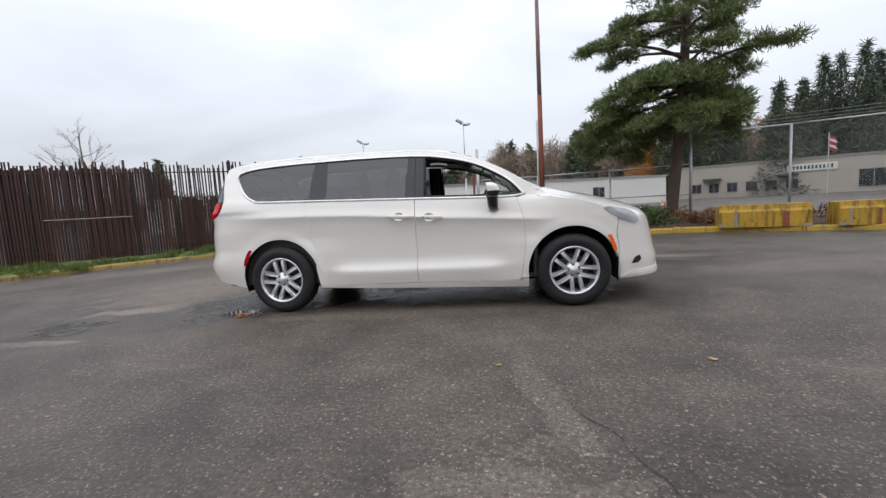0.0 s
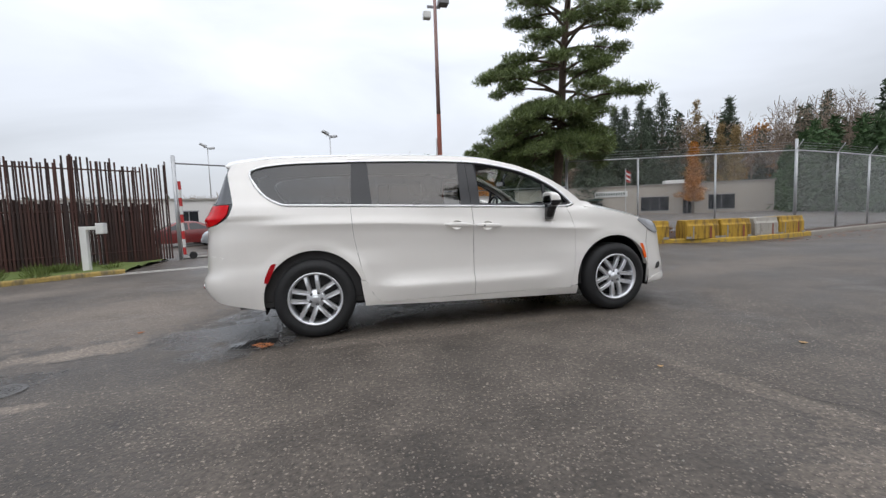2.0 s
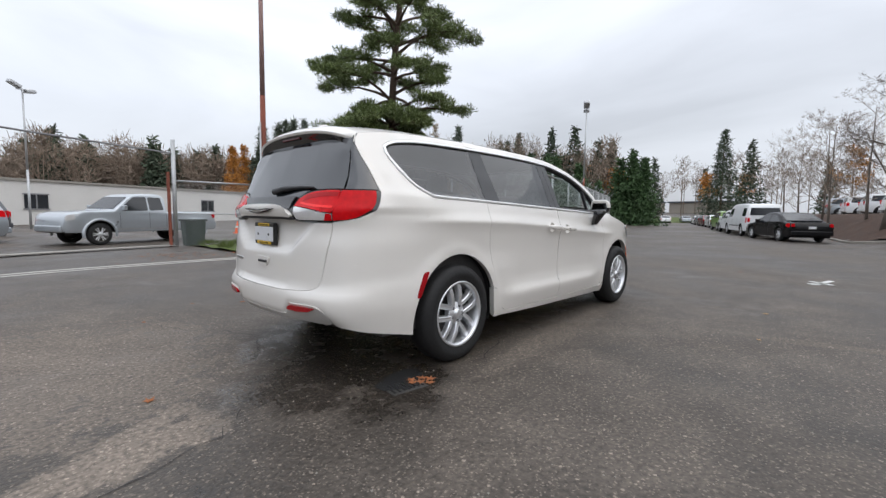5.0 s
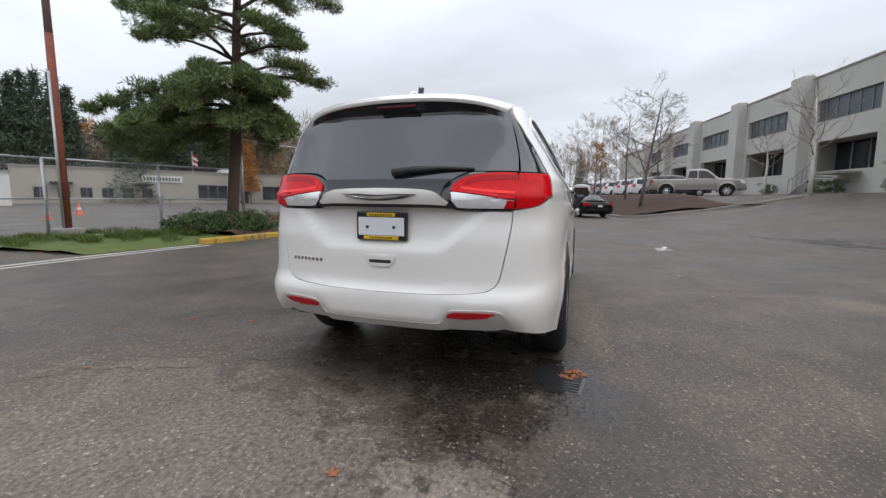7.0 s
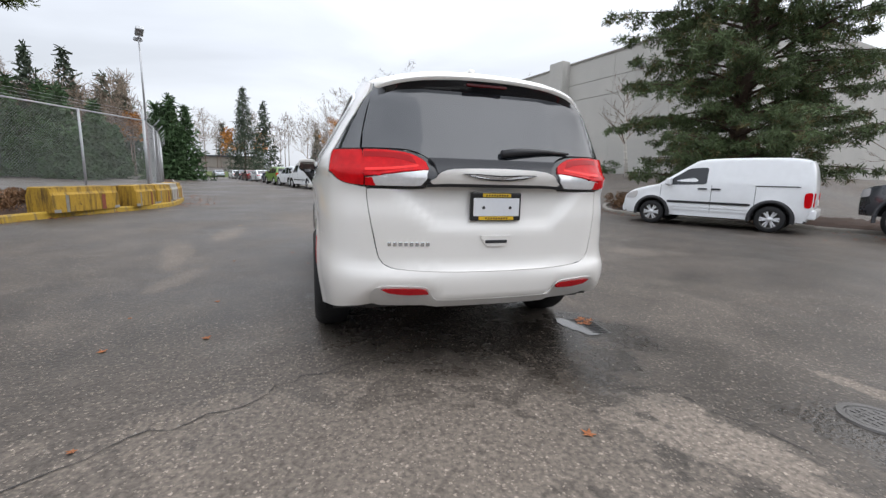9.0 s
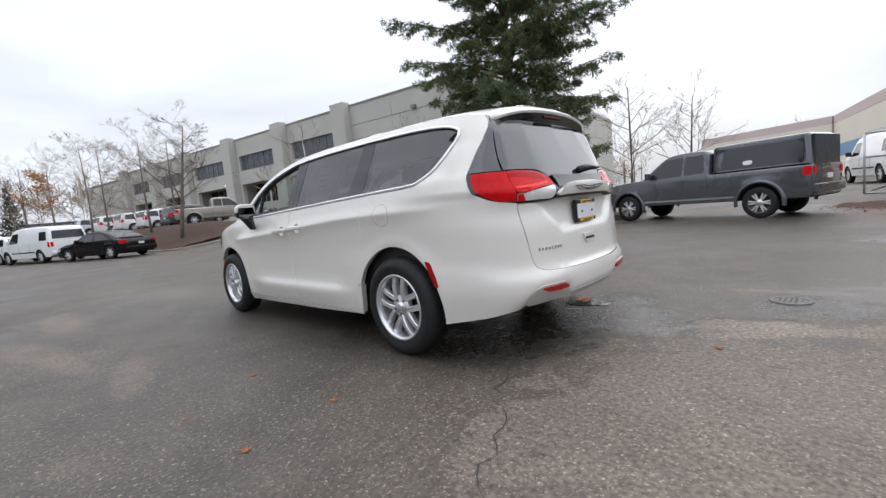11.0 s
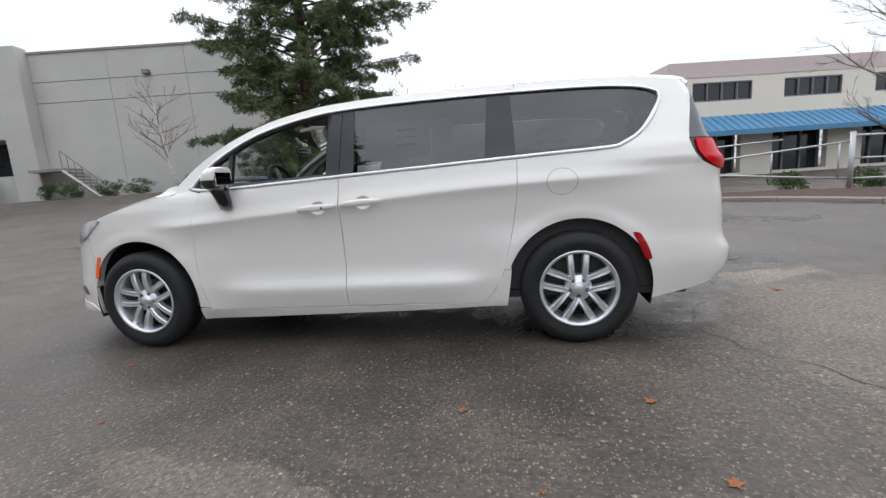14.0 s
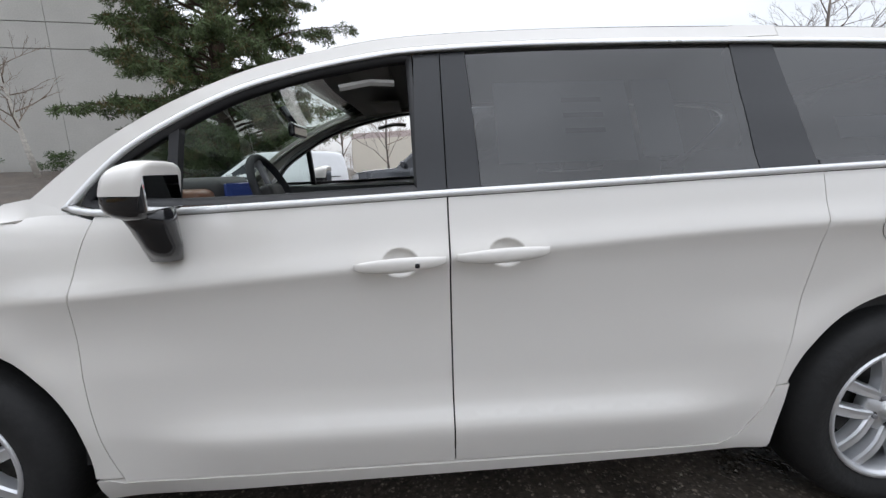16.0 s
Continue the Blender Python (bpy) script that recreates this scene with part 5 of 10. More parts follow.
def skin(poly, off=0.0, gap=0.0013, grid=0.04, depth=0.018, side=1, extra=(), creased=False):
    """A panel of the skin within an outline on its chart, with its edge turned in."""
    P = dense(shrink(poly, gap), grid * 0.7)
    lo, hi = P.min(0), P.max(0)
    q = np.stack(np.meshgrid(np.arange(lo[0] + grid / 2, hi[0], grid), np.arange(lo[1] + grid / 2, hi[1], grid * 0.8)), -1).reshape(-1, 2)
    q = q[inside(P, q)]
    if creased:
        a = np.arange(lo[0] + 0.01, hi[0], 0.022)
        a = a[np.interp(a, ARC, PLAN[:, 0]) > -1.95]
        up = hermite(np.interp(a, ARC, PLAN[:, 0]), LIFT_X, LIFT_Z)
        lines = [np.stack([a, c + up], -1) for c in (0.945, 0.9575, 0.9685, 0.982)] + [np.stack([a, np.full_like(a, c)], -1) for c in (0.405, 0.421, 0.434, 0.45)]
        lines = np.concatenate(lines)
        lines = lines[inside(P, lines)]
        if len(lines):
            q = q[np.array([np.min(np.abs(lines[:, 1] - k[1]) + 0.4 * np.abs(lines[:, 0] - k[0])) for k in q]) > 0.012]
            lines = lines[np.array([np.min(np.sum((P - k) ** 2, 1)) for k in lines]) > 0.006**2]
    if len(extra):
        E = np.array(extra)
        E = E[inside(P, E)]
        cut = lambda S: S[np.array([np.min(np.sum((E - k) ** 2, 1)) for k in S]) > 0.012**2]
        q = cut(q)
        if creased and len(lines):
            lines = cut(lines)
    near = np.array([np.min(np.sum((P - k) ** 2, 1)) for k in q]) if len(q) else np.zeros(0)
    q = q[near > (grid * 0.4) ** 2] if len(q) else q
    if creased and len(lines):
        q = np.concatenate([q, lines])
    if len(extra):
        q = np.concatenate([q, E])
    n = len(P)
    allp = np.concatenate([P, q]) if len(q) else P
    vs, _, fs, _, _, _ = delaunay_2d_cdt([Vector(p) for p in allp], [(i, (i + 1) % n) for i in range(n)], [], 1, 1e-6)
    vs = np.array([tuple(v) for v in vs])

    def place(v, o):
        e = 1e-3
        p0 = shell(v[:, 0], v[:, 1])
        du, dv = shell(v[:, 0] + e, v[:, 1]) - p0, shell(v[:, 0], v[:, 1] + e) - p0
        nn = np.cross(du, dv)
        nn /= np.linalg.norm(nn, axis=1)[:, None] + 1e-12
        nn *= np.where((nn * np.stack([p0[:, 0] * 0.25, p0[:, 1], p0[:, 2] * 0], -1)).sum(1) < 0, -1, 1)[:, None]
        return p0 + nn * o

    p = place(vs, off)
    p2 = place(vs, off - depth) if depth else None
    if side < 0:
        p = p * (1, -1, 1)
        p2 = p2 * (1, -1, 1) if depth else None
    bm = bmesh.new()
    bv = [bm.verts.new(c) for c in p]
    for f in fs:
        try:
            bm.faces.new([bv[i] for i in f])
        except ValueError:
            pass
    bmesh.ops.recalc_face_normals(bm, faces=bm.faces)
    mid = sum((f.normal * f.calc_area() for f in bm.faces), Vector())
    cen = sum((v.co for v in bm.verts), Vector()) / len(bm.verts)
    if mid.dot(Vector((cen.x * 0.3, cen.y, 0.05))) < 0:
        bmesh.ops.reverse_faces(bm, faces=bm.faces)
    if depth:
        rim = [e for e in bm.edges if len(e.link_faces) == 1]
        back = {}
        for e in rim:
            for v in e.verts:
                if v not in back:
                    back[v] = None
        lut = {v: i for i, v in enumerate(bv)}
        for v in list(back):
            back[v] = bm.verts.new(p2[lut[v]])
        for e in rim:
            l = e.link_loops[0]
            v0, v1 = l.vert, l.link_loop_next.vert
            f = bm.faces.new((v1, v0, back[v0], back[v1]))
            f.smooth = False
    for f in bm.faces:
        f.smooth = True
    if depth:
        for e in rim:
            e.smooth = False
    return bm


DLO_TOP = [(1.10, 1.152), (0.929, 1.326), (0.668, 1.476), (0.448, 1.552), (0.199, 1.604), (0.0, 1.626), (-0.405, 1.641), (-1.054, 1.640), (-1.648, 1.624), (-1.96, 1.592), (-2.075, 1.545)]
DLO_REAR = [(-2.075, 1.545), (-2.083, 1.50), (-2.02, 1.38), (-1.92, 1.275), (-1.80, 1.212)]
BELT = [(-1.80, 1.212), (-1.70, 1.203), (-1.19, 1.188), (-0.343, 1.160), (-0.025, 1.150), (0.478, 1.132), (0.80, 1.123), (1.02, 1.127), (1.10, 1.152)]
BELT_X, BELT_ZV = [p[0] for p in BELT], [p[1] for p in BELT]
ROOF_E = [(1.20, 1.175), (1.02, 1.325), (0.80, 1.458), (0.56, 1.562), (0.30, 1.628), (0.06, 1.664), (-0.405, 1.684), (-1.054, 1.684), (-1.648, 1.668), (-2.0, 1.645), (-2.225, 1.612)]


def belt(x):
    return float(np.interp(x, BELT_X, BELT_ZV))


def arch_line(hx, r, a0, a1, n=30):
    return [(hx + r * math.cos(radians(a0 + (a1 - a0) * k / n)), 0.36 + r * math.sin(radians(a0 + (a1 - a0) * k / n))) for k in range(n + 1)]


van = thing("minivan", "pearl white minivan with dark privacy glass and open front windows", "minivan")
WH_R, WH_Y = 0.362, 0.868
# panel outlines on the side, in metres along and up
F_SEAM = [(1.0, belt(1.0) - 0.002), (1.035, 1.03), (1.057, 0.937), (1.075, 0.818), (1.074, 0.6), (1.05, 0.42), (1.017, 0.283)]
R_SEAM = [(-1.195, 1.187), (-1.184, 0.959), (-1.147, 0.737), (-1.082, 0.485), (-1.025, 0.372), (-0.985, 0.32), (-0.925, 0.288)]
FRONT_ARCH = arch_line(1.545, 0.445, 187, 14, 36)
REAR_ARCH = arch_line(-1.545, 0.442, 19.5, 120)
BUMPER_ARCH = arch_line(-1.545, 0.442, 121, 190, 16)
BUMPER_SEAM = [(1.977, 0.468), (1.985, 0.60), (1.965, 0.70), (1.975, 0.775)]
FENDER_TOP = [(2.02, 0.915), (1.85, 0.985), (1.65, 1.040), (1.4, 1.094), (1.2, 1.130), (1.10, 1.140)]


CUP_A, CUP_B = 0.056, 0.043


def cup_net(x, z):
    """A close net of points on the chart where a finger cup is pressed into a door."""
    return [(a_side(x + CUP_A * r * math.cos(t), z), z + CUP_B * r * math.sin(t)) for r in (0.0, 0.3, 0.55, 0.75, 0.9, 1.0, 1.1) for t in ([0] if r == 0 else [2 * math.pi * k / 22 for k in range(22)])]


def dish(bm, x, z):
    """Presses a round finger cup into a door panel."""
    for v in bm.verts:
        r = math.hypot((v.co.x - x) / CUP_A, (v.co.z - z) / CUP_B)
        if r < 1 and abs(v.co.y) > 0.9:
            v.co.y -= math.copysign(0.024 * (1 - r**3), v.co.y)
    return bm


def body_panels():
    for s in (1, -1):
        fd = on_side(F_SEAM) + on_side([(1.017, 0.283), (-0.0305, 0.291)], smooth=False) + on_side([(-0.0305, 0.291), (-0.0305, 0.7), (-0.0305, 1.148)]) + on_side([(x, belt(x) - 0.001) for x in (-0.03, 0.2, 0.478, 0.8, 1.0)])
        fdoor = part("front_door", dish(skin(fd, side=s, grid=0.028, depth=0.03, creased=True, extra=cup_net(0.115, 0.964)), 0.115, 0.964), "paint", van)
        sd = on_side([(-0.0328, 1.148), (-0.0328, 0.7), (-0.0328, 0.291)]) + on_side([(-0.0328, 0.291), (-0.925, 0.288)], smooth=False) + on_side(R_SEAM[::-1]) + on_side([(x, belt(x) - 0.001) for x in (-1.19, -0.8, -0.343, -0.035)])
        sdoor = part("sliding_door", dish(skin(sd, side=s, grid=0.028, depth=0.03, creased=True, extra=cup_net(-0.20, 0.982)), -0.20, 0.982), "paint", van)
        rk = on_side([(1.022, 0.282), (-0.925, 0.287), (-0.985, 0.318), (-1.025, 0.37), (-1.082, 0.483), (-1.085, 0.499), (-1.135, 0.505)], smooth=False) + on_side([(-1.135, 0.502), (-1.122, 0.40), (-1.10, 0.262)]) + on_side([(-1.10, 0.262), (-0.4, 0.238), (0.4, 0.222), (1.09, 0.205), (1.102, 0.208)], smooth=False) + on_side([(1.102, 0.26), (1.100, 0.298), (1.06, 0.30)], smooth=False)
        part("rocker_panel", skin(rk, side=s, off=0.003, depth=0.05), "paint", van)
        fe = on_side(F_SEAM[::-1])[1:] + [(a, z) for a, z in on_side([(1.0, belt(1.0) - 0.012), (1.05, belt(1.05) - 0.008), (1.10, 1.140)], smooth=False)] + on_side(FENDER_TOP[::-1]) + on_side([(2.02, 0.915), (1.985, 0.86), (1.975, 0.775)], smooth=False) + on_side(BUMPER_SEAM[::-1]) + on_side(FRONT_ARCH[::-1]) + on_side([(1.03, 0.300)], smooth=False)
        part("front_fender", skin(fe, side=s, grid=0.03, depth=0.05, creased=True), "paint", van)
        q = on_side(R_SEAM[:4]) + on_side([(-1.082, 0.50), (-1.135, 0.507)], smooth=False) + on_side(REAR_ARCH) + on_side([(-1.80, 0.732), (-1.965, 0.736), (-2.15, 0.744), (-2.33, 0.757), (-2.43, 0.772)]) + on_rear([(0.680, 0.785), (0.703, 0.93), (0.711, 1.034)]) + on_side([(-2.42, 1.045), (-2.36, 1.06), (-2.262, 1.11), (-2.225, 1.165), (-2.205, 1.228)]) + on_side([(-2.205, 1.228), (-2.228, 1.34), (-2.255, 1.45), (-2.268, 1.53)]) + on_side([(-2.25, 1.58), (-2.226, 1.61)], smooth=False) + on_side(ROOF_E[::-1][:4] + [(-1.2, 1.684)]) + on_side([(-1.2, 1.645)], smooth=False) + on_side(DLO_TOP[7:]) + on_side(DLO_REAR) + on_side([(-1.80, 1.211), (-1.70, 1.202), (-1.195, 1.187)], smooth=False)
        quarter = part("quarter_panel", skin(q, side=s, grid=0.03, depth=0.04, creased=True), "paint", van)
        rail = on_side(ROOF_E[:8] + [(-1.2, 1.684)]) + on_side([(-1.2, 1.645)], smooth=False) + on_side(DLO_TOP[:8][::-1]) + on_side([(1.10, 1.142)], smooth=False)
        part("roof_rail_panel", skin(rail, side=s, depth=0.05), "paint", van)
        # bright strip round the side windows
        outer = on_side(DLO_TOP) + on_side(DLO_REAR) + on_side(BELT)
        O = dense(shrink(outer, 0.0), 0.03)
        I = shrink(O, 0.020)
        bm = bmesh.new()
        R = []
        for ring, o in ((O, 0.001), (O * 0.85 + I * 0.15, 0.008), (O * 0.15 + I * 0.85, 0.0125), (I, 0.008), (I, -0.008)):
            c = shell(ring[:, 0], ring[:, 1])
            c[:, 1] += o
            R.append([bm.verts.new((x, s * y, z)) for x, y, z in c])
        for r0, r1 in zip(R, R[1:]):
            for k in range(len(O)):
                bm.faces.new((r0[k], r0[(k + 1) % len(O)], r1[(k + 1) % len(O)], r1[k]))
        bmesh.ops.recalc_face_normals(bm, faces=bm.faces)
        part("window_chrome_strip", bm, "strip", van, "bright chrome strip round the side windows", smooth=True)
        # glass and pillars
        top = lambda x: float(np.interp(-x, [-p[0] for p in DLO_TOP], [p[1] for p in DLO_TOP])) - 0.02
        low = lambda x: belt(x) + 0.018
        bp = [(0.058, low(0.058)), (0.06, 1.3), (0.055, top(0.055))] + [(-0.115, top(-0.115)), (-0.13, 1.35), (-0.135, low(-0.135))]
        seam = [(-0.0318, top(-0.0318)), (-0.0318, 1.35), (-0.0318, low(-0.0318))]
        part("centre_pillar_trim", skin(on_side(bp[:3]) + on_side(seam), side=s, off=-0.004, gap=0.002, depth=0.04), "bpillar", fdoor, "satin black pillar trim")
        part("centre_pillar_trim", skin(on_side(seam[::-1]) + on_side(bp[3:]), side=s, off=-0.004, gap=0.002, depth=0.04), "bpillar", sdoor, "satin black pillar trim")
        part("centre_pillar", skin(on_side(bp[:3]) + on_side(bp[3:]), side=s, off=-0.030, gap=0, depth=0.04), "under", van)
        sg = [(-0.135, low(-0.135)), (-0.13, 1.35), (-0.115, top(-0.115))], [(-0.4, top(-0.4)), (-0.7, top(-0.7)), (-1.018, top(-1.018))], [(-1.008, 1.4), (-0.998, low(-0.998))]
        part("sliding_door_glass", skin(on_side(sg[0]) + on_side(sg[1]) + on_side(sg[2]), side=s, off=-0.006, gap=0, depth=0), "tintglass", sdoor, "dark privacy glass").visible_shadow = True
        cp = [(-0.998, low(-0.998)), (-1.008, 1.4), (-1.018, top(-1.018))], [(-1.168, top(-1.168)), (-1.182, 1.4), (-1.19, low(-1.19))]
        part("rear_pillar_trim", skin(on_side(cp[0]) + on_side(cp[1]), side=s, off=-0.004, gap=0, depth=0.04), "bpillar", van, "satin black pillar trim")
        qg = [(-1.19, low(-1.19)), (-1.182, 1.4), (-1.168, top(-1.168))], [(-1.65, top(-1.65)), (-1.94, 1.574), (-2.04, 1.532), (-2.062, 1.50), (-2.0, 1.386), (-1.905, 1.288), (-1.80, 1.232)], [(-1.70, 1.222), (-1.19, low(-1.19))]
        part("quarter_glass", skin(on_side(qg[0]) + on_side(qg[1]) + on_side(qg[2], smooth=False), side=s, off=-0.006, gap=0, depth=0), "tintglass", quarter, "dark privacy glass")
        part("glass_edge_seal", skin(on_side([(-1.195, low(-1.19) - 0.002), (-1.72, 1.222), (-1.79, 1.228), (-1.72, 1.243), (-1.195, low(-1.19) + 0.02)], smooth=False), side=s, off=-0.003, gap=0, depth=0), "gloss", quarter)
        # open front window: black frame, sail pane and inner door panel edge
        fr_o = on_side([(0.045, low(0.045)), (0.05, 1.35), (0.06, top(0.06))]) + on_side([(x, top(x)) for x in (0.06, 0.2, 0.448, 0.668, 0.929, 1.03)]) + on_side([(1.05, 1.16), (1.0, low(1.0)), (0.5, low(0.5)), (0.045, low(0.045))], smooth=False)
        O = dense(shrink(fr_o, 0.0), 0.03)
        I = shrink(O, 0.02)
        bm = bmesh.new()
        R = []
        for ring, o in ((O, -0.006), (I, -0.012), (I, -0.06)):
            c = shell(ring[:, 0], ring[:, 1])
            c[:, 1] += o
            R.append([bm.verts.new((x, s * y, z)) for x, y, z in c])
        for r0, r1 in zip(R, R[1:]):
            for k in range(len(O)):
                bm.faces.new((r0[k], r0[(k + 1) % len(O)], r1[(k + 1) % len(O)], r1[k]))
        bmesh.ops.recalc_face_normals(bm, faces=bm.faces)
        part("window_frame", bm, "trim", fdoor, "black rubber frame of the lowered window", smooth=True)
        part("sail_pane", skin(on_side([(0.80, low(0.8)), (0.80, top(0.8)), (0.929, top(0.929)), (1.06, 1.165), (1.0, low(1.0))], smooth=False), side=s, off=-0.02, gap=0, depth=0), "clearglass", fdoor)
        part("window_post", skin(on_side([(0.775, low(0.8)), (0.775, top(0.775)), (0.805, top(0.805)), (0.805, low(0.8))], smooth=False), side=s, off=-0.012, gap=0, depth=0.03), "trim", fdoor)
        part("screen_base_panel", skin(on_side([(1.075, 1.136), (1.13, 1.158), (1.20, 1.180), (1.27, 1.168), (1.36, 1.104), (1.2, 1.122)], smooth=False), side=s, off=0.001, gap=0, grid=0.03, depth=0.01), "paint", van)
        # handles with their finger cups
        for door, x0, x1, zc in ((fdoor, -0.018, 0.248, 0.967), (sdoor, -0.322, -0.05, 0.984)):
            def hx(u, v, x0=x0, x1=x1, zc=zc):
                x = x0 + (x1 - x0) * u
                zm = zc + (x0 + (x1 - x0) / 2 - x) * 0.045
                thick = 0.0175 + 0.004 * math.sin(math.pi * u)
                ang = 2 * math.pi * v
                base = shell(np.array([a_side(x, zm)]), np.array([zm]))[0]
                out = 0.012 + 0.026 * math.sin(math.pi * min(1, max(0, u))) ** 0.35
                end = math.sin(math.pi * min(max(u, 0.02), 0.98)) ** 0.2
                return (x, s * (base[1] + out + 0.009 * math.sin(ang) * end), zm + thick * end * math.cos(ang))
            bm = grid_bm(hx, [k / 16 for k in range(17)], [k / 12 for k in range(13)])
            bmesh.ops.recalc_face_normals(bm, faces=bm.faces)
            hd = part("door_handle", bm, "paint", door, "body-coloured pull handle", smooth=True)
        part("key_button", box_bm(0.058, 0.072, s * 1.026 - 0.006, s * 1.026 + 0.006, 0.958, 0.972, bevel=0.003), "gloss", fdoor)
        # side markers
        part("front_side_marker", skin(on_side([(1.872, 0.70), (1.91, 0.70), (1.952, 0.60), (1.965, 0.54), (1.94, 0.535), (1.905, 0.63)], 0.02), side=s, off=0.004, gap=0, grid=0.03, depth=0.012), "amber", van, "amber side marker lens")
        part("rear_side_marker", skin(on_side([(-1.862, 0.70), (-1.905, 0.695), (-1.955, 0.60), (-1.972, 0.535), (-1.945, 0.53), (-1.90, 0.62)], 0.02), side=s, off=0.004, gap=0, grid=0.03, depth=0.012), "red_dark", van, "dark red side marker lens")
        # black arch liners
        for hx0 in (1.545, -1.545):
            bm = grid_bm(lambda u, v: (hx0 + (0.452, 0.458, 0.472, 0.05)[v] * math.cos(radians(-16 + 212 * u)), s * (0.915, 0.78, 0.515, 0.505)[v], 0.36 + (0.452, 0.458, 0.472, 0.05)[v] * math.sin(radians(-16 + 212 * u))), [k / 30 for k in range(31)], range(4))
            part("wheel_arch_liner", bm, "under", van, smooth=True)
        # quarter lamp
        tl = on_side([(-2.203, 1.236), (-2.218, 1.17), (-2.256, 1.112), (-2.35, 1.057), (-2.42, 1.042)]) + on_rear([(0.728, 1.036), (0.73, 1.13), (0.735, 1.236)]) + on_side([(-2.31, 1.236), (-2.203, 1.236)], smooth=False)
        part("lamp_surround", skin(tl, side=s, off=-0.004, gap=0, depth=0.01), "gloss", van, "gloss black lamp surround")
        tl2 = on_side([(-2.238, 1.229), (-2.252, 1.16), (-2.285, 1.115), (-2.36, 1.066), (-2.42, 1.050)]) + on_rear([(0.7215, 1.046), (0.7225, 1.13), (0.724, 1.229)]) + on_side([(-2.31, 1.229), (-2.238, 1.229)], smooth=False)
        part("quarter_lamp", skin(tl2, side=s, off=0.006, gap=0, grid=0.03, depth=0.012), "red_lens", van, "glossy red lamp lens")
        # lamp on the lift gate
        gl = on_rear([(0.716, 1.036), (0.55, 1.036), (0.405, 1.04), (0.36, 1.085), (0.335, 1.135), (0.375, 1.185), (0.47, 1.225), (0.6, 1.236), (0.716, 1.236)])
        part("gate_lamp_surround", skin(gl, side=s, off=-0.002, gap=0, depth=0.01), "gloss", van, "gloss black lamp surround")
        g2 = on_rear([(0.7135, 1.092), (0.66, 1.098), (0.58, 1.110), (0.47, 1.124), (0.388, 1.132), (0.398, 1.168), (0.475, 1.211), (0.6, 1.229), (0.7135, 1.229)])
        part("gate_lamp_upper", skin(g2, side=s, off=0.008, gap=0, grid=0.03, depth=0.012), "red_lens", van, "glossy red lamp lens")
        g3 = on_rear([(0.7135, 1.046), (0.56, 1.046), (0.43, 1.050), (0.40, 1.085), (0.390, 1.124), (0.47, 1.118), (0.58, 1.104), (0.66, 1.092), (0.7135, 1.086)])
        part("gate_lamp_lower", skin(g3, side=s, off=0.006, gap=0, grid=0.03, depth=0.012), "clear_lens", van, "clear reversing lamp lens")
        g4 = on_rear([(0.7135, 1.046), (0.662, 1.046), (0.670, 1.060), (0.680, 1.087), (0.7135, 1.085)], smooth=False)
        part("gate_lamp_corner", skin(g4, side=s, off=0.0085, gap=0, grid=0.03, depth=0.004), "red_lens", van)
        # bright light guide inside the lens
        g5 = on_rear([(0.7135, 1.116), (0.60, 1.122), (0.50, 1.134), (0.44, 1.144), (0.44, 1.156), (0.50, 1.147), (0.60, 1.136), (0.7135, 1.130)])
        part("light_guide", skin(g5, side=s, off=0.0095, gap=0, grid=0.03, depth=0.004), "light_guide", van, "brighter red strip in the lamp")
        g6 = on_rear([(0.7135, 1.190), (0.62, 1.190), (0.52, 1.178), (0.45, 1.160), (0.47, 1.195), (0.56, 1.214), (0.7135, 1.217)])
        part("lamp_upper_band", skin(g6, side=s, off=0.0095, gap=0, grid=0.03, depth=0.004), "red_deep", van, "deep red upper band of the lamp")
        # dark pane behind the rear pillar
        dp = on_side([(-2.205, 1.24), (-2.228, 1.34), (-2.255, 1.45), (-2.269, 1.53)]) + on_rear([(0.652, 1.565), (0.662, 1.53), (0.69, 1.45), (0.72, 1.33), (0.735, 1.24)]) + on_side([(-2.205, 1.24)], smooth=False)
        part("rear_corner_pane", skin(dp, side=s, off=-0.004, gap=0.002, depth=0.01), "rearglass", van, "dark corner pane")
        # reflectors on the bumper
        part("bumper_reflector", skin(on_rear([(0.392, 0.468), (0.40, 0.486), (0.43, 0.498), (0.60, 0.500), (0.645, 0.497), (0.60, 0.476), (0.5, 0.466)]), side=s, off=0.010, gap=0, grid=0.03, depth=0.03), "red_dark", van, "dark red bumper reflector")
    # fuel flap on the left
    ring = [(-1.457 + 0.092 * math.cos(k * math.pi / 20), 1.032 + 0.080 * math.sin(k * math.pi / 20)) for k in range(40)]
    O = np.array(on_side(ring, smooth=False))
    bm = bmesh.new()
    R = []
    for sc, o in ((1.0, 0.0012), (0.978, 0.0012)):
        c = shell(O[:, 0].mean() + (O[:, 0] - O[:, 0].mean()) * sc, O[:, 1].mean() + (O[:, 1] - O[:, 1].mean()) * sc)
        R.append([bm.verts.new((x, y + o, z)) for x, y, z in c])
    for k in range(40):
        bm.faces.new((R[0][k], R[0][(k + 1) % 40], R[1][(k + 1) % 40], R[1][k]))
    part("fuel_flap_gap", bm, "trim", van, "thin round gap of the fuel flap")


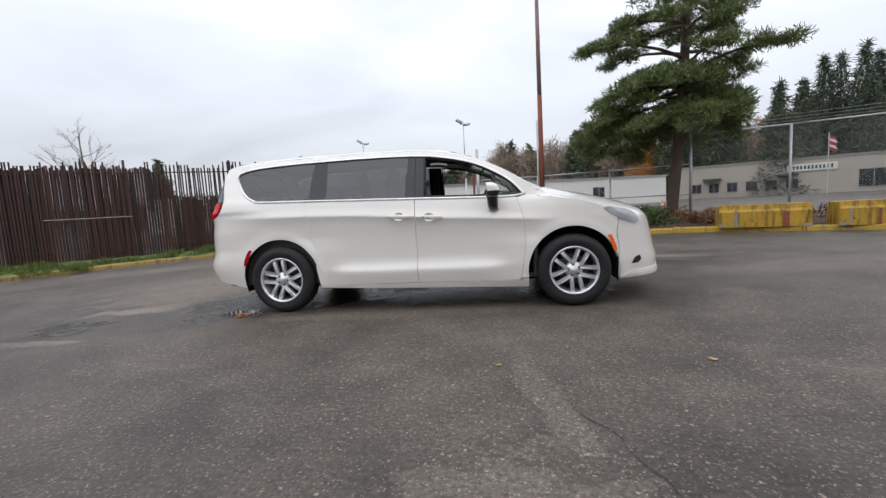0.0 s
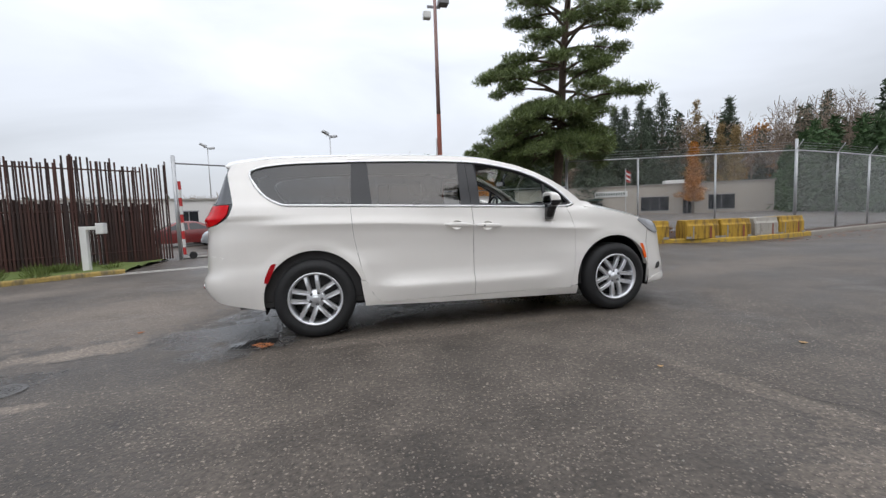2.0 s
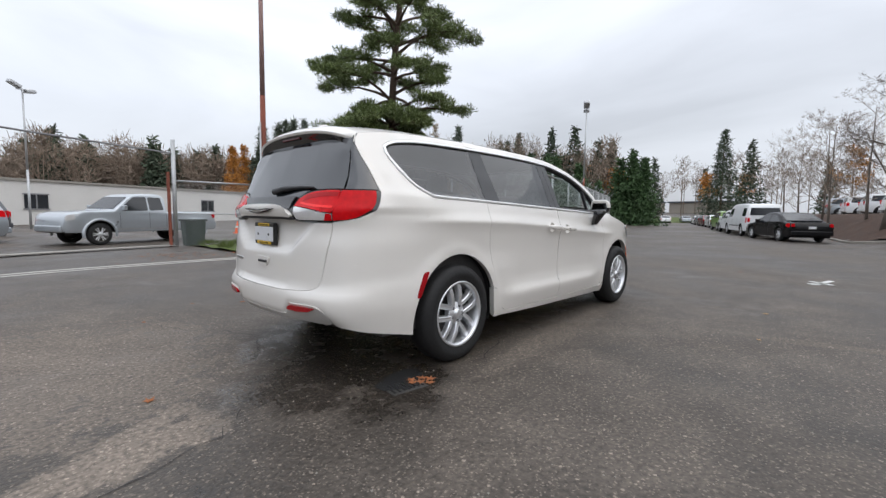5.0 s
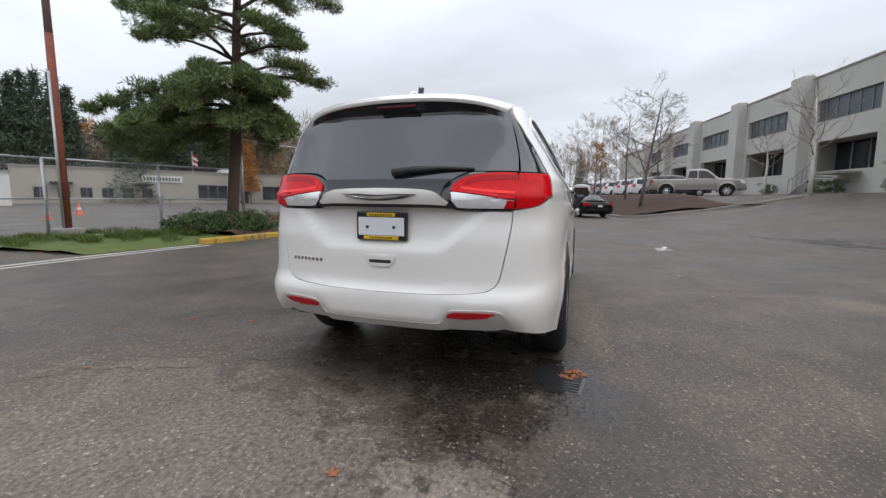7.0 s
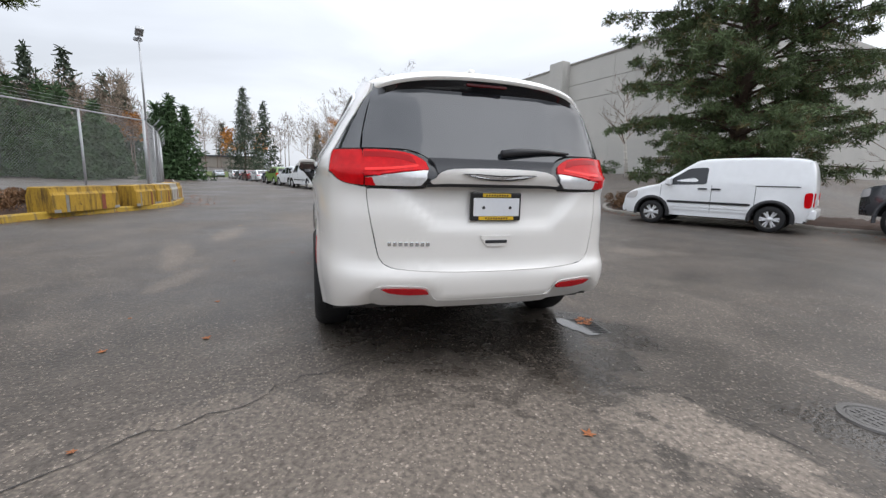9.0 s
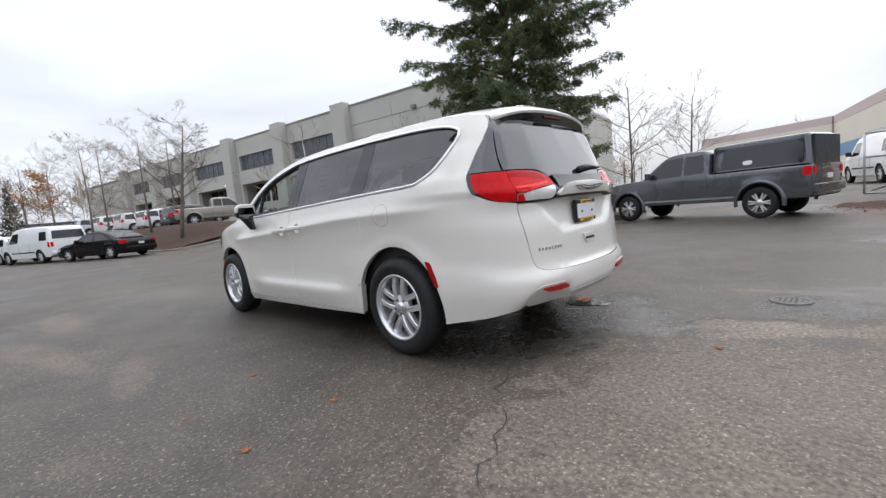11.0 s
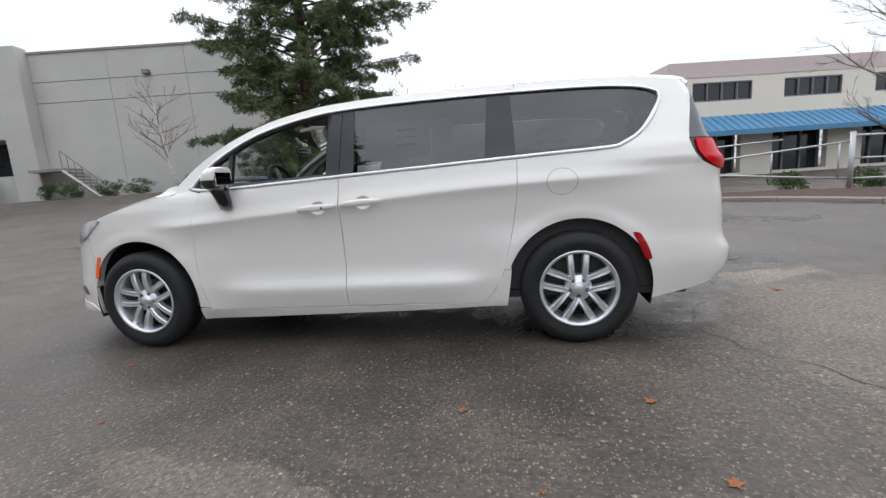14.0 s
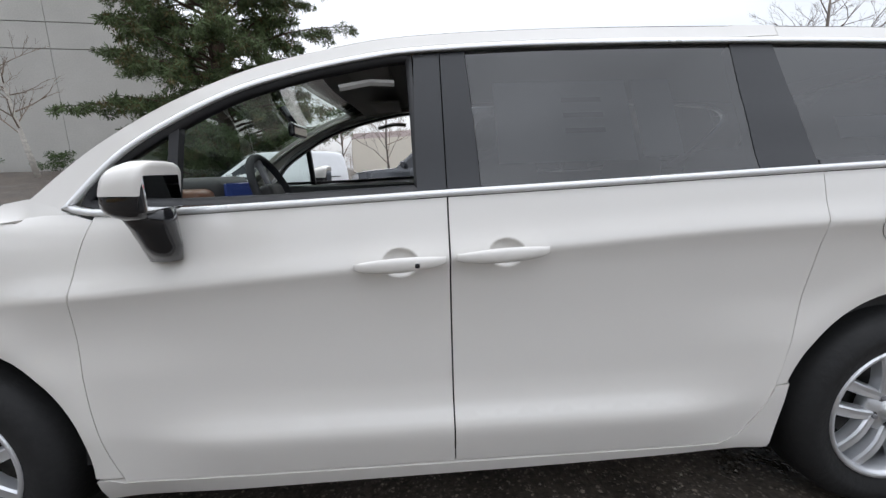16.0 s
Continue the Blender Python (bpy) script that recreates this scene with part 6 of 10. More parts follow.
M["light_guide"] = mat("bright_red_lens", (0.85, 0.03, 0.03), 0.16, var=0.08, spec=0.25, rvar=0.03)
M["red_deep"] = mat("deep_red_lens", (0.36, 0.003, 0.006), 0.14, var=0.1, spec=0.25, rvar=0.03)
# pale, mostly non-metal base stands in for the sky that chrome mirrors
M["strip"] = mat("sky_pale_strip", (0.86, 0.86, 0.86), 0.3, metal=0.35, var=0.02, rvar=0.03)
M["rearglass"] = mat("dark_rear_glass", (0.020, 0.023, 0.027), 0.04, var=0.1, scale=0.8, fine=4, rvar=0.02, spec=0.5, ior=1.85)
body_panels()


def body_rear():
    mir = lambda half: [(-a, z) for a, z in half[::-1]]
    # lift gate below the lamps, with a sunken field round the plate
    half = on_rear([(0.0, 0.582), (0.3, 0.586), (0.52, 0.598), (0.605, 0.616), (0.648, 0.66), (0.678, 0.80), (0.70, 0.93), (0.708, 1.028)]) + on_rear([(0.55, 1.028), (0.41, 1.032), (0.36, 1.062), (0.30, 1.066), (0.0, 1.066)], smooth=False)
    bm = skin(half[:-1] + mir(half)[1:-1], depth=0.03)
    for v in bm.verts:
        y, z = abs(v.co.y), v.co.z
        wide = 0.36 + 0.22 * max(0, z - 0.86) / 0.2
        k = sstep(wide + 0.05, wide - 0.03, y) * sstep(0.81, 0.87, z)
        v.co.x += 0.030 * k
    gate = part("lift_gate", bm, "paint", van)
    # rear bumper
    hb = on_rear([(0.0, 0.581), (0.3, 0.585), (0.52, 0.597), (0.607, 0.615), (0.651, 0.66), (0.68, 0.79)]) + on_rear([(0.70, 0.795)], smooth=False) + on_side([(-2.43, 0.789), (-2.33, 0.769), (-2.15, 0.752), (-1.968, 0.744), (-1.80, 0.740)]) + on_side(BUMPER_ARCH) + on_side([(-2.1, 0.305), (-2.3, 0.345), (-2.42, 0.375)]) + on_rear([(0.70, 0.385), (0.5, 0.385), (0.25, 0.382), (0.0, 0.380)])
    under_z = lambda y: 0.436 + 0.072 * sstep(0.33, 0.40, abs(y)) * sstep(0.80, 0.66, abs(y))
    bm = skin(hb[:-1] + mir(hb)[1:-1], gap=0.001, off=0.0012, depth=0.012)
    for v in bm.verts:
        if v.co.x < -2.2:
            v.co.x += (0.010 * sstep(0.70, 0.66, abs(v.co.y)) + 0.55 * max(0.0, under_z(v.co.y) - v.co.z)) * sstep(0.86, 0.66, abs(v.co.y)) if v.co.z < under_z(v.co.y) - 0.01 else 0.0
    part("rear_bumper", bm, "paint", van)
    # lower lip that runs up beside the reflectors, its shade put into a grey
    lip = on_rear([(0.0, 0.424), (0.3, 0.428), (0.36, 0.440), (0.40, 0.500), (0.47, 0.512), (0.64, 0.512), (0.69, 0.48), (0.70, 0.44), (0.685, 0.40), (0.65, 0.384), (0.5, 0.380), (0.0, 0.376)])
    bm = skin(lip[:-1] + mir(lip)[1:-1], off=0.006, gap=0, grid=0.03, depth=0.014)
    for v in bm.verts:
        v.co.x += 0.55 * max(0.0, under_z(v.co.y) - v.co.z)
    part("bumper_lip", bm, "lip", van, "satin grey lower bumper lip")
    # glass with black border, wiper, bright bar and wings emblem
    gh = on_rear([(0.0, 1.075), (0.27, 1.075), (0.33, 1.10), (0.345, 1.16), (0.39, 1.20), (0.47, 1.236), (0.6, 1.243), (0.725, 1.243)]) + on_rear([(0.715, 1.33), (0.685, 1.45), (0.652, 1.57), (0.645, 1.607)]) + on_rear([(0.3, 1.612), (0.0, 1.615)])
    part("rear_glass", skin(gh[:-1] + mir(gh)[1:-1], off=-0.003, gap=0.001, depth=0.01), "rearglass", gate, "dark rear window")
    tp = on_rear([(0.0, 1.118), (0.25, 1.116), (0.34, 1.112), (0.352, 1.16), (0.385, 1.195), (0.0, 1.197)], smooth=False)
    bm = skin(tp[:-1] + mir(tp)[1:-1], off=0.004, gap=0, grid=0.03, depth=0.03)
    for v in bm.verts:
        v.co.x -= 0.28 * (v.co.z - 1.118)
    part("gate_trim_panel", bm, "gloss", gate, "black trim panel below the rear window")
    bar = on_rear([(0.0, 1.066), (0.27, 1.066), (0.37, 1.062), (0.385, 1.072), (0.35, 1.10), (0.30, 1.122), (0.2, 1.133), (0.0, 1.138)])
    bm = skin(bar[:-1] + mir(bar)[1:-1], off=0.018, gap=0, grid=0.03, depth=0.05)
    for v in bm.verts:
        v.co.x -= 0.42 * max(0.0, v.co.z - 1.066)
    part("number_plate_brow", bm, "paint", gate)
    # black strip paints the shadow line below the brow
    edge = on_rear([(0.0, 1.048), (0.27, 1.048), (0.40, 1.044), (0.40, 1.060), (0.27, 1.066), (0.0, 1.066)], smooth=False)
    part("brow_shade_strip", skin(edge[:-1] + mir(edge)[1:-1], off=0.012, gap=0, grid=0.03, depth=0.01), "trim", gate, "dark gap under the plate brow")
    bm = bmesh.new()
    for s in (1, -1):
        wing = [(s * y, z) for y, z in ((0.0, 1.080), (0.06, 1.083), (0.14, 1.093), (0.225, 1.116), (0.12, 1.116), (0.05, 1.112), (0.0, 1.110))]
        vs = [bm.verts.new((shell(np.array([a_rear(y, z)]), np.array([z]))[0, 0] - 0.024 - 0.42 * (z - 1.066), y, z)) for y, z in wing]
        bm.faces.new(vs if s > 0 else vs[::-1])
    r = bmesh.ops.extrude_face_region(bm, geom=bm.faces[:])
    bmesh.ops.translate(bm, vec=(-0.005, 0, 0), verts=[v for v in r["geom"] if isinstance(v, bmesh.types.BMVert)])
    bmesh.ops.recalc_face_normals(bm, faces=bm.faces)
    part("emblem_backing", bm, "gloss", gate, "dark backing of the emblem")
    bm = bmesh.new()
    for s in (1, -1):
        wing = [(s * y, z) for y, z in ((0.0, 1.088), (0.05, 1.090), (0.12, 1.098), (0.205, 1.112), (0.12, 1.111), (0.05, 1.106), (0.0, 1.104))]
        vs = []
        for y, z in wing:
            c = shell(np.array([a_rear(y, z)]), np.array([z]))[0]
            vs.append(bm.verts.new((c[0] - 0.034 - 0.42 * (z - 1.066), c[1], z)))
        f = bm.faces.new(vs if s > 0 else vs[::-1])
    r = bmesh.ops.extrude_face_region(bm, geom=bm.faces[:])
    bmesh.ops.translate(bm, vec=(-0.006, 0, 0), verts=[v for v in r["geom"] if isinstance(v, bmesh.types.BMVert)])
    bmesh.ops.recalc_face_normals(bm, faces=bm.faces)
    part("wing_emblem", bm, "chrome", gate, "plain bright wing-shaped emblem")
    bm = bmesh.new()
    add_path(bm, [(-2.497, -0.045, 1.232), (-2.488, -0.16, 1.248), (-2.47, -0.33, 1.256), (-2.452, -0.50, 1.252)], [0.022, 0.02, 0.013, 0.007], 8)
    part("rear_wiper", bm, "trim", gate, "black rear wiper arm", smooth=True)
    # plate in a black and yellow dealer frame
    pl = part("plate_holder", box_bm(-2.556, -2.528, -0.152, 0.152, 0.862, 1.018, bevel=0.008), "plate_black", gate, "black plate frame with yellow lettering")
    part("blank_plate", box_bm(-2.5600, -2.550, -0.138, 0.138, 0.888, 0.988, bevel=0.003), "plate_white", pl, "blank white plate card")
    for z0, z1, y0, y1 in ((0.993, 1.013, -0.085, 0.085), (0.866, 0.886, -0.105, 0.105)):
        part("yellow_lettering", box_bm(-2.560, -2.554, y0, y1, z0, z1, bevel=0.002), "plate_yellow", pl, "yellow strip of lettering")
    for z in (0.997, 0.871):
        for k in range(9):
            y = -0.066 + k * 0.0155
            part("lettering_bar", box_bm(-2.5615, -2.5595, y, y + 0.008, z, z + 0.010), "plate_black", pl)
    for y in (-0.08, 0.08):
        bm = bmesh.new()
        lathe(bm, [(0, -0.004), (0.008, -0.003), (0.009, 0.003), (0, 0.003)], 12)
        b = part("plate_screw", bm, "trim", pl)
        b.matrix_basis = pose(-2.561, y, 0.935, 0, 0, 90)
    # grip recess
    bm = bmesh.new()
    P = [(-0.092, 0.782), (0.092, 0.782), (0.092, 0.765), (0.07, 0.735), (0.055, 0.716), (-0.055, 0.716), (-0.07, 0.735), (-0.092, 0.765)]
    vs = [bm.verts.new((-2.572, y, z)) for y, z in P]
    bm.faces.new(vs)
    r = bmesh.ops.extrude_face_region(bm, geom=bm.faces[:])
    bmesh.ops.translate(bm, vec=(0.025, 0, 0), verts=[v for v in r["geom"] if isinstance(v, bmesh.types.BMVert)])
    bmesh.ops.recalc_face_normals(bm, faces=bm.faces)
    bmesh.ops.bevel(bm, geom=bm.edges[:], offset=0.004, segments=2, affect="EDGES")
    part("gate_grip", bm, "paint", gate)
    part("grip_slot", box_bm(-2.576, -2.565, -0.066, 0.066, 0.738, 0.756, bevel=0.004), "trim", gate, "dark grip slot")
    # model lettering as plain bright bars
    for k in range(8):
        y = 0.605 - k * 0.029
        x = shell(np.array([a_rear(y, 0.735)]), np.array([0.735]))[0, 0]
        part("letter_bar", box_bm(x - 0.005, x + 0.002, y - 0.021, y, 0.724, 0.746, bevel=0.002), "chrome", gate)
    # exhaust and underside
    bm = bmesh.new()
    lathe(bm, [(0.022, -0.12), (0.028, -0.12), (0.028, 0.12), (0.022, 0.12), (0.022, -0.12)], 20)
    ob = part("tailpipe", bm, "grey_metal", van, "short steel tailpipe", smooth=True)
    ob.matrix_basis = pose(-2.30, -0.57, 0.385, 0, 0, 90)
    part("underbody", box_bm(-2.0, 1.95, -0.74, 0.74, 0.24, 0.36, bevel=0.05), "under", van, "black underbody")
    part("rear_closing_panel", box_bm(-2.40, -2.34, -0.62, 0.62, 0.42, 0.62, bevel=0.02), "under", van)


# body paint greyed to carry the shade of the lip's downward face
M["lip"] = mat("shaded_paint_lip", (0.68, 0.665, 0.64), 0.4, metal=0.1, var=0.05, rvar=0.05)
body_rear()


def soften_edges(bm, deg=40):
    for e in bm.edges:
        e.smooth = e.calc_face_angle(0) < radians(deg)


def roof_and_hood():
    E3 = np.array([shell(np.array([a_side(x, z)]), np.array([z]))[0] for x, z in smooth_line(ROOF_E, 0.05)])
    C = np.array(smooth_line([(1.36, 1.232), (1.12, 1.352), (0.84, 1.497), (0.60, 1.605), (0.38, 1.676), (0.16, 1.713), (-0.405, 1.742), (-1.054, 1.750), (-1.648, 1.741), (-2.0, 1.724), (-2.28, 1.700)], 0.05))
    n = 60
    def resample(A):
        d = np.r_[0, np.cumsum(np.linalg.norm(np.diff(A, axis=0), axis=1))]
        return np.stack([np.interp(np.linspace(0, d[-1], n), d, A[:, k]) for k in range(A.shape[1])], -1)
    E, C = resample(E3), resample(C)
    def top(i, w, drop=0.0):
        k = abs(w)
        e, c = E[i], C[i]
        return (c[0] + (e[0] - c[0]) * k**2, math.copysign(e[1] * k, w) if w else 0.0, c[1] + (e[2] - c[1]) * (0.55 * k**2.2 + 0.45 * k**5) - drop)
    ws = [x / 14 for x in range(-14, 15)]
    split = next(i for i in range(n) if E[i][0] < 0.33)
    bm = grid_bm(top, range(split, n), ws)
    bmesh.ops.recalc_face_normals(bm, faces=bm.faces)
    part("roof", bm, "paint", van, smooth=True)
    # spoiler: the roof runs on past the glass, its ends turned down to the corner panes
    def sp(w, v):
        S = Vector(top(n - 1, w))
        q = abs(w)
        T = S + Vector((-0.085 * (1 - 0.78 * q**10), 0, -0.042 + 0.012 * q**10))
        M1 = S.lerp(T, 0.55) + Vector((0, 0, 0.010))
        Lp = T + Vector((0.008, 0, -0.018))
        yu, zu = 0.985 * S.y, 1.578 - 0.085 * q**8
        U = Vector(shell(np.array([a_rear(yu, zu)]), np.array([zu]))[0])
        return tuple((S, M1, T, T.lerp(Lp, 0.5) + Vector((-0.003, 0, 0)), Lp, Lp.lerp(U, 0.6) + Vector((0, 0, 0.012 * (1 - q**4))), U + Vector((0.01, 0, 0)))[v])
    wf = [x / 20 for x in range(-20, 21)]
    bm = grid_bm(sp, wf, list(range(7)))
    bm.verts.ensure_lookup_table()
    # underside faces take gloss black for the shade below the overhang
    for k, f in enumerate(bm.faces):
        f.material_index = 1 if k % 6 >= 4 else 0
    for e in (0, 40):
        bm.faces.new([bm.verts[e * 7 + v] for v in range(7)])
    bmesh.ops.recalc_face_normals(bm, faces=bm.faces)
    soften_edges(bm)
    spo = part("roof_spoiler", bm, ("paint", "gloss"), van, "body-coloured roof spoiler with a dark underside", smooth=True)
    part("high_brake_lamp", box_bm(-2.346, -2.318, -0.125, 0.125, 1.612, 1.628, bevel=0.005), "brake_lens", spo, "dark red high brake lamp")
    bm = grid_bm(lambda i, w: top(i, w * 0.97, 0.02), range(0, split + 1), ws)
    part("windscreen", bm, "clearglass", van, "clear windscreen", smooth=True)
    bm = grid_bm(lambda i, w: top(i, w * 0.97, 0.05), range(split - 1, n - 2), ws)
    part("headliner", bm, "liner", van, "grey cloth headliner", smooth=True)
    for s in (1, -1):
        bm = grid_bm(lambda i, v: tuple(Vector(top(i, s * (0.995 - 0.10 * v), 0.028 + 0.02 * v))), range(0, split + 1), [0, 0.5, 1])
        part("inner_screen_pillar", bm, "liner", van, smooth=True)
        bm = grid_bm(lambda i, v: tuple(Vector(top(i, s * (1.0 - 0.075 * v), 0.0))), range(0, split + 1), [0, 0.5, 1])
        part("screen_pillar", bm, "paint", van, smooth=True)
    part("screen_header", grid_bm(lambda i, w: top(i, w, 0.004), range(split - 3, split + 1), ws), "gloss", van, smooth=True)
    # hood from the fender line to the middle
    H = np.array([shell(np.array([a_side(x, z)]), np.array([z]))[0] for x, z in smooth_line([(1.10, 1.140), (1.2, 1.130), (1.4, 1.094), (1.65, 1.040), (1.85, 0.985), (2.02, 0.915), (2.12, 0.850)], 0.05)])
    K = np.array(smooth_line([(1.37, 1.222), (1.5, 1.190), (1.75, 1.135), (2.0, 1.072), (2.25, 0.995), (2.40, 0.925), (2.48, 0.84)], 0.05))
    H, K = resample(H), resample(K)
    def hood(i, w):
        k = abs(w)
        e, c = H[i], K[i]
        return (c[0] + (e[0] - c[0]) * k**2.2, math.copysign(e[1] * k, w) if w else 0.0, c[1] + (e[2] - c[1]) * k**3.0)
    bm = grid_bm(hood, range(0, n), ws)
    bmesh.ops.recalc_face_normals(bm, faces=bm.faces)
    part("hood", bm, "paint", van, smooth=True)
    part("cowl", grid_bm(lambda i, w: ((E[0][0] + (C[0][0] - E[0][0]) * (1 - w * w)) + 0.06 * i, w * E[0][1], C[0][1] + (E[0][2] - C[0][1]) * abs(w) ** 3 - 0.03), [-1, 0.4], ws), "trim", van, "black cowl panel", smooth=True)
    # front end
    fb = on_side([(1.985, 0.46), (1.993, 0.60), (1.973, 0.70), (1.983, 0.775), (1.995, 0.86), (2.03, 0.905), (2.10, 0.90)], smooth=False)
    aF = lambda d, z: (ARC_ALL - d, z)
    for s in (1, -1):
        poly = [(a_side(1.985, 0.30), 0.25), (a_side(1.985, 0.35), 0.35)] + fb + [aF(0.6, 0.86), aF(0.0, 0.86), aF(0.0, 0.27), aF(0.5, 0.262)]
        part("front_bumper", skin(poly, side=s, gap=0.0, depth=0.02), "paint", van)
        lens = on_side([(1.84, 0.965), (1.92, 0.905), (2.03, 0.835), (2.15, 0.795)]) + on_side([(2.21, 0.815), (2.17, 0.885), (2.08, 0.935), (1.97, 0.962), (1.88, 0.975)])
        part("headlamp", skin(lens, side=s, off=0.010, gap=0, grid=0.03, depth=0.03), "headlens", van, "clear headlamp lens")
        lp = [(a_side(1.995, 0.30), 0.262), (a_side(1.995, 0.33), 0.275), (a_side(2.12, 0.36), 0.330), aF(0.55, 0.345), aF(0.0, 0.345), aF(0.0, 0.262)]
        bm = skin(lp, side=s, off=0.004, gap=0, grid=0.03, depth=0.02)
        for v in bm.verts:
            k = sstep(2.02, 2.25, v.co.x) * sstep(0.345, 0.30, v.co.z)
            v.co.x, v.co.y = v.co.x + 0.014 * k, v.co.y * (1 + 0.008 * k)
        part("front_lip", bm, "paint", van)
        ft = on_side([(2.12, 0.40), (2.19, 0.405), (2.22, 0.43), (2.20, 0.475), (2.15, 0.455)], 0.02)
        part("fog_lamp_bezel", skin(ft, side=s, off=0.006, gap=0, grid=0.03, depth=0.02), "gloss", van, "black fog lamp bezel")


M["brake_lens"] = mat("unlit_brake_lens", (0.09, 0.003, 0.005), 0.15, var=0.05, rvar=0.03)
M["headlens"] = mat("headlamp_lens", (0.42, 0.43, 0.45), 0.1, metal=0.3, var=0.15, scale=18, fine=60, coat=1.0, rvar=0.03)
roof_and_hood()


def road_wheel(parent, at, flip, steer=0.0, R=0.362, rim_r=0.240, width=0.225, spokes=5, alloy="alloy"):
    """A tyre on a split-spoke alloy wheel; its outer face looks along +Y."""
    w = new("wheel")
    w.parent = parent
    w.matrix_basis = at @ pose(0, 0, 0, 0, 0, (180 if flip else 0) + steer)
    h = width / 2
    bm = bmesh.new()
    lathe(bm, [(rim_r - 0.004, -h + 0.012), (rim_r + 0.03, -h), (R - 0.055, -h - 0.006), (R - 0.016, -h + 0.018), (R, -h + 0.05), (R, h - 0.05), (R - 0.016, h - 0.018), (R - 0.055, h + 0.006), (rim_r + 0.045, h + 0.004), (rim_r + 0.012, h - 0.004), (rim_r - 0.004, h - 0.012)], 56)
    part("tyre", bm, "tyre", w, smooth=True)
    bm = bmesh.new()
    lathe(bm, [(rim_r + 0.004, h - 0.010), (rim_r + 0.002, h - 0.001), (rim_r - 0.010, h - 0.003), (rim_r - 0.020, h - 0.022), (rim_r - 0.026, h - 0.08), (rim_r - 0.03, -h + 0.01), (rim_r - 0.01, -h + 0.0)], 56)
    part("rim", bm, alloy, w, smooth=True)
    bm = bmesh.new()
    lathe(bm, [(0.0, h - 0.115), (0.150, h - 0.115), (0.150, h - 0.14), (0, h - 0.14)], 32)
    part("brake_disc", bm, "disc", w)
    bm = bmesh.new()
    lathe(bm, [(rim_r - 0.028, h - 0.15), (0, h - 0.15)], 32)
    part("wheel_well_shadow_plate", bm, "under", w)
    def spoke(bm, a0, a1, r0, r1, w0, w1):
        """A straight flat-faced spoke with sloping flanks, from the hub to the rim."""
        A, B = Vector((math.cos(a0) * r0, 0, math.sin(a0) * r0)), Vector((math.cos(a1) * r1, 0, math.sin(a1) * r1))
        d = (B - A).normalized()
        p = Vector((-d.z, 0, d.x))
        rows = []
        for k in range(7):
            t = k / 6
            wd = w0 + (w1 - w0) * t
            y = h - 0.030 + 0.014 * math.sin(math.pi * min(1, t * 1.05)) - 0.004 * t
            rows.append([bm.verts.new(A.lerp(B, t) + p * sx * wd / 2 + Vector((0, yy, 0))) for sx, yy in ((-1.25, y - 0.04), (-1, y - 0.007), (-0.72, y), (0.0, y - 0.003), (0.72, y), (1, y - 0.007), (1.25, y - 0.04))])
        for p0, p1 in zip(rows, rows[1:]):
            for k in range(6):
                bm.faces.new((p0[k], p0[k + 1], p1[k + 1], p1[k]))
    for k in range(spokes):
        a = math.pi / 2 + 2 * math.pi * k / spokes
        bm = bmesh.new()
        for sgn in (-1, 1):
            spoke(bm, a + sgn * 0.60, a + sgn * 0.215, 0.066, rim_r - 0.004, 0.034, 0.040)
        bmesh.ops.recalc_face_normals(bm, faces=bm.faces)
        soften_edges(bm, 24)
        part("spoke", bm, alloy, w, smooth=True)
    bm = bmesh.new()
    lathe(bm, [(0, h - 0.012), (0.028, h - 0.013), (0.033, h - 0.017), (0.036, h - 0.026), (0.044, h - 0.034), (0.078, h - 0.036), (0.084, h - 0.046), (0.086, h - 0.08)], 32)
    part("hub", bm, alloy, w, smooth=True)
    for k in range(5):
        a = math.pi / 2 + 2 * math.pi * (k + 0.5) / 5
        bm = bmesh.new()
        lathe(bm, [(0, h - 0.034), (0.0145, h - 0.034), (0.016, h - 0.037)], 12)
        o = part("lug_pocket", bm, "under", w)
        o.location = (0.059 * math.cos(a), 0, 0.059 * math.sin(a))
        bm = bmesh.new()
        lathe(bm, [(0, h - 0.024), (0.007, h - 0.024), (0.0095, h - 0.028), (0.0095, h - 0.04)], 6)
        o = part("lug_nut", bm, "grey_metal", w)
        o.location = (0.059 * math.cos(a), 0, 0.059 * math.sin(a))
    return w


for hx in (1.545, -1.545):
    for s in (1, -1):
        road_wheel(van, pose(hx, s * WH_Y, WH_R, 0, {1: 7, -1: 24}[s] * (1 if hx > 0 else -0.5) + 3, 0), s < 0)


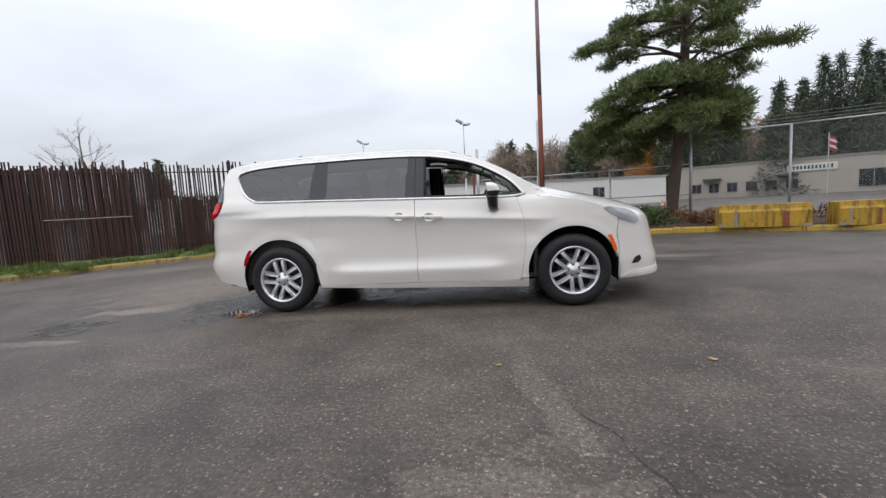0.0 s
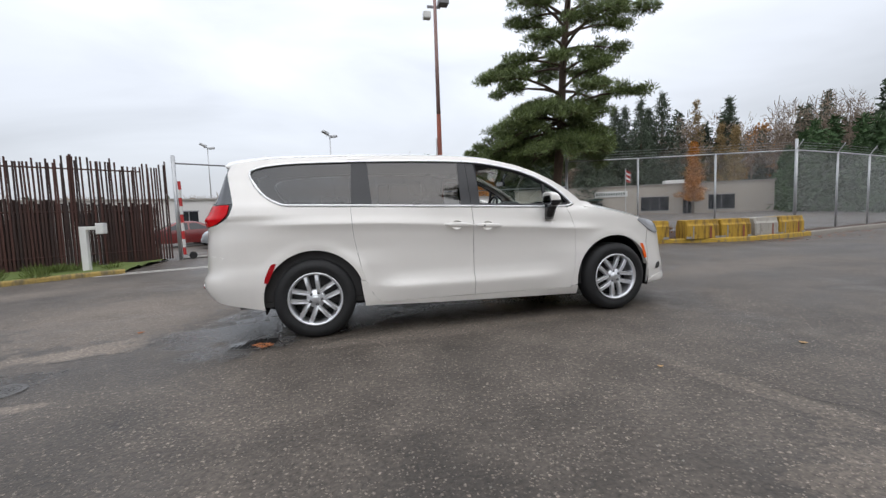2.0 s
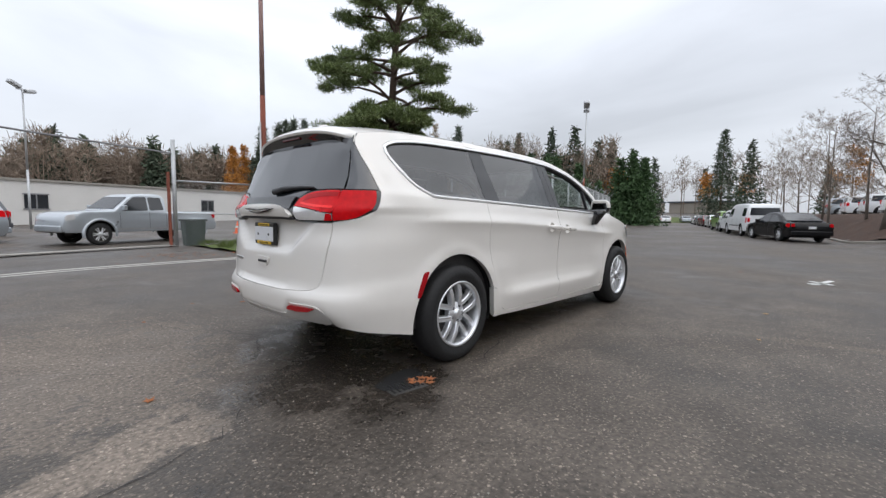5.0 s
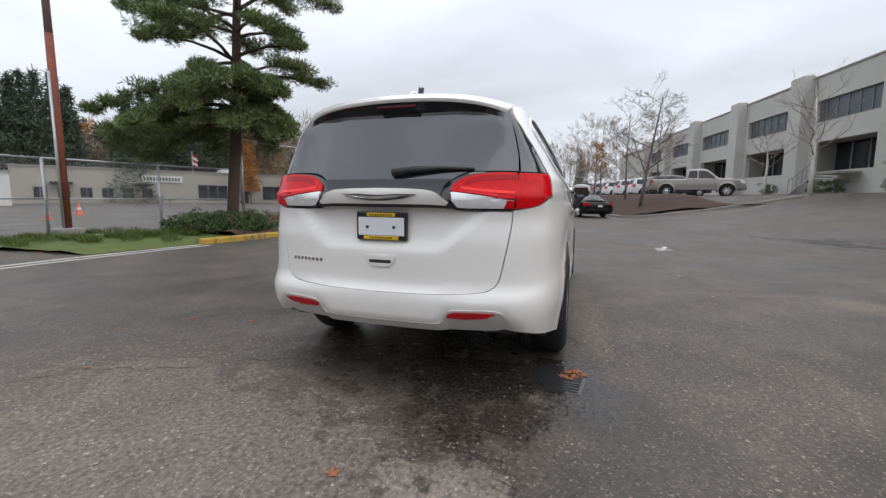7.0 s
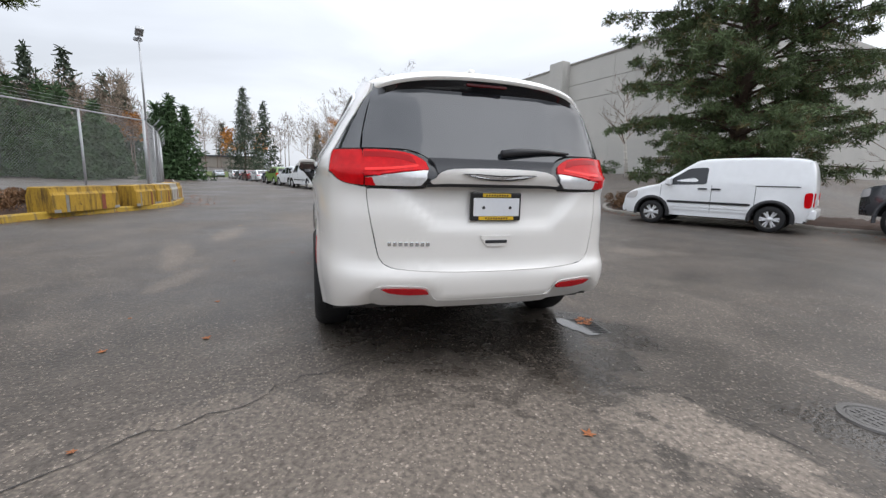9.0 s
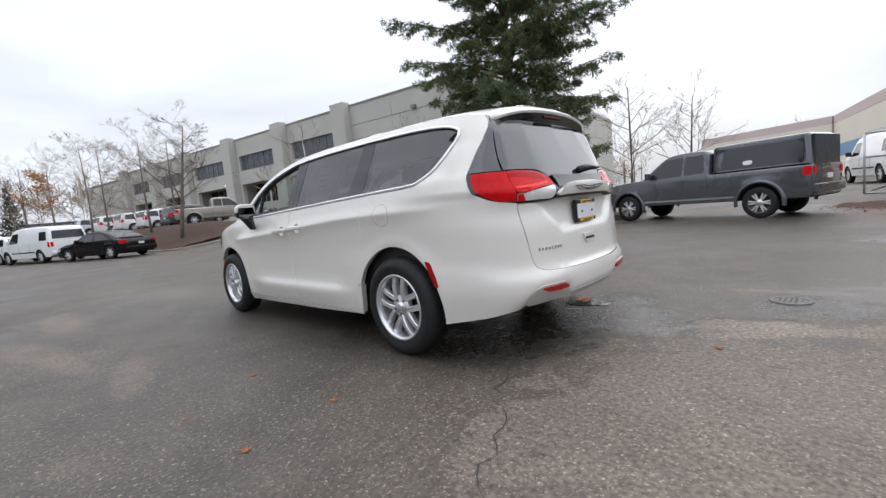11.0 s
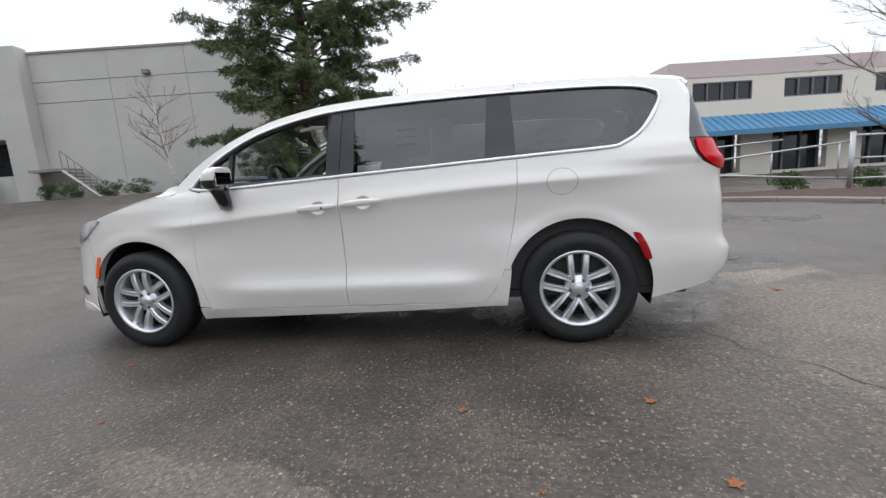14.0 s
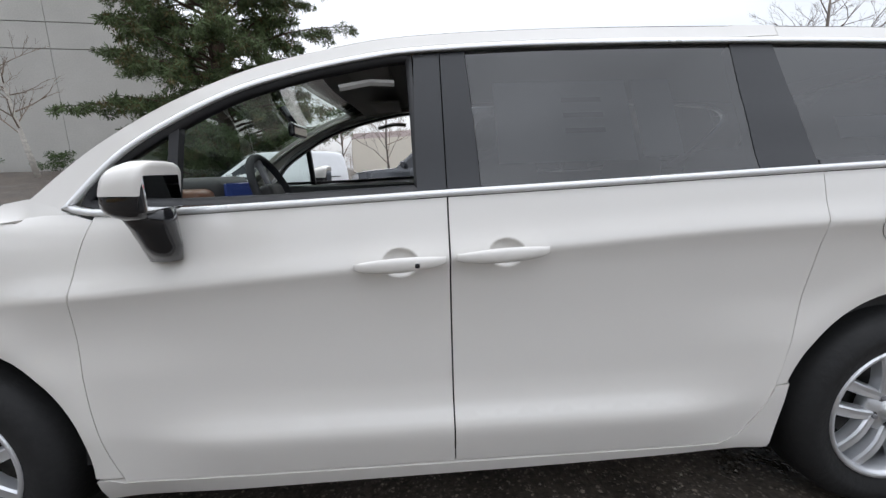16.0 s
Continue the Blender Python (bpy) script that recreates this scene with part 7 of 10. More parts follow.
def mirrors():
    def shape(x, y, z, s):
        q = 3.4
        n = (abs(x) ** q + abs(y) ** q + abs(z) ** q) ** (1 / q)
        x, y, z = x / n, y / n, z / n
        x = max(x, -0.62)
        return (0.768 + 0.075 * x - 0.015 * z, s * (1.042 + 0.105 * y * (1 - 0.10 * (x + 0.5))), 1.200 + 0.076 * z * (1 - 0.22 * max(0, x)))
    for s in (1, -1):
        halves = []
        for upper in (True, False):
            bm = bmesh.new()
            bmesh.ops.create_uvsphere(bm, u_segments=28, v_segments=18, radius=1)
            bmesh.ops.bisect_plane(bm, geom=bm.verts[:] + bm.edges[:] + bm.faces[:], plane_co=(0, 0, -0.12), plane_no=(0, 0, 1), clear_inner=upper, clear_outer=not upper)
            for v in bm.verts:
                x, y, z = shape(*v.co, s)
                k = 1.0 if upper else 0.965
                v.co = (0.768 + (x - 0.768) * k, s * 1.042 + (y - s * 1.042) * k, z)
            halves.append(bm)
        mir = part("door_mirror", halves[0], "paint", van, "door mirror with a body-coloured cap over a black lower half", smooth=True)
        part("mirror_lower_shell", halves[1], "gloss", mir, "gloss black lower half", smooth=True)
        part("mirror_glass", box_bm(0.714, 0.720, s * 1.042 - 0.078, s * 1.042 + 0.078, 1.152, 1.248, bevel=0.002), "mirror", mir, "mirror glass")
        part("mirror_rim", box_bm(0.717, 0.745, s * 1.042 - 0.086, s * 1.042 + 0.086, 1.144, 1.256, bevel=0.010), "gloss", mir, "gloss black rim")
        bm = bmesh.new()
        pts = [(0.768, s * 1.035, 1.150), (0.768, s * 1.015, 1.10), (0.77, s * 0.99, 1.045), (0.775, s * 0.970, 1.0)]
        rows = []
        for p, sx, sy in zip(pts, (0.060, 0.056, 0.052, 0.044), (0.080, 0.058, 0.042, 0.03)):
            rows.append([bm.verts.new((p[0] + sx * math.cos(a), p[1] + sy * math.sin(a), p[2])) for a in [2 * math.pi * k / 14 for k in range(14)]])
        for r0, r1 in zip(rows, rows[1:]):
            for k in range(14):
                bm.faces.new((r0[k], r0[(k + 1) % 14], r1[(k + 1) % 14], r1[k]))
        bm.faces.new(rows[0])
        bm.faces.new(rows[-1])
        bmesh.ops.recalc_face_normals(bm, faces=bm.faces)
        part("mirror_arm", bm, "gloss", mir, "gloss black mirror arm", smooth=True)


M["mirror"] = mat("mirror_silver", (0.85, 0.86, 0.87), 0.02, metal=1.0, var=0)
mirrors()


def cabin():
    part("cabin_floor", box_bm(-2.2, 1.2, -0.88, 0.88, 0.30, 0.34), "interior", van)
    part("firewall", box_bm(1.16, 1.2, -0.88, 0.88, 0.34, 1.02), "interior", van)
    part("tailgate_lining", box_bm(-2.36, -2.33, -0.70, 0.70, 0.34, 1.05), "interior", van)
    # inner door faces stand a hand behind the skin
    for s in (1, -1):
        part("door_lining", box_bm(0.05, 1.05, s * 0.88 - 0.02, s * 0.88 + 0.02, 0.34, 1.135, bevel=0.012), "interior", van, "dark door lining with grey sill")
        part("door_sill_trim", box_bm(0.04, 0.86, s * 0.885 - 0.022, s * 0.885 + 0.022, 1.118, 1.142, bevel=0.01), "liner", van)
        part("side_lining", box_bm(-2.15, 0.0, s * 0.86 - 0.02, s * 0.86 + 0.02, 0.34, 1.18, bevel=0.012), "interior", van)
        part("inner_centre_pillar", box_bm(-0.09, 0.01, -0.02, 0.02, 0.0, 0.50, bevel=0.015, m=pose(0, s * 0.84, 1.10, s * 18, 0, 0)), "interior", van)
    # dash
    bm = bmesh.new()
    prof = [(1.22, 1.13), (1.02, 1.145), (0.86, 1.115), (0.80, 1.05), (0.78, 0.93), (0.84, 0.78), (0.95, 0.62)]
    rows = [[bm.verts.new((x + 0.05 * (abs(y) / 0.84) ** 3, y, z - 0.03 * (abs(y) / 0.84) ** 4)) for x, z in prof] for y in [-0.85 + 1.70 * k / 20 for k in range(21)]]
    for a, b in zip(rows, rows[1:]):
        for k in range(len(prof) - 1):
            bm.faces.new((a[k], a[k + 1], b[k + 1], b[k]))
    part("dashboard", bm, "interior", van, "dark moulded dashboard", smooth=True)
    part("instrument_hood", box_bm(0.785, 1.0, 0.24, 0.57, 1.08, 1.225, bevel=0.05, seg=4), "interior", van, "dark instrument hood", smooth=True)
    part("dash_trim", box_bm(0.80, 0.98, 0.56, 0.70, 1.09, 1.185, bevel=0.03, seg=3), "wood", van, "brown dash trim", smooth=True)
    part("instrument_face", box_bm(0.778, 0.788, 0.275, 0.535, 1.105, 1.20, bevel=0.004), "screen", van, "blue-lit instrument display")
    part("centre_screen", box_bm(0.77, 0.80, -0.14, 0.14, 0.95, 1.10, bevel=0.01), "gloss", van)
    # steering wheel
    wh = new("steering_wheel")
    wh.parent = van
    wh.matrix_basis = pose(0.635, 0.40, 1.125, 0, -68, 0)
    bm = bmesh.new()
    add_path(bm, [(0.185 * math.cos(2 * math.pi * k / 36), 0.185 * math.sin(2 * math.pi * k / 36), 0) for k in range(37)], 0.016, 8, cap=False)
    part("wheel_grip", bm, "seat", wh, smooth=True)
    part("wheel_boss", box_bm(-0.07, 0.07, -0.085, 0.085, -0.03, 0.02, bevel=0.02, seg=3), "interior", wh)
    for a in (0, 180, 270):
        part("wheel_arm", box_bm(0.05, 0.18, -0.02, 0.02, -0.012, 0.006, bevel=0.005, m=pose(0, 0, 0, 0, 0, a + 90)), "grey_metal", wh)
    bm = bmesh.new()
    add_tube(bm, (0.67, 0.40, 1.11), (0.95, 0.40, 0.98), 0.05, 0.06, 12)
    part("steering_column", bm, "interior", van)
    # front seats
    for y in (0.40, -0.40):
        st = new("front_seat")
        st.parent = van
        part("seat_cushion", box_bm(-0.25, 0.30, y - 0.26, y + 0.26, 0.52, 0.70, bevel=0.06, seg=3), "seat", st, smooth=True)
        part("seat_base", box_bm(-0.2, 0.25, y - 0.22, y + 0.22, 0.34, 0.54), "interior", st)
        part("backrest", box_bm(-0.10, 0.08, y - 0.25, y + 0.25, 0.0, 0.66, bevel=0.07, seg=3, m=pose(-0.16, 0, 0.64, 0, -14, 0)), "seat", st, smooth=True)
        part("headrest", box_bm(-0.06, 0.05, y - 0.13, y + 0.13, 0.0, 0.19, bevel=0.045, seg=3, m=pose(-0.345, 0, 1.33, 0, -8, 0)), "seat", st, smooth=True)
    for y in (0.45, -0.45):
        st = new("rear_seat")
        st.parent = van
        part("backrest", box_bm(-0.10, 0.08, y - 0.25, y + 0.25, 0.0, 0.70, bevel=0.07, seg=3, m=pose(-1.12, 0, 0.60, 0, -14, 0)), "seat", st, smooth=True)
        part("seat_cushion", box_bm(-1.2, -0.70, y - 0.26, y + 0.26, 0.36, 0.66, bevel=0.06, seg=3), "seat", st, smooth=True)
    # inside mirror and sun visor
    part("inside_mirror", box_bm(0.62, 0.65, -0.12, 0.12, 1.40, 1.465, bevel=0.012), "gloss", van, "black inside mirror")
    bm = bmesh.new()
    add_tube(bm, (0.64, 0, 1.45), (0.70, 0, 1.545), 0.012, 0.02, 8)
    part("mirror_stem", bm, "gloss", van)
    for y in (0.42, -0.42):
        part("sun_visor", box_bm(0.14, 0.30, y - 0.2, y + 0.2, 1.585, 1.60, bevel=0.006, m=Matrix.Identity(4)), "liner", van)
        bm = bmesh.new()
        add_path(bm, [(0.30, math.copysign(0.71, y), 1.50), (0.2, math.copysign(0.69, y), 1.52), (0.12, math.copysign(0.69, y), 1.515)], 0.012, 6)
        part("grab_handle", bm, "liner", van)
    # price sheet on the left sliding-door glass
    def sheet(u, v, x0, x1, z0, z1, d=0.028):
        x, z = x0 + (x1 - x0) * u, z0 + (z1 - z0) * v
        c = shell(np.array([a_side(x, z)]), np.array([z]))[0]
        return (c[0], c[1] - d, c[2])
    for x0, x1, z0, z1 in ((-0.64, -0.20, 1.24, 1.50), (-0.79, -0.66, 1.25, 1.50)):
        part("price_sheet", grid_bm(lambda u, v: sheet(u, v, x0, x1, z0, z1), [0, 0.5, 1], [0, 0.5, 1]), "paper", van, "white price sheet behind the glass")
    for k in range(3):
        part("sheet_lines", grid_bm(lambda u, v: sheet(u, v, -0.55, -0.42, 1.33 + 0.05 * k, 1.345 + 0.05 * k, 0.026), [0, 1], [0, 1]), "grey_metal", van)
    part("rear_label", grid_bm(lambda u, v: sheet(u, v, -1.52, -1.32, 1.29, 1.36), [0, 1], [0, 1]), "paper", van, "white label behind the glass")
    # aerial fin
    bm = bmesh.new()
    add_path(bm, [(-1.95, 0, 1.72), (-2.05, 0, 1.765), (-2.10, 0, 1.75), (-2.12, 0, 1.715)], [0.006, 0.014, 0.014, 0.012], 8)
    part("aerial_fin", bm, "paint", van, smooth=True)


cabin()


# ---- trees and shrubs ----
def blades(name, parent, cen, rad, per, length, width, material, seed, up=0.3, label="", kind="stuff"):
    """Many small needles or leaves in clumps: centres, radii (x, y, z), how many in each."""
    rs = np.random.RandomState(seed)
    cen, rad = np.asarray(cen, float), np.asarray(rad, float)
    if rad.ndim == 1:
        rad = np.repeat(rad[None], len(cen), 0)
    c, r = np.repeat(cen, per, 0), np.repeat(rad, per, 0)
    v = rs.normal(size=c.shape)
    v /= np.linalg.norm(v, axis=1)[:, None]
    p = c + v * r * rs.uniform(0.35, 1.0, (len(c), 1))
    d = v + rs.normal(size=v.shape) * 0.6 + np.array([0, 0, up])
    d /= np.linalg.norm(d, axis=1)[:, None]
    s = np.cross(d, rs.normal(size=d.shape))
    s /= np.linalg.norm(s, axis=1)[:, None] + 1e-9
    L = length * rs.uniform(0.6, 1.3, (len(c), 1))
    W = width * rs.uniform(0.7, 1.3, (len(c), 1))
    V = np.stack([p - s * W / 2, p + s * W / 2, p + d * L + s * W * 0.3, p + d * L - s * W * 0.3], 1).reshape(-1, 3)
    n = len(c)
    me = bpy.data.meshes.new(name)
    me.vertices.add(4 * n)
    me.vertices.foreach_set("co", V.ravel())
    me.loops.add(4 * n)
    me.loops.foreach_set("vertex_index", np.arange(4 * n))
    me.polygons.add(n)
    me.polygons.foreach_set("loop_start", np.arange(0, 4 * n, 4))
    me.update()
    me.materials.append(M[material])
    ob = new(name, me)
    ob.parent = parent
    if label:
        ob["label"] = label
    return tagged(ob, kind=kind) if kind else ob


def pine():
    t = thing("pine_tree", "tall irregular pine with dark green needle clumps and brown trunk", "tree")
    rnd = random.Random(3)
    trunk = [(6.62, 10.0, 0.1), (6.70, 9.97, 1.2), (6.85, 9.92, 3.0), (6.95, 9.88, 4.7), (7.07, 9.83, 7.1), (7.2, 9.72, 9.0), (7.15, 9.7, 11.0), (7.2, 9.7, 13.5), (7.25, 9.7, 17.6)]
    bm = bmesh.new()
    add_path(bm, smooth_line(trunk, 0.4), [0.185 - 0.168 * min(1.0, k / 43) for k in range(60)], 12)
    part("trunk", bm, "bark", t, smooth=True)
    T = np.array(trunk)
    at = lambda z: Vector((float(np.interp(z, T[:, 2], T[:, 0])), float(np.interp(z, T[:, 2], T[:, 1])), z))
    cen, rad = [], []
    bl = bmesh.new()
    spec = []
    # heavy lower boughs that hang down, longest towards the yard and the gateway
    for k in range(36):
        az = k * 137.5 + rnd.uniform(-15, 15)
        far = 0.5 + 0.5 * math.cos(radians(az - 135))
        spec.append((rnd.uniform(3.5, 4.6), az, rnd.uniform(0.75, 1.05) * (1.9 + 2.0 * far), rnd.uniform(-0.52, -0.12), 0.25))
    # open tiers above, foliage only on the outer ends
    z = 4.95
    while z < 17.2:
        reach = float(np.interp(z, [4.9, 6.0, 7.5, 9.5, 12, 15, 17.4], [3.1, 3.1, 2.9, 2.7, 2.4, 1.6, 0.5]))
        a0 = rnd.uniform(0, 360)
        m = 5 if z < 9 else 4
        for k in range(m):
            spec.append((z + rnd.uniform(-0.2, 0.2), a0 + 360 * k / m + rnd.uniform(-25, 25), reach * rnd.uniform(0.6, 1.12), rnd.uniform(-0.34, 0.10) if z < 7 else rnd.uniform(-0.05, 0.4), 0.46))
        z += rnd.uniform(0.5, 0.78)
    for z, az, L, lift, start in spec:
        a = radians(az)
        o = at(z)
        d = Vector((math.cos(a), math.sin(a), lift)).normalized()
        side = Vector((-math.sin(a), math.cos(a), 0))
        bow = rnd.uniform(-0.25, 0.25)
        pts = [o + d * L * q + side * bow * L * q * (1 - q) + Vector((0, 0, 0.10 * L * math.sin(3.0 * q))) for q in (0, 0.25, 0.5, 0.75, 1.0)]
        add_path(bl, pts, [0.07, 0.052, 0.038, 0.022, 0.008], 5, cap=False)
        for m in range(int(6.0 * L)):
            q = start + (1.03 - start) * rnd.random() ** 0.8
            i = min(3, int(q * 4))
            b = pts[i].lerp(pts[i + 1], min(1.0, q * 4 - i))
            p = b + side * rnd.gauss(0, 0.16 * L * (1.15 - q) + 0.12) + Vector((0, 0, rnd.uniform(-0.02, 0.16)))
            cen.append(p)
            rr = rnd.uniform(0.20, 0.36)
            rad.append((rr, rr, rr * 0.42))
            add_path(bl, [b.lerp(o, 0.06), p], [0.014, 0.004], 3, cap=False)
    tagged(part("limb_work", bl, "bark", t), kind="stuff")
    blades("crown", t, cen, rad, 125, 0.13, 0.023, "needle", 4, up=0.55, label="green needle pads with wide gaps between")


def spruce():
    t = thing("spruce_tree", "large dense dark green spruce with drooping boughs", "tree")
    rnd = random.Random(9)
    x, y = 6.2, -12.45
    bm = bmesh.new()
    add_path(bm, [(x, y, 0.0), (x + 0.03, y, 5), (x, y + 0.05, 11), (x, y, 17.5)], [0.32, 0.24, 0.15, 0.02], 12)
    part("trunk", bm, "bark", t, smooth=True)
    cen, rad = [], []
    bl = bmesh.new()
    n = 215
    for k in range(n):
        z = 0.7 + 16.5 * (k / n) ** 1.1
        reach = float(np.interp(z, [0.7, 2.0, 4.0, 6.5, 8, 10, 12, 14.5, 17.2], [2.9, 3.5, 4.0, 4.2, 4.1, 3.6, 2.8, 1.6, 0.3]))
        a = radians(k * 137.5 + rnd.uniform(-20, 20))
        L = reach * rnd.uniform(0.5, 1.18)
        d = Vector((math.cos(a), math.sin(a), 0))
        side = Vector((-d.y, d.x, 0))
        o = Vector((x, y, z))
        rise = rnd.uniform(-0.06, 0.30) + 0.015 * z
        pts = [o + d * L * q + side * L * 0.05 * math.sin(q * 4 + k) + Vector((0, 0, L * (rise * q + 0.08 * math.sin(q * 3.0) - 0.10 * q * q + 0.07 * q**4))) for q in (0, 0.25, 0.5, 0.75, 1.0)]
        add_path(bl, pts, [0.05, 0.038, 0.026, 0.016, 0.006], 4, cap=False)
        for m in range(int(6.5 * L) + 3):
            q = rnd.uniform(0.15, 1.0) ** 0.8
            i = min(3, int(q * 4))
            b = pts[i].lerp(pts[i + 1], q * 4 - i)
            sg = rnd.choice((-1, 1))
            tw = (d * rnd.uniform(0.4, 0.9) + side * sg * rnd.uniform(0.35, 0.9) + Vector((0, 0, rnd.uniform(-0.85, 0.1)))).normalized()
            tl = (0.28 + (1.0 - q) * 0.30 * L) * rnd.uniform(0.6, 1.1)
            add_path(bl, [b, b + tw * tl], [0.010, 0.003], 3, cap=False)
            c = max(2, int(tl / 0.15))
            for f in range(c):
                cen.append(b + tw * tl * (f + 0.7) / c + Vector((0, 0, rnd.uniform(-0.07, 0.0))))
                w = rnd.uniform(0.07, 0.13)
                rad.append((w, w, 0.07))
    tagged(part("bough_work", bl, "bark", t), kind="stuff")
    cut = [k % 7 == 0 for k in range(len(cen))]
    blades("crown", t, [c for c, k in zip(cen, cut) if not k], [r for r, k in zip(rad, cut) if not k], 22, 0.12, 0.027, "needle_dark", 8, up=-0.3, label="drooping green needle sprays with gaps between")
    blades("dry_spray", t, [c for c, k in zip(cen, cut) if k], [r for r, k in zip(rad, cut) if k], 26, 0.12, 0.016, "needle_brown", 9, up=-0.3, label="brownish dry sprays among the green")


def bare_tree(name, x, y, h, seed, label, material="bark_grey", spread=0.55, lean=(0, 0), group="", r0=0.14, twigs="twig", depth=5, first=0.28):
    t = thing(name, label, "tree", group)
    rnd = random.Random(seed)
    z0 = height(x, y) - 0.1
    trunk, fine = bmesh.new(), bmesh.new()
    top = Vector((x + lean[0], y + lean[1], z0 + h * 0.8))
    base = Vector((x, y, z0))
    mid = base.lerp(top, 0.5) + Vector((rnd.uniform(-0.15, 0.15), rnd.uniform(-0.15, 0.15), 0))
    P = [base, base.lerp(mid, 0.5), mid, mid.lerp(top, 0.5), top]
    add_path(trunk, P, [r0, r0 * 0.85, r0 * 0.65, r0 * 0.42, r0 * 0.2], 9)

    def grow(p, d, L, r, lev):
        d = d.normalized()
        q = p + d * L * 0.5 + Vector((rnd.gauss(0, 0.05 * L), rnd.gauss(0, 0.05 * L), rnd.gauss(0.03 * L, 0.04 * L)))
        e = q + (d + Vector((rnd.gauss(0, 0.15), rnd.gauss(0, 0.15), 0.18))).normalized() * L * 0.5
        add_path(fine, [p, q, e], [r, r * 0.7, r * 0.4], 4 if r > 0.012 else 3, cap=False)
        if lev <= 0:
            return
        for k in range(rnd.choice((2, 3, 3, 4))):
            f = rnd.uniform(0.3, 1.0)
            b = p.lerp(q, f * 2) if f < 0.5 else q.lerp(e, f * 2 - 1)
            nd = d + Vector((rnd.gauss(0, spread), rnd.gauss(0, spread), rnd.gauss(0.12, spread * 0.6)))
            grow(b, nd, L * rnd.uniform(0.45, 0.72), max(r * 0.5, 0.004), lev - 1)
    n = 15
    for k in range(n):
        f = first + (1 - first) * k / n
        i = min(3, int(f * 4))
        p = P[i].lerp(P[i + 1], f * 4 - i)
        a = k * 2.4 + rnd.uniform(-0.5, 0.5)
        grow(p, Vector((math.cos(a), math.sin(a), rnd.uniform(0.35, 0.9))), h * rnd.uniform(0.18, 0.34) * (1.15 - f * 0.6), r0 * 0.36 * (1.1 - f * 0.7), depth - 2)
    part("trunk", trunk, material, t, smooth=True)
    tagged(part("branch_work", fine, twigs, t), kind="stuff")
    return t


pine()
spruce()
bare_tree("bare_tree", 24.5, -4.55, 8.4, 11, "leafless young tree on the mulch bank", lean=(-0.2, -0.9), r0=0.12, depth=7, spread=0.7, twigs="twig", material="bark_grey")
for k, (x, y, h) in enumerate(((29.5, -4.2, 8.0), (33.5, -2.6, 8.4), (38, -2.2, 9.0), (43, -0.6, 8.6), (34, -7.0, 8.5), (49, 0.8, 9))):
    bare_tree("bare_tree", x, y, h, 20 + k, "leafless tree on the bank beside the road", group="bare trees on the bank", r0=0.08, depth=6 + (k < 3), twigs="twig_far", first=0.15, spread=0.65)
for k, (x, y, h, ln) in enumerate(((15.0, -15.6, 6.0, (0.6, 0.1)), (24.3, -13.2, 7.2, (0.4, 0)), (31.5, -13.5, 5.5, (0.3, 0)))):
    bare_tree("birch_tree", x, y, h, 40 + k, "slender birch with pale bark and bare twigs", "birch", lean=ln, group="birches by the building", r0=0.11, depth=5, first=0.35, spread=0.4, twigs="twig_far")
bare_tree("bare_tree", 3.6, -18.5, 7.4, 50, "broad leafless tree behind the parked pickup", r0=0.09, depth=6, spread=0.6, twigs="twig_far")
bare_tree("bare_tree", -14.6, -13.2, 8.6, 51, "leafless tree in front of the cream building", r0=0.15, depth=6, spread=0.6, first=0.22)
bare_tree("bare_tree", 1.6, -21.5, 6.6, 52, "leafless tree beyond the spruce", r0=0.08, depth=6, spread=0.6, twigs="twig_far")
bare_tree("bare_tree", -35.5, 28.4, 11.5, 53, "pale leafless tree far behind the brown fence", r0=0.2, depth=5, spread=0.5, twigs="twig_far")


def shrub(x, y, r, h, material, seed, label, z=None, per=70, group=""):
    t = thing("shrub", label, "shrub", group)
    rnd = random.Random(seed)
    z = height(x, y) if z is None else z
    cen = [(x + rnd.gauss(0, r * 0.45), y + rnd.gauss(0, r * 0.45), z + h * (0.15 + 0.75 * rnd.random() ** 1.2)) for _ in range(int(26 * max(1, r)))]
    bm = bmesh.new()
    for c in cen[::2]:
        add_path(bm, [(x + (c[0] - x) * 0.2, y + (c[1] - y) * 0.2, z - 0.03), c], [0.012, 0.004], 3, cap=False)
    tagged(part("twig_work", bm, "twig", t), kind="stuff")
    blades("leaves", t, cen, (0.2 * r + 0.05, 0.2 * r + 0.05, 0.14), per, 0.05, 0.035, material, seed)


rb = random.Random(77)
for k, (x, y, r, h, m) in enumerate(((4.4, 8.6, 0.7, 0.5, "bush"), (5.3, 8.2, 0.8, 0.55, "bush"), (6.0, 8.8, 0.8, 0.5, "bushdry"), (5.6, 9.6, 0.8, 0.55, "bush"), (7.6, 8.4, 0.8, 0.4, "bushdry"), (8.3, 7.6, 0.7, 0.35, "bushdry"), (4.7, 9.7, 0.7, 0.5, "bush"), (9.3, 8.2, 0.7, 0.3, "bushdry"), (4.9, 7.6, 0.5, 0.3, "bush"), (6.6, 7.6, 0.6, 0.3, "bushdry"))):
    shrub(x, y, r, h, m, 100 + k, "low green shrub on the tree bed" if m == "bush" else "low reddish-brown shrub on the tree bed", z=height(x, y) + 0.14, group="shrubs under the pine")
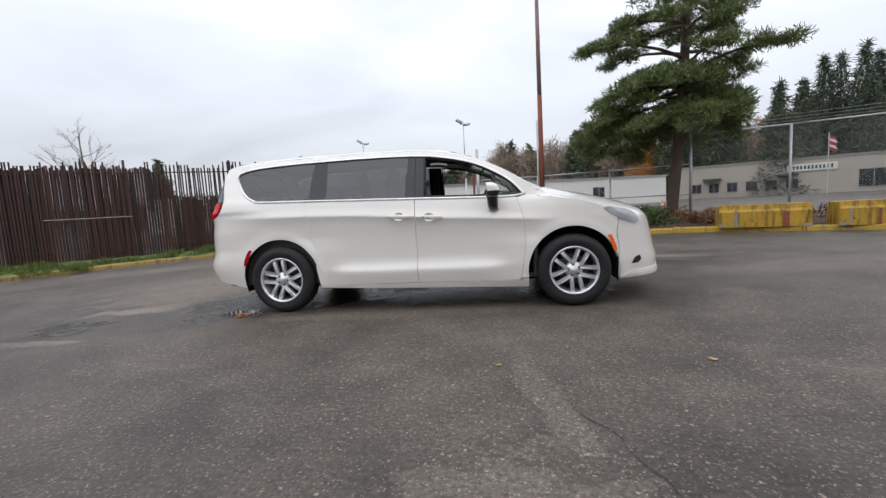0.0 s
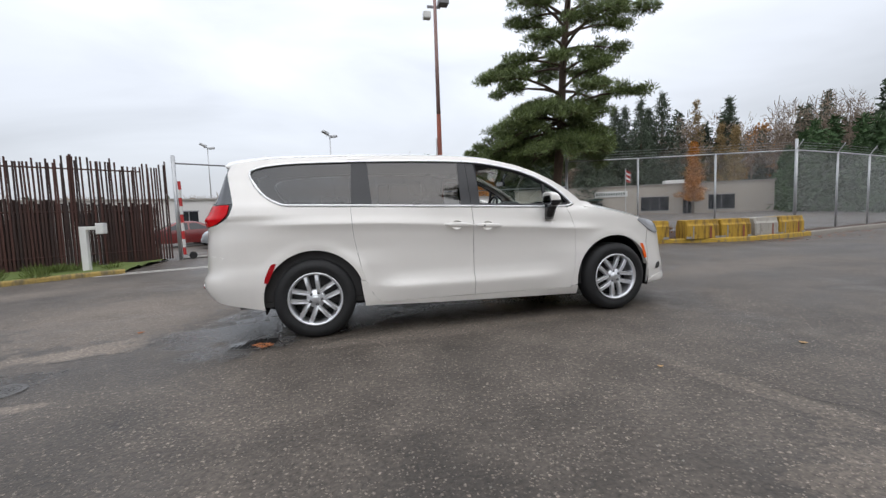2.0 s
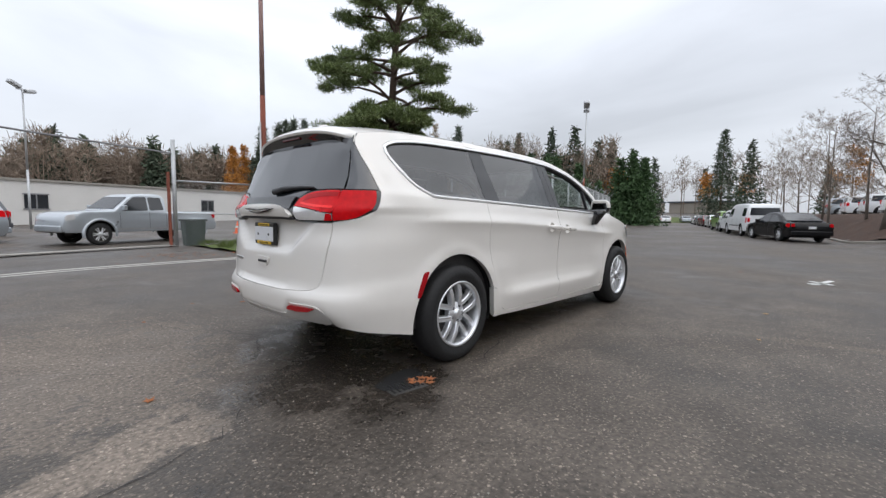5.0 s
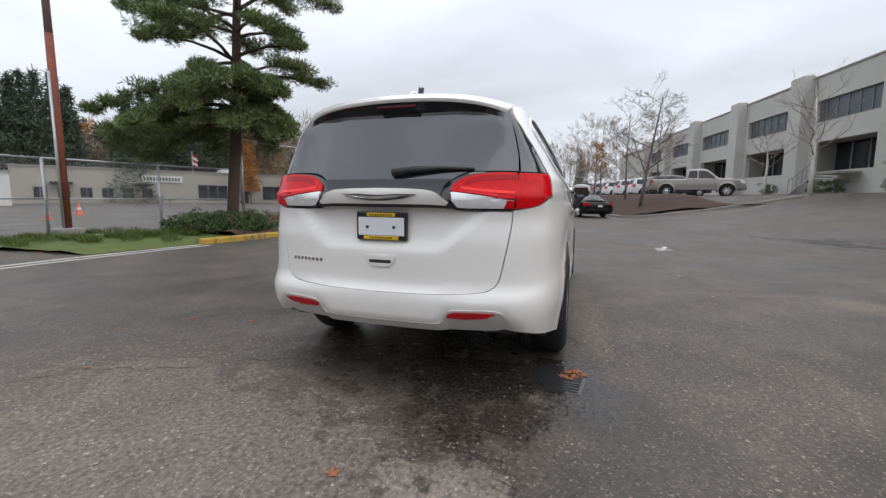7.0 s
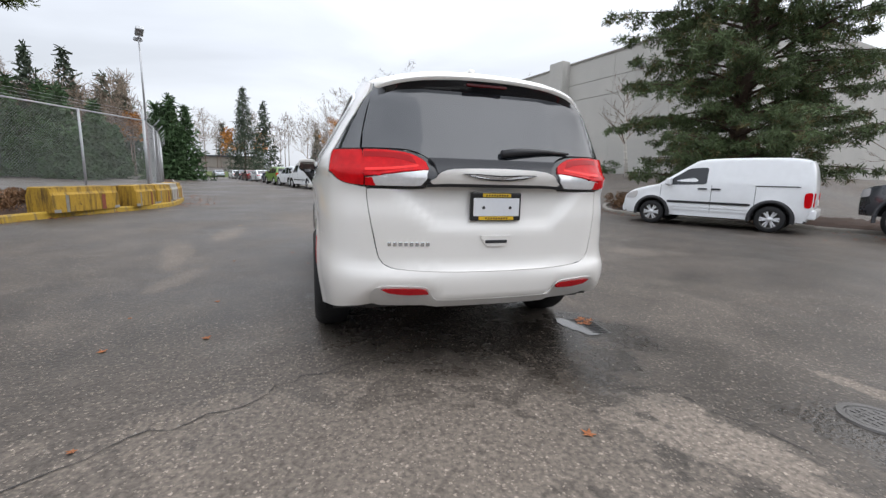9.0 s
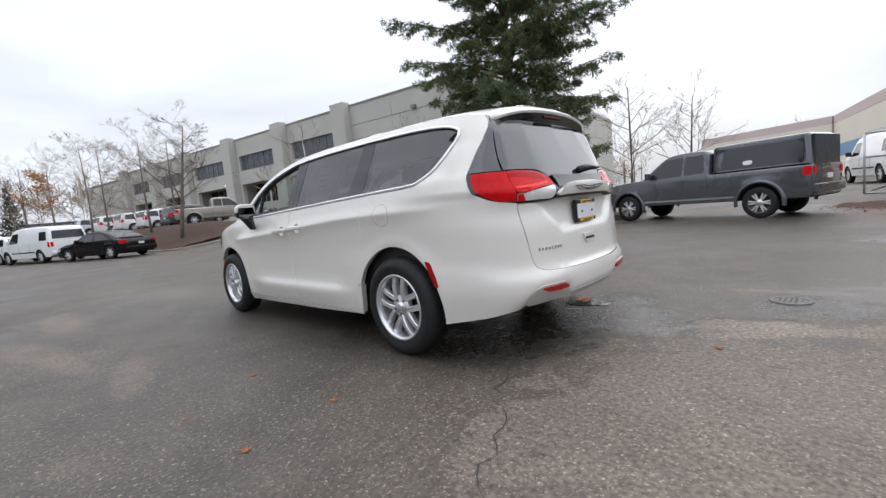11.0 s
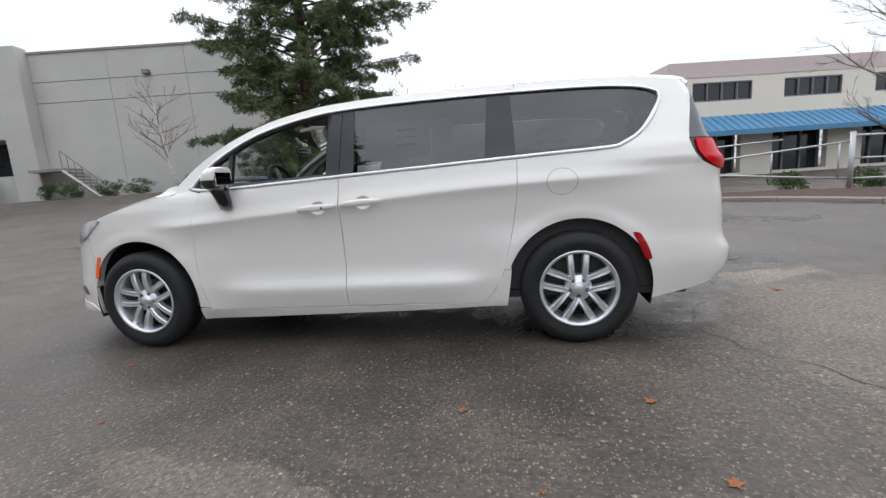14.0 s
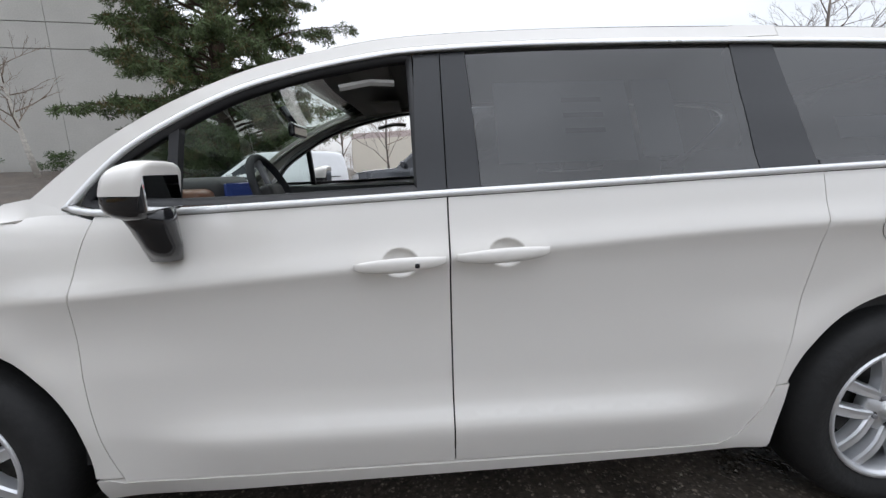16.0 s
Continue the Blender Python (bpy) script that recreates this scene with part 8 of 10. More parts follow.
for k, (s, o, r) in enumerate(((-5.9, 1.6, 0.7), (-7.6, 1.6, 0.8), (-2.2, 1.4, 0.5), (-10.4, 1.5, 0.8), (1.6, 1.6, 0.6), (8.6, 1.5, 0.7), (-4.2, 2.0, 0.6), (2.8, 1.7, 0.7))):
    p = wall_pose(s, 0, o).translation
    shrub(p.x, p.y, r, 0.9, "bush", 130 + k, "clipped green shrub below the concrete wall", group="shrubs by the building")
for k, (x, y) in enumerate(((-12.5, -11.6), (-10.5, -12.2), (8.6, -10.3), (7.2, -10.6), (4.6, -11.4))):
    shrub(x, y, 0.6, 0.6, "bushdry" if k > 1 else "bush", 150 + k, "small shrub at the asphalt's edge", group="small shrubs")


def fir_far(bm_list, x, y, h, rnd):
    """Clump centres and sizes of a distant fir: drooping whorls of uneven reach."""
    z0 = height(x, y)
    n = int(12 + h * 1.1)
    lop = rnd.uniform(0, 6.28)
    for k in range(n):
        f = k / n
        z = z0 + h * (0.08 + 0.92 * f)
        r = (h * 0.235 * (1 - f) ** 0.95 + 0.12) * rnd.uniform(0.75, 1.15)
        m = max(4, int(11 * (1 - f)) + 4)
        for j in range(m):
            a = 2 * math.pi * (j + rnd.random()) / m
            q = r * rnd.uniform(0.35, 1.0) * (1 + 0.18 * math.cos(a - lop))
            bm_list[0].append((x + math.cos(a) * q, y + math.sin(a) * q, z - q * 0.28))
            bm_list[1].append((r * 0.24 + 0.1, r * 0.24 + 0.1, h * 0.018))


def woods():
    rnd = random.Random(21)
    firs = ([], [])
    # single firs that stand over the rest
    tall = [(31.9, 70.1, 16.7), (34.8, 73.1, 18.2), (34.2, 68.9, 17.7), (38.7, 73.2, 19.0), (36.9, 67.3, 16.2), (29.5, 71, 16.0), (39.4, 59.6, 15.6), (50.2, 67.6, 20.5), (54.1, 69.8, 21.3), (52.7, 63.4, 20.8), (56.2, 65.7, 20.1), (46.1, 65.5, 16.8), (58.6, 65.0, 22.8), (70.6, 61.7, 21.5), (80.9, 52.1, 20.0), (79.4, 54.1, 18.4), (114.2, 17.3, 21.5), (104, 32, 15), (-57, 62, 12), (-62, 60, 10)]
    for x, y, h in tall:
        g = thing("fir_tree", "tall dark fir beyond the yard", "tree", "tall firs")
        loc = ([], [])
        fir_far(loc, x, y, h, rnd)
        bm = bmesh.new()
        add_tube(bm, (x, y, height(x, y) - 0.5), (x, y, height(x, y) + h * 0.97), 0.28, 0.03, n=6)
        part("trunk", bm, "bark", g)
        blades("crown", g, loc[0], loc[1], 16, 0.75, 0.13, "fir_far", int(x * 7 + y) % 9999, up=-0.35)
    # dark hedge of young firs beside the road and behind the fence
    hedge = thing("fir_hedge", "row of dark green young firs along the road", "trees", kind="stuff")
    loc = ([], [])
    for k in range(30):
        x = 44 + k * 2.2
        fir_far(loc, x + rnd.uniform(-1.2, 1.2), 18.0 + (x - 40) * 0.33 + rnd.uniform(0, 5), rnd.uniform(5.0, 8.0), rnd)
    for x, y, h in ((50.0, 29.9, 10.2), (49.5, 27.0, 9.8), (48.4, 25.0, 9.2), (52.5, 33, 9.5), (54, 36, 10), (53, 24, 8.6), (57, 30, 9.6), (60, 27, 9.0), (52.3, 17.9, 8.7), (52.7, 16.6, 9.8), (53.6, 15.3, 8.8), (56, 17.5, 9.0)):
        fir_far(loc, x, y, h, rnd)
    for k in range(13):
        fir_far(loc, 62 + k * 5.5 + rnd.uniform(-2, 2), 40 + k * 2.4 + rnd.uniform(0, 8), rnd.uniform(7, 13), rnd)
    blades("crowns", hedge, loc[0], loc[1], 9, 0.55, 0.17, "hedge_green", 5, up=-0.2)
    # bare and autumn woods on the hillside
    w = thing("hillside_woods", "bare brown woods with some dark firs on the hillside", "woods", kind="stuff")
    tw = bmesh.new()
    cen, rad, au, aur, dk = [], [], [], [], ([], [])
    for k in range(1250):
        x = rnd.uniform(-120, 190)
        y = rnd.uniform(84, 135) if x < 125 else rnd.uniform(-60, 130)
        if x > 125:
            x = rnd.uniform(135, 190)
        if k >= 560:
            R, az = rnd.uniform(88, 122), radians(rnd.uniform(20, 62) if k < 860 else rnd.uniform(60, 98))
            x, y = R * math.cos(az), R * math.sin(az)
        z0 = height(x, y) - 0.5
        h = rnd.uniform(9, 15) * (1.25 if x > 60 else 0.9 if x > 0 else 0.6 if x > -30 else 0.45)
        if rnd.random() < 0.14:
            fir_far(dk, x, y, h * 1.15, rnd)
            continue
        add_tube(tw, (x, y, z0), (x + rnd.uniform(-0.6, 0.6), y, z0 + h), 0.17, 0.02, n=3, cap=False)
        for j in range(9):
            f = rnd.uniform(0.35, 0.98)
            a = rnd.uniform(0, 6.28)
            L = h * 0.3 * (1.15 - f)
            add_tube(tw, (x, y, z0 + h * f), (x + L * math.cos(a), y + L * math.sin(a), z0 + h * f + L * 1.1), 0.05, 0.01, n=3, cap=False)
            c = (au, aur) if (k % 23 == 3) else (cen, rad)
            for _ in range(3):
                q = rnd.uniform(0.4, 1.1)
                c[0].append((x + q * L * math.cos(a) + rnd.gauss(0, 0.5), y + q * L * math.sin(a) + rnd.gauss(0, 0.5), z0 + h * f + L * 1.1 * q))
                c[1].append((1.1, 1.1, 1.2))
    part("stems", tw, "twig_far", w)
    blades("twigs", w, cen, rad, 7, 1.2, 0.10, "twig_far", 31, up=0.8)
    blades("autumn_leaves", w, au, aur, 40, 0.35, 0.3, "autumn", 32)
    blades("dark_firs", w, dk[0], dk[1], 4, 0.9, 0.34, "fir_far", 33, up=-0.1)
    # orange maples beyond the yard, and a tan larch among the firs
    for x, y, h, m in ((24.0, 70, 11.5, "autumn"), (27, 73, 12.5, "autumn"), (50.7, 49.2, 10.6, "autumn"), (61.6, 52.2, 14.0, "larch"), (64.3, 63.0, 21.0, "larch"), (67, 60, 16.0, "larch")):
        t = thing("autumn_tree" if m == "autumn" else "larch_tree", "half-bare tree with orange autumn leaves" if m == "autumn" else "tan autumn larch among the firs", "tree", "autumn trees")
        bm = bmesh.new()
        add_tube(bm, (x, y, -0.3), (x, y, h * 0.96), 0.2, 0.03, n=6)
        part("trunk", bm, "bark_grey", t)
        c = []
        for _ in range(150):
            f = rnd.random() ** 1.3
            w = h * (0.10 if m == "autumn" and x < 30 else 0.075) * (1.05 - f)
            c.append((x + rnd.gauss(0, w), y + rnd.gauss(0, w), h * (0.2 + 0.78 * f)))
        blades("crown", t, c, (0.5, 0.5, 0.4), 30, 0.30, 0.10, m, int(x))
    # woods to the south and west close the view
    w2 = thing("far_south_woods", "distant bare trees beyond the buildings", "woods", kind="stuff")
    tw = bmesh.new()
    cen, rad = [], []
    for k in range(190):
        a = rnd.uniform(math.pi * 0.98, math.pi * 1.95)
        R = rnd.uniform(95, 140)
        x, y, h = R * math.cos(a), R * math.sin(a), rnd.uniform(7, 12)
        add_tube(tw, (x, y, -0.5), (x, y, h), 0.2, 0.03, n=3, cap=False)
        for _ in range(14):
            cen.append((x + rnd.gauss(0, 1.6), y + rnd.gauss(0, 1.6), h * rnd.uniform(0.35, 1.0)))
            rad.append((1.2, 1.2, 1.2))
    part("stems", tw, "twig_far", w2)
    blades("twigs", w2, cen, rad, 14, 1.0, 0.07, "twig_far", 41, up=0.8)


woods()


# ---- parked vehicles ----
def simple_wheel(parent, x, y, r, flip, rim="alloy", w=0.2):
    t = new("wheel")
    t.parent = parent
    t.matrix_basis = pose(x, y, r, 0, 0, 180 if flip else 0)
    h = w / 2
    bm = bmesh.new()
    lathe(bm, [(r * 0.62, -h), (r * 0.90, -h), (r * 0.98, -h + 0.02), (r, -h + 0.05), (r, h - 0.05), (r * 0.98, h - 0.02), (r * 0.90, h), (r * 0.64, h - 0.008)], 28)
    part("tyre", bm, "tyre", t, smooth=True)
    bm = bmesh.new()
    lathe(bm, [(r * 0.67, h - 0.004), (r * 0.63, h - 0.006), (r * 0.60, h - 0.03), (r * 0.58, h - 0.07), (0, h - 0.075)], 28)
    part("wheel_dish", bm, "disc", t, smooth=True)
    for k in range(6):
        bm = bmesh.new()
        for e in (-0.16, 0.16):
            add_box(bm, 0.04, r * 0.63, h - 0.04, h - 0.012, -0.020, 0.020, bevel=0.008, m=Matrix.Rotation(math.pi * 2 * k / 6 + e, 4, "Y"))
        part("spoke", bm, rim, t)
    bm = bmesh.new()
    lathe(bm, [(r * 0.22, h - 0.05), (r * 0.19, h - 0.008), (0, h - 0.004)], 16)
    part("hub", bm, rim, t, smooth=True)


def soften(bm, deg=38):
    """Marks the hard edges, so that the rest may shade smoothly."""
    for e in bm.edges:
        e.smooth = e.calc_face_angle(0) < radians(deg)


def round_poly(pts, d=0.06):
    """An outline with its corners cut to small curves."""
    out = []
    for i, p in enumerate(pts):
        p, a, b = Vector(p), Vector(pts[i - 1]), Vector(pts[(i + 1) % len(pts)])
        u, v = p + (a - p).normalized() * min(d, (a - p).length * 0.4), p + (b - p).normalized() * min(d, (b - p).length * 0.4)
        for t in (0, 0.5, 1):
            out.append(tuple(u * (1 - t) ** 2 + p * 2 * t * (1 - t) + v * t * t))
    return out


class Coachwork:
    """A road vehicle's skin: a side outline with wheel arches, flanks bowed by height and drawn in at the ends."""

    def __init__(self, curves, bottom, wheels, r, half, flank, arch=0.065):
        self.half, self.flank = half, flank
        top = []
        for c in curves:
            top += smooth_line(c, 0.10)
        R = r + arch
        low = []
        for wx in sorted(wheels, reverse=True):
            a0 = math.asin(max(-0.95, min(0.95, (bottom - r) / R)))
            low += [(wx + R * math.cos(a), r + R * math.sin(a)) for a in [a0 + (math.pi - 2 * a0) * k / 16 for k in range(17)]]
        self.n_top = len(top)
        self.outline = top + [(top[-1][0] - 0.05, bottom)] + low + [(top[0][0] + 0.05, bottom)]
        xs = [p[0] for p in top]
        self.xc, self.xl = (min(xs) + max(xs)) / 2, (max(xs) - min(xs)) / 2
        self.wheels, self.r, self.R = wheels, r, R

    def y(self, x, z):
        e = max(0.0, abs((x - self.xc) / self.xl) - 0.74) / 0.26
        bulge = max([math.exp(-(((math.hypot(x - wx, z - self.r) - self.R - 0.03) / 0.07) ** 2)) for wx in self.wheels] + [0.0])
        return self.half * float(np.interp(z, [p[0] for p in self.flank], [p[1] for p in self.flank])) * (1 - (0.13 if x > self.xc else 0.05) * min(1, e) ** 2.2) + 0.022 * bulge

    def body(self):
        bm = bmesh.new()
        P = np.array(self.outline)
        A = 0.5 * np.sum(P[:, 0] * np.roll(P[:, 1], -1) - np.roll(P[:, 0], -1) * P[:, 1])
        t = np.roll(P, -1, 0) - np.roll(P, 1, 0)
        t /= np.linalg.norm(t, axis=1)[:, None] + 1e-9
        inn = np.stack([-t[:, 1], t[:, 0]], -1) * (1 if A > 0 else -1)
        n = len(P)
        is_top = [i < self.n_top for i in range(n)]
        ring = lambda d, k, s: [bm.verts.new((p[0], s * self.y(*p) * k, p[1])) for p in (P[i] + inn[i] * (d if is_top[i] else d * 0.25) for i in range(n))]
        rows = [ring(0.055, 1.0, 1), ring(0.018, 0.985, 1), ring(0.0, 0.94, 1), ring(-0.008, 0.6, 1), ring(-0.010, 0.0, 1), ring(-0.008, 0.6, -1), ring(0.0, 0.94, -1), ring(0.018, 0.985, -1), ring(0.055, 1.0, -1)]
        for a, b in zip(rows, rows[1:]):
            for i in range(n):
                f = bm.faces.new((a[i], a[(i + 1) % n], b[(i + 1) % n], b[i]))
                f.material_index = 0 if is_top[i] and is_top[(i + 1) % n] else 1
        for s, rim in ((1, rows[0]), (-1, rows[-1])):
            Q = np.array([(v.co.x, v.co.z) for v in rim])
            g = np.stack(np.meshgrid(np.arange(Q[:, 0].min(), Q[:, 0].max(), 0.11), np.arange(Q[:, 1].min(), Q[:, 1].max(), 0.07)), -1).reshape(-1, 2)
            g = g[inside(Q, g)]
            g = g[np.array([np.min(np.sum((Q - k) ** 2, 1)) for k in g]) > 0.035**2]
            pts = np.concatenate([Q, g])
            vs, _, fs, ov, _, _ = delaunay_2d_cdt([Vector(p) for p in pts], [(i, (i + 1) % n) for i in range(n)], [], 1, 1e-6)
            lut = [rim[o[0]] if o and o[0] < n else bm.verts.new((v[0], s * self.y(v[0], v[1]), v[1])) for v, o in zip(vs, ov)]
            for f in fs:
                try:
                    bm.faces.new([lut[i] for i in f])
                except ValueError:
                    pass
        bmesh.ops.recalc_face_normals(bm, faces=bm.faces)
        soften(bm, 42)
        return bm

    def pane(self, pts, s, off=0.005):
        """A piece lying on the flank, slightly proud."""
        Q = np.array(round_poly(pts))
        Q = dense(Q, 0.09)
        n = len(Q)
        vs, _, fs, _, _, _ = delaunay_2d_cdt([Vector(p) for p in Q], [(i, (i + 1) % n) for i in range(n)], [], 1, 1e-6)
        bm = bmesh.new()
        front = [bm.verts.new((v[0], s * (self.y(v[0], v[1]) + off), v[1])) for v in vs]
        for f in fs:
            bm.faces.new([front[i] for i in f])
        bmesh.ops.recalc_face_normals(bm, faces=bm.faces)
        if sum(f.normal.y for f in bm.faces) * s < 0:
            bmesh.ops.reverse_faces(bm, faces=bm.faces)
        r = bmesh.ops.extrude_face_region(bm, geom=bm.faces[:])
        bmesh.ops.translate(bm, vec=(0, -s * 0.012, 0), verts=[v for v in r["geom"] if isinstance(v, bmesh.types.BMVert)])
        bmesh.ops.recalc_face_normals(bm, faces=bm.faces)
        return bm

    def screen(self, a, b, k=0.86):
        """A windscreen or rear window across the body between two points of its outline."""
        d = Vector((b[0] - a[0], b[1] - a[1])).normalized()
        nrm = Vector((-d.y, d.x))
        mid = Vector(((a[0] + b[0]) / 2 - self.xc, (a[1] + b[1]) / 2 - 0.9))
        if nrm.dot(mid) < 0:
            nrm = -nrm
        def f(u, w):
            x, z = a[0] + (b[0] - a[0]) * u, a[1] + (b[1] - a[1]) * u
            o = 0.022 + 0.006 * (1 - w * w)
            return (x + nrm.x * o, w * k * self.y(x, z), z + nrm.y * o)
        bm = grid_bm(f, [0, 0.33, 0.66, 1], [-1, -0.7, -0.3, 0, 0.3, 0.7, 1])
        r = bmesh.ops.extrude_face_region(bm, geom=bm.faces[:])
        bmesh.ops.translate(bm, vec=(-nrm.x * 0.03, 0, -nrm.y * 0.03), verts=[v for v in r["geom"] if isinstance(v, bmesh.types.BMVert)])
        bmesh.ops.recalc_face_normals(bm, faces=bm.faces)
        return bm


def vehicle(name, label, category, at, paint, kind, group="", trim_low="", rim="alloy", rack=False):
    """Builds a parked vehicle of one of the kinds below; it looks along +X."""
    K = KINDS[kind]
    v = thing(name, label, category, group, at=at)
    half, r, wheels = K["half"], K["r"], K["wheels"]
    C = Coachwork(K["top"], K["bottom"], wheels, r, half, K["flank"], K.get("arch", 0.065))
    body = part("body", C.body(), (paint, "under"), v)
    body.data.polygons.foreach_set("use_smooth", [True] * len(body.data.polygons))
    xs = [p[0] for p in C.outline]
    x0, x1 = min(xs), max(xs)
    part("underbody", box_bm(x0 + 0.35, x1 - 0.35, -half * 0.80, half * 0.80, K["bottom"] + 0.03, r * 2 + 0.10, bevel=0.03), "under", v)
    for wx in wheels:
        for s in (1, -1):
            simple_wheel(v, wx, s * (half - 0.10), r, s < 0, rim)
            if K.get("flare"):
                sec = ((0.0, -0.02), (0.0, 0.030), (0.03, 0.036), (0.075, 0.024), (0.09, -0.02))
                fl = grid_bm(lambda u, w: (wx + (C.R + sec[w][0]) * math.cos(u), s * (half + sec[w][1]), r + (C.R + sec[w][0]) * math.sin(u)), [radians(-10 + 200 * k / 24) for k in range(25)], range(5))
                part("arch_flare", fl, K["flare"] if K["flare"] != "paint" else paint, v, smooth=True)
    for s in (1, -1):
        for q in K["panes"]:
            part("side_window", C.pane(q, s), "darkglass", body)
        for x in K.get("gaps", ()):
            part("door_gap", C.pane([(x - 0.005, K["bottom"] + 0.12), (x + 0.005, K["bottom"] + 0.12), (x + 0.005, K["belt"]), (x - 0.005, K["belt"])], s, 0.003), "trim", body)
        for x, z in K.get("handles", ()):
            part("door_handle", C.pane([(x - 0.11, z - 0.02), (x + 0.11, z - 0.02), (x + 0.11, z + 0.025), (x - 0.11, z + 0.025)], s, 0.03), K.get("handle", paint) if K.get("handle") else paint, body)
        for q, m in K.get("strips", ()):
            part("side_moulding", C.pane(q, s, 0.014), m if m != "paint" else paint, body)
        part("tail_lamp", C.pane(K["tail"], s, 0.012), "red_lens", body)
        tx, tz = min(p[0] for p in K["tail"]), [p[1] for p in K["tail"]]
        part("tail_lamp", box_bm(x0 - 0.012, x0 + 0.05, s * half * 0.84 - 0.065, s * half * 0.84 + 0.065, min(tz) + 0.03, max(tz) - 0.02, bevel=0.01), "red_lens", body)
        part("headlamp", C.pane(K["head"], s, 0.012), "clear_lens", body)
        mx, mz = K["mirror"]
        bm = bmesh.new()
        add_box(bm, mx - 0.06, mx + 0.06, s * (half + 0.09) - 0.10, s * (half + 0.09) + 0.10, mz - 0.08, mz + 0.10, bevel=0.035, seg=3)
        add_box(bm, mx - 0.03, mx + 0.03, s * half * 0.93 - 0.06, s * half * 0.93 + 0.10, mz - 0.10, mz - 0.05, bevel=0.01)
        part("door_mirror", bm, trim_low or paint, body, smooth=False)
    part("windscreen", C.screen(*K["screen"]), "darkglass", body)
    if "rear_screen" in K:
        part("rear_window", C.screen(*K["rear_screen"]), "darkglass", body)
    zb = K["bottom"]
    part("rear_bumper", box_bm(x0 - 0.07, x0 + 0.12, -half * 0.92, half * 0.92, zb + 0.10, zb + 0.32, bevel=0.04, seg=3), trim_low or paint, v)
    part("front_bumper", box_bm(x1 - 0.14, x1 + 0.05, -half * 0.80, half * 0.80, zb + 0.02, zb + 0.26, bevel=0.06, seg=3), trim_low or paint, v)
    part("number_plate", box_bm(x0 - 0.035, x0 - 0.015, -0.15, 0.15, zb + 0.42, zb + 0.54), "plate_white", v)
    if "bed" in K:
        a, b, z = K["bed"]
        part("load_bed", box_bm(a, b, -half * 0.80, half * 0.80, z - 0.5, z + 0.006), "under", v)
    if "canopy" in K:
        a, b, z0, z1 = K["canopy"]
        cn = part("canopy", Coachwork.body(Coachwork([[(a, z0), (a + 0.04, z1 - 0.05), (a + 0.12, z1)], [(a + 0.12, z1), (b - 0.08, z1 - 0.02), (b, z1 - 0.10)], [(b, z1 - 0.10), (b, z0)]], z0, (), 0.3, half * 0.94, [(z0, 1.0), (z1, 0.86)])), (paint, paint), v, "dark load-bed canopy", smooth=False)
        part("canopy_hatch", box_bm(a - 0.03, a + 0.03, -half * 0.80, half * 0.80, z0 - 0.02, z1 - 0.05, bevel=0.02, m=None), "bpillar", cn, "black canopy hatch")
        W = Coachwork([[(a, z0), (a, z1)], [(a, z1), (b, z1)], [(b, z1), (b, z0)]], z0, (), 0.3, half * 0.94, [(z0, 1.0), (z1, 0.86)])
        for s in (1, -1):
            part("canopy_trim", W.pane([(a + 0.10, z0 + 0.05), (b - 0.08, z0 + 0.05), (b - 0.12, z1 - 0.12), (a + 0.16, z1 - 0.12)], s, 0.004), "gloss", cn)
            part("canopy_window", W.pane([(a + 0.13, z0 + 0.08), (b - 0.11, z0 + 0.08), (b - 0.15, z1 - 0.15), (a + 0.19, z1 - 0.15)], s, 0.008), "darkglass", cn)
            part("window_sticker", W.pane([(b - 1.02, z0 + 0.13), (b - 0.80, z0 + 0.13), (b - 0.80, z0 + 0.24), (b - 1.02, z0 + 0.24)], s, 0.011), "paper", cn)
    if rack:
        zt = max(p[1] for p in C.outline)
        for x in (-1.6, -0.5, 0.6):
            part("roof_rack_bar", box_bm(x - 0.025, x + 0.025, -half * 0.8, half * 0.8, zt + 0.10, zt + 0.15), "white_metal", v)
        for s in (1, -1):
            part("ladder_rail", box_bm(-2.0, 1.0, s * half * 0.5 - 0.03, s * half * 0.5 + 0.03, zt + 0.15, zt + 0.21), "galv", v)
            for x in (-1.6, 0.6):
                part("rack_foot", box_bm(x - 0.025, x + 0.025, s * half * 0.72 - 0.02, s * half * 0.72 + 0.02, zt - 0.04, zt + 0.10), "white_metal", v)
    return v


def facing(x, y, dx, dy):
    return pose(x, y, height(x, y), 0, 0, math.degrees(math.atan2(dy, dx)))


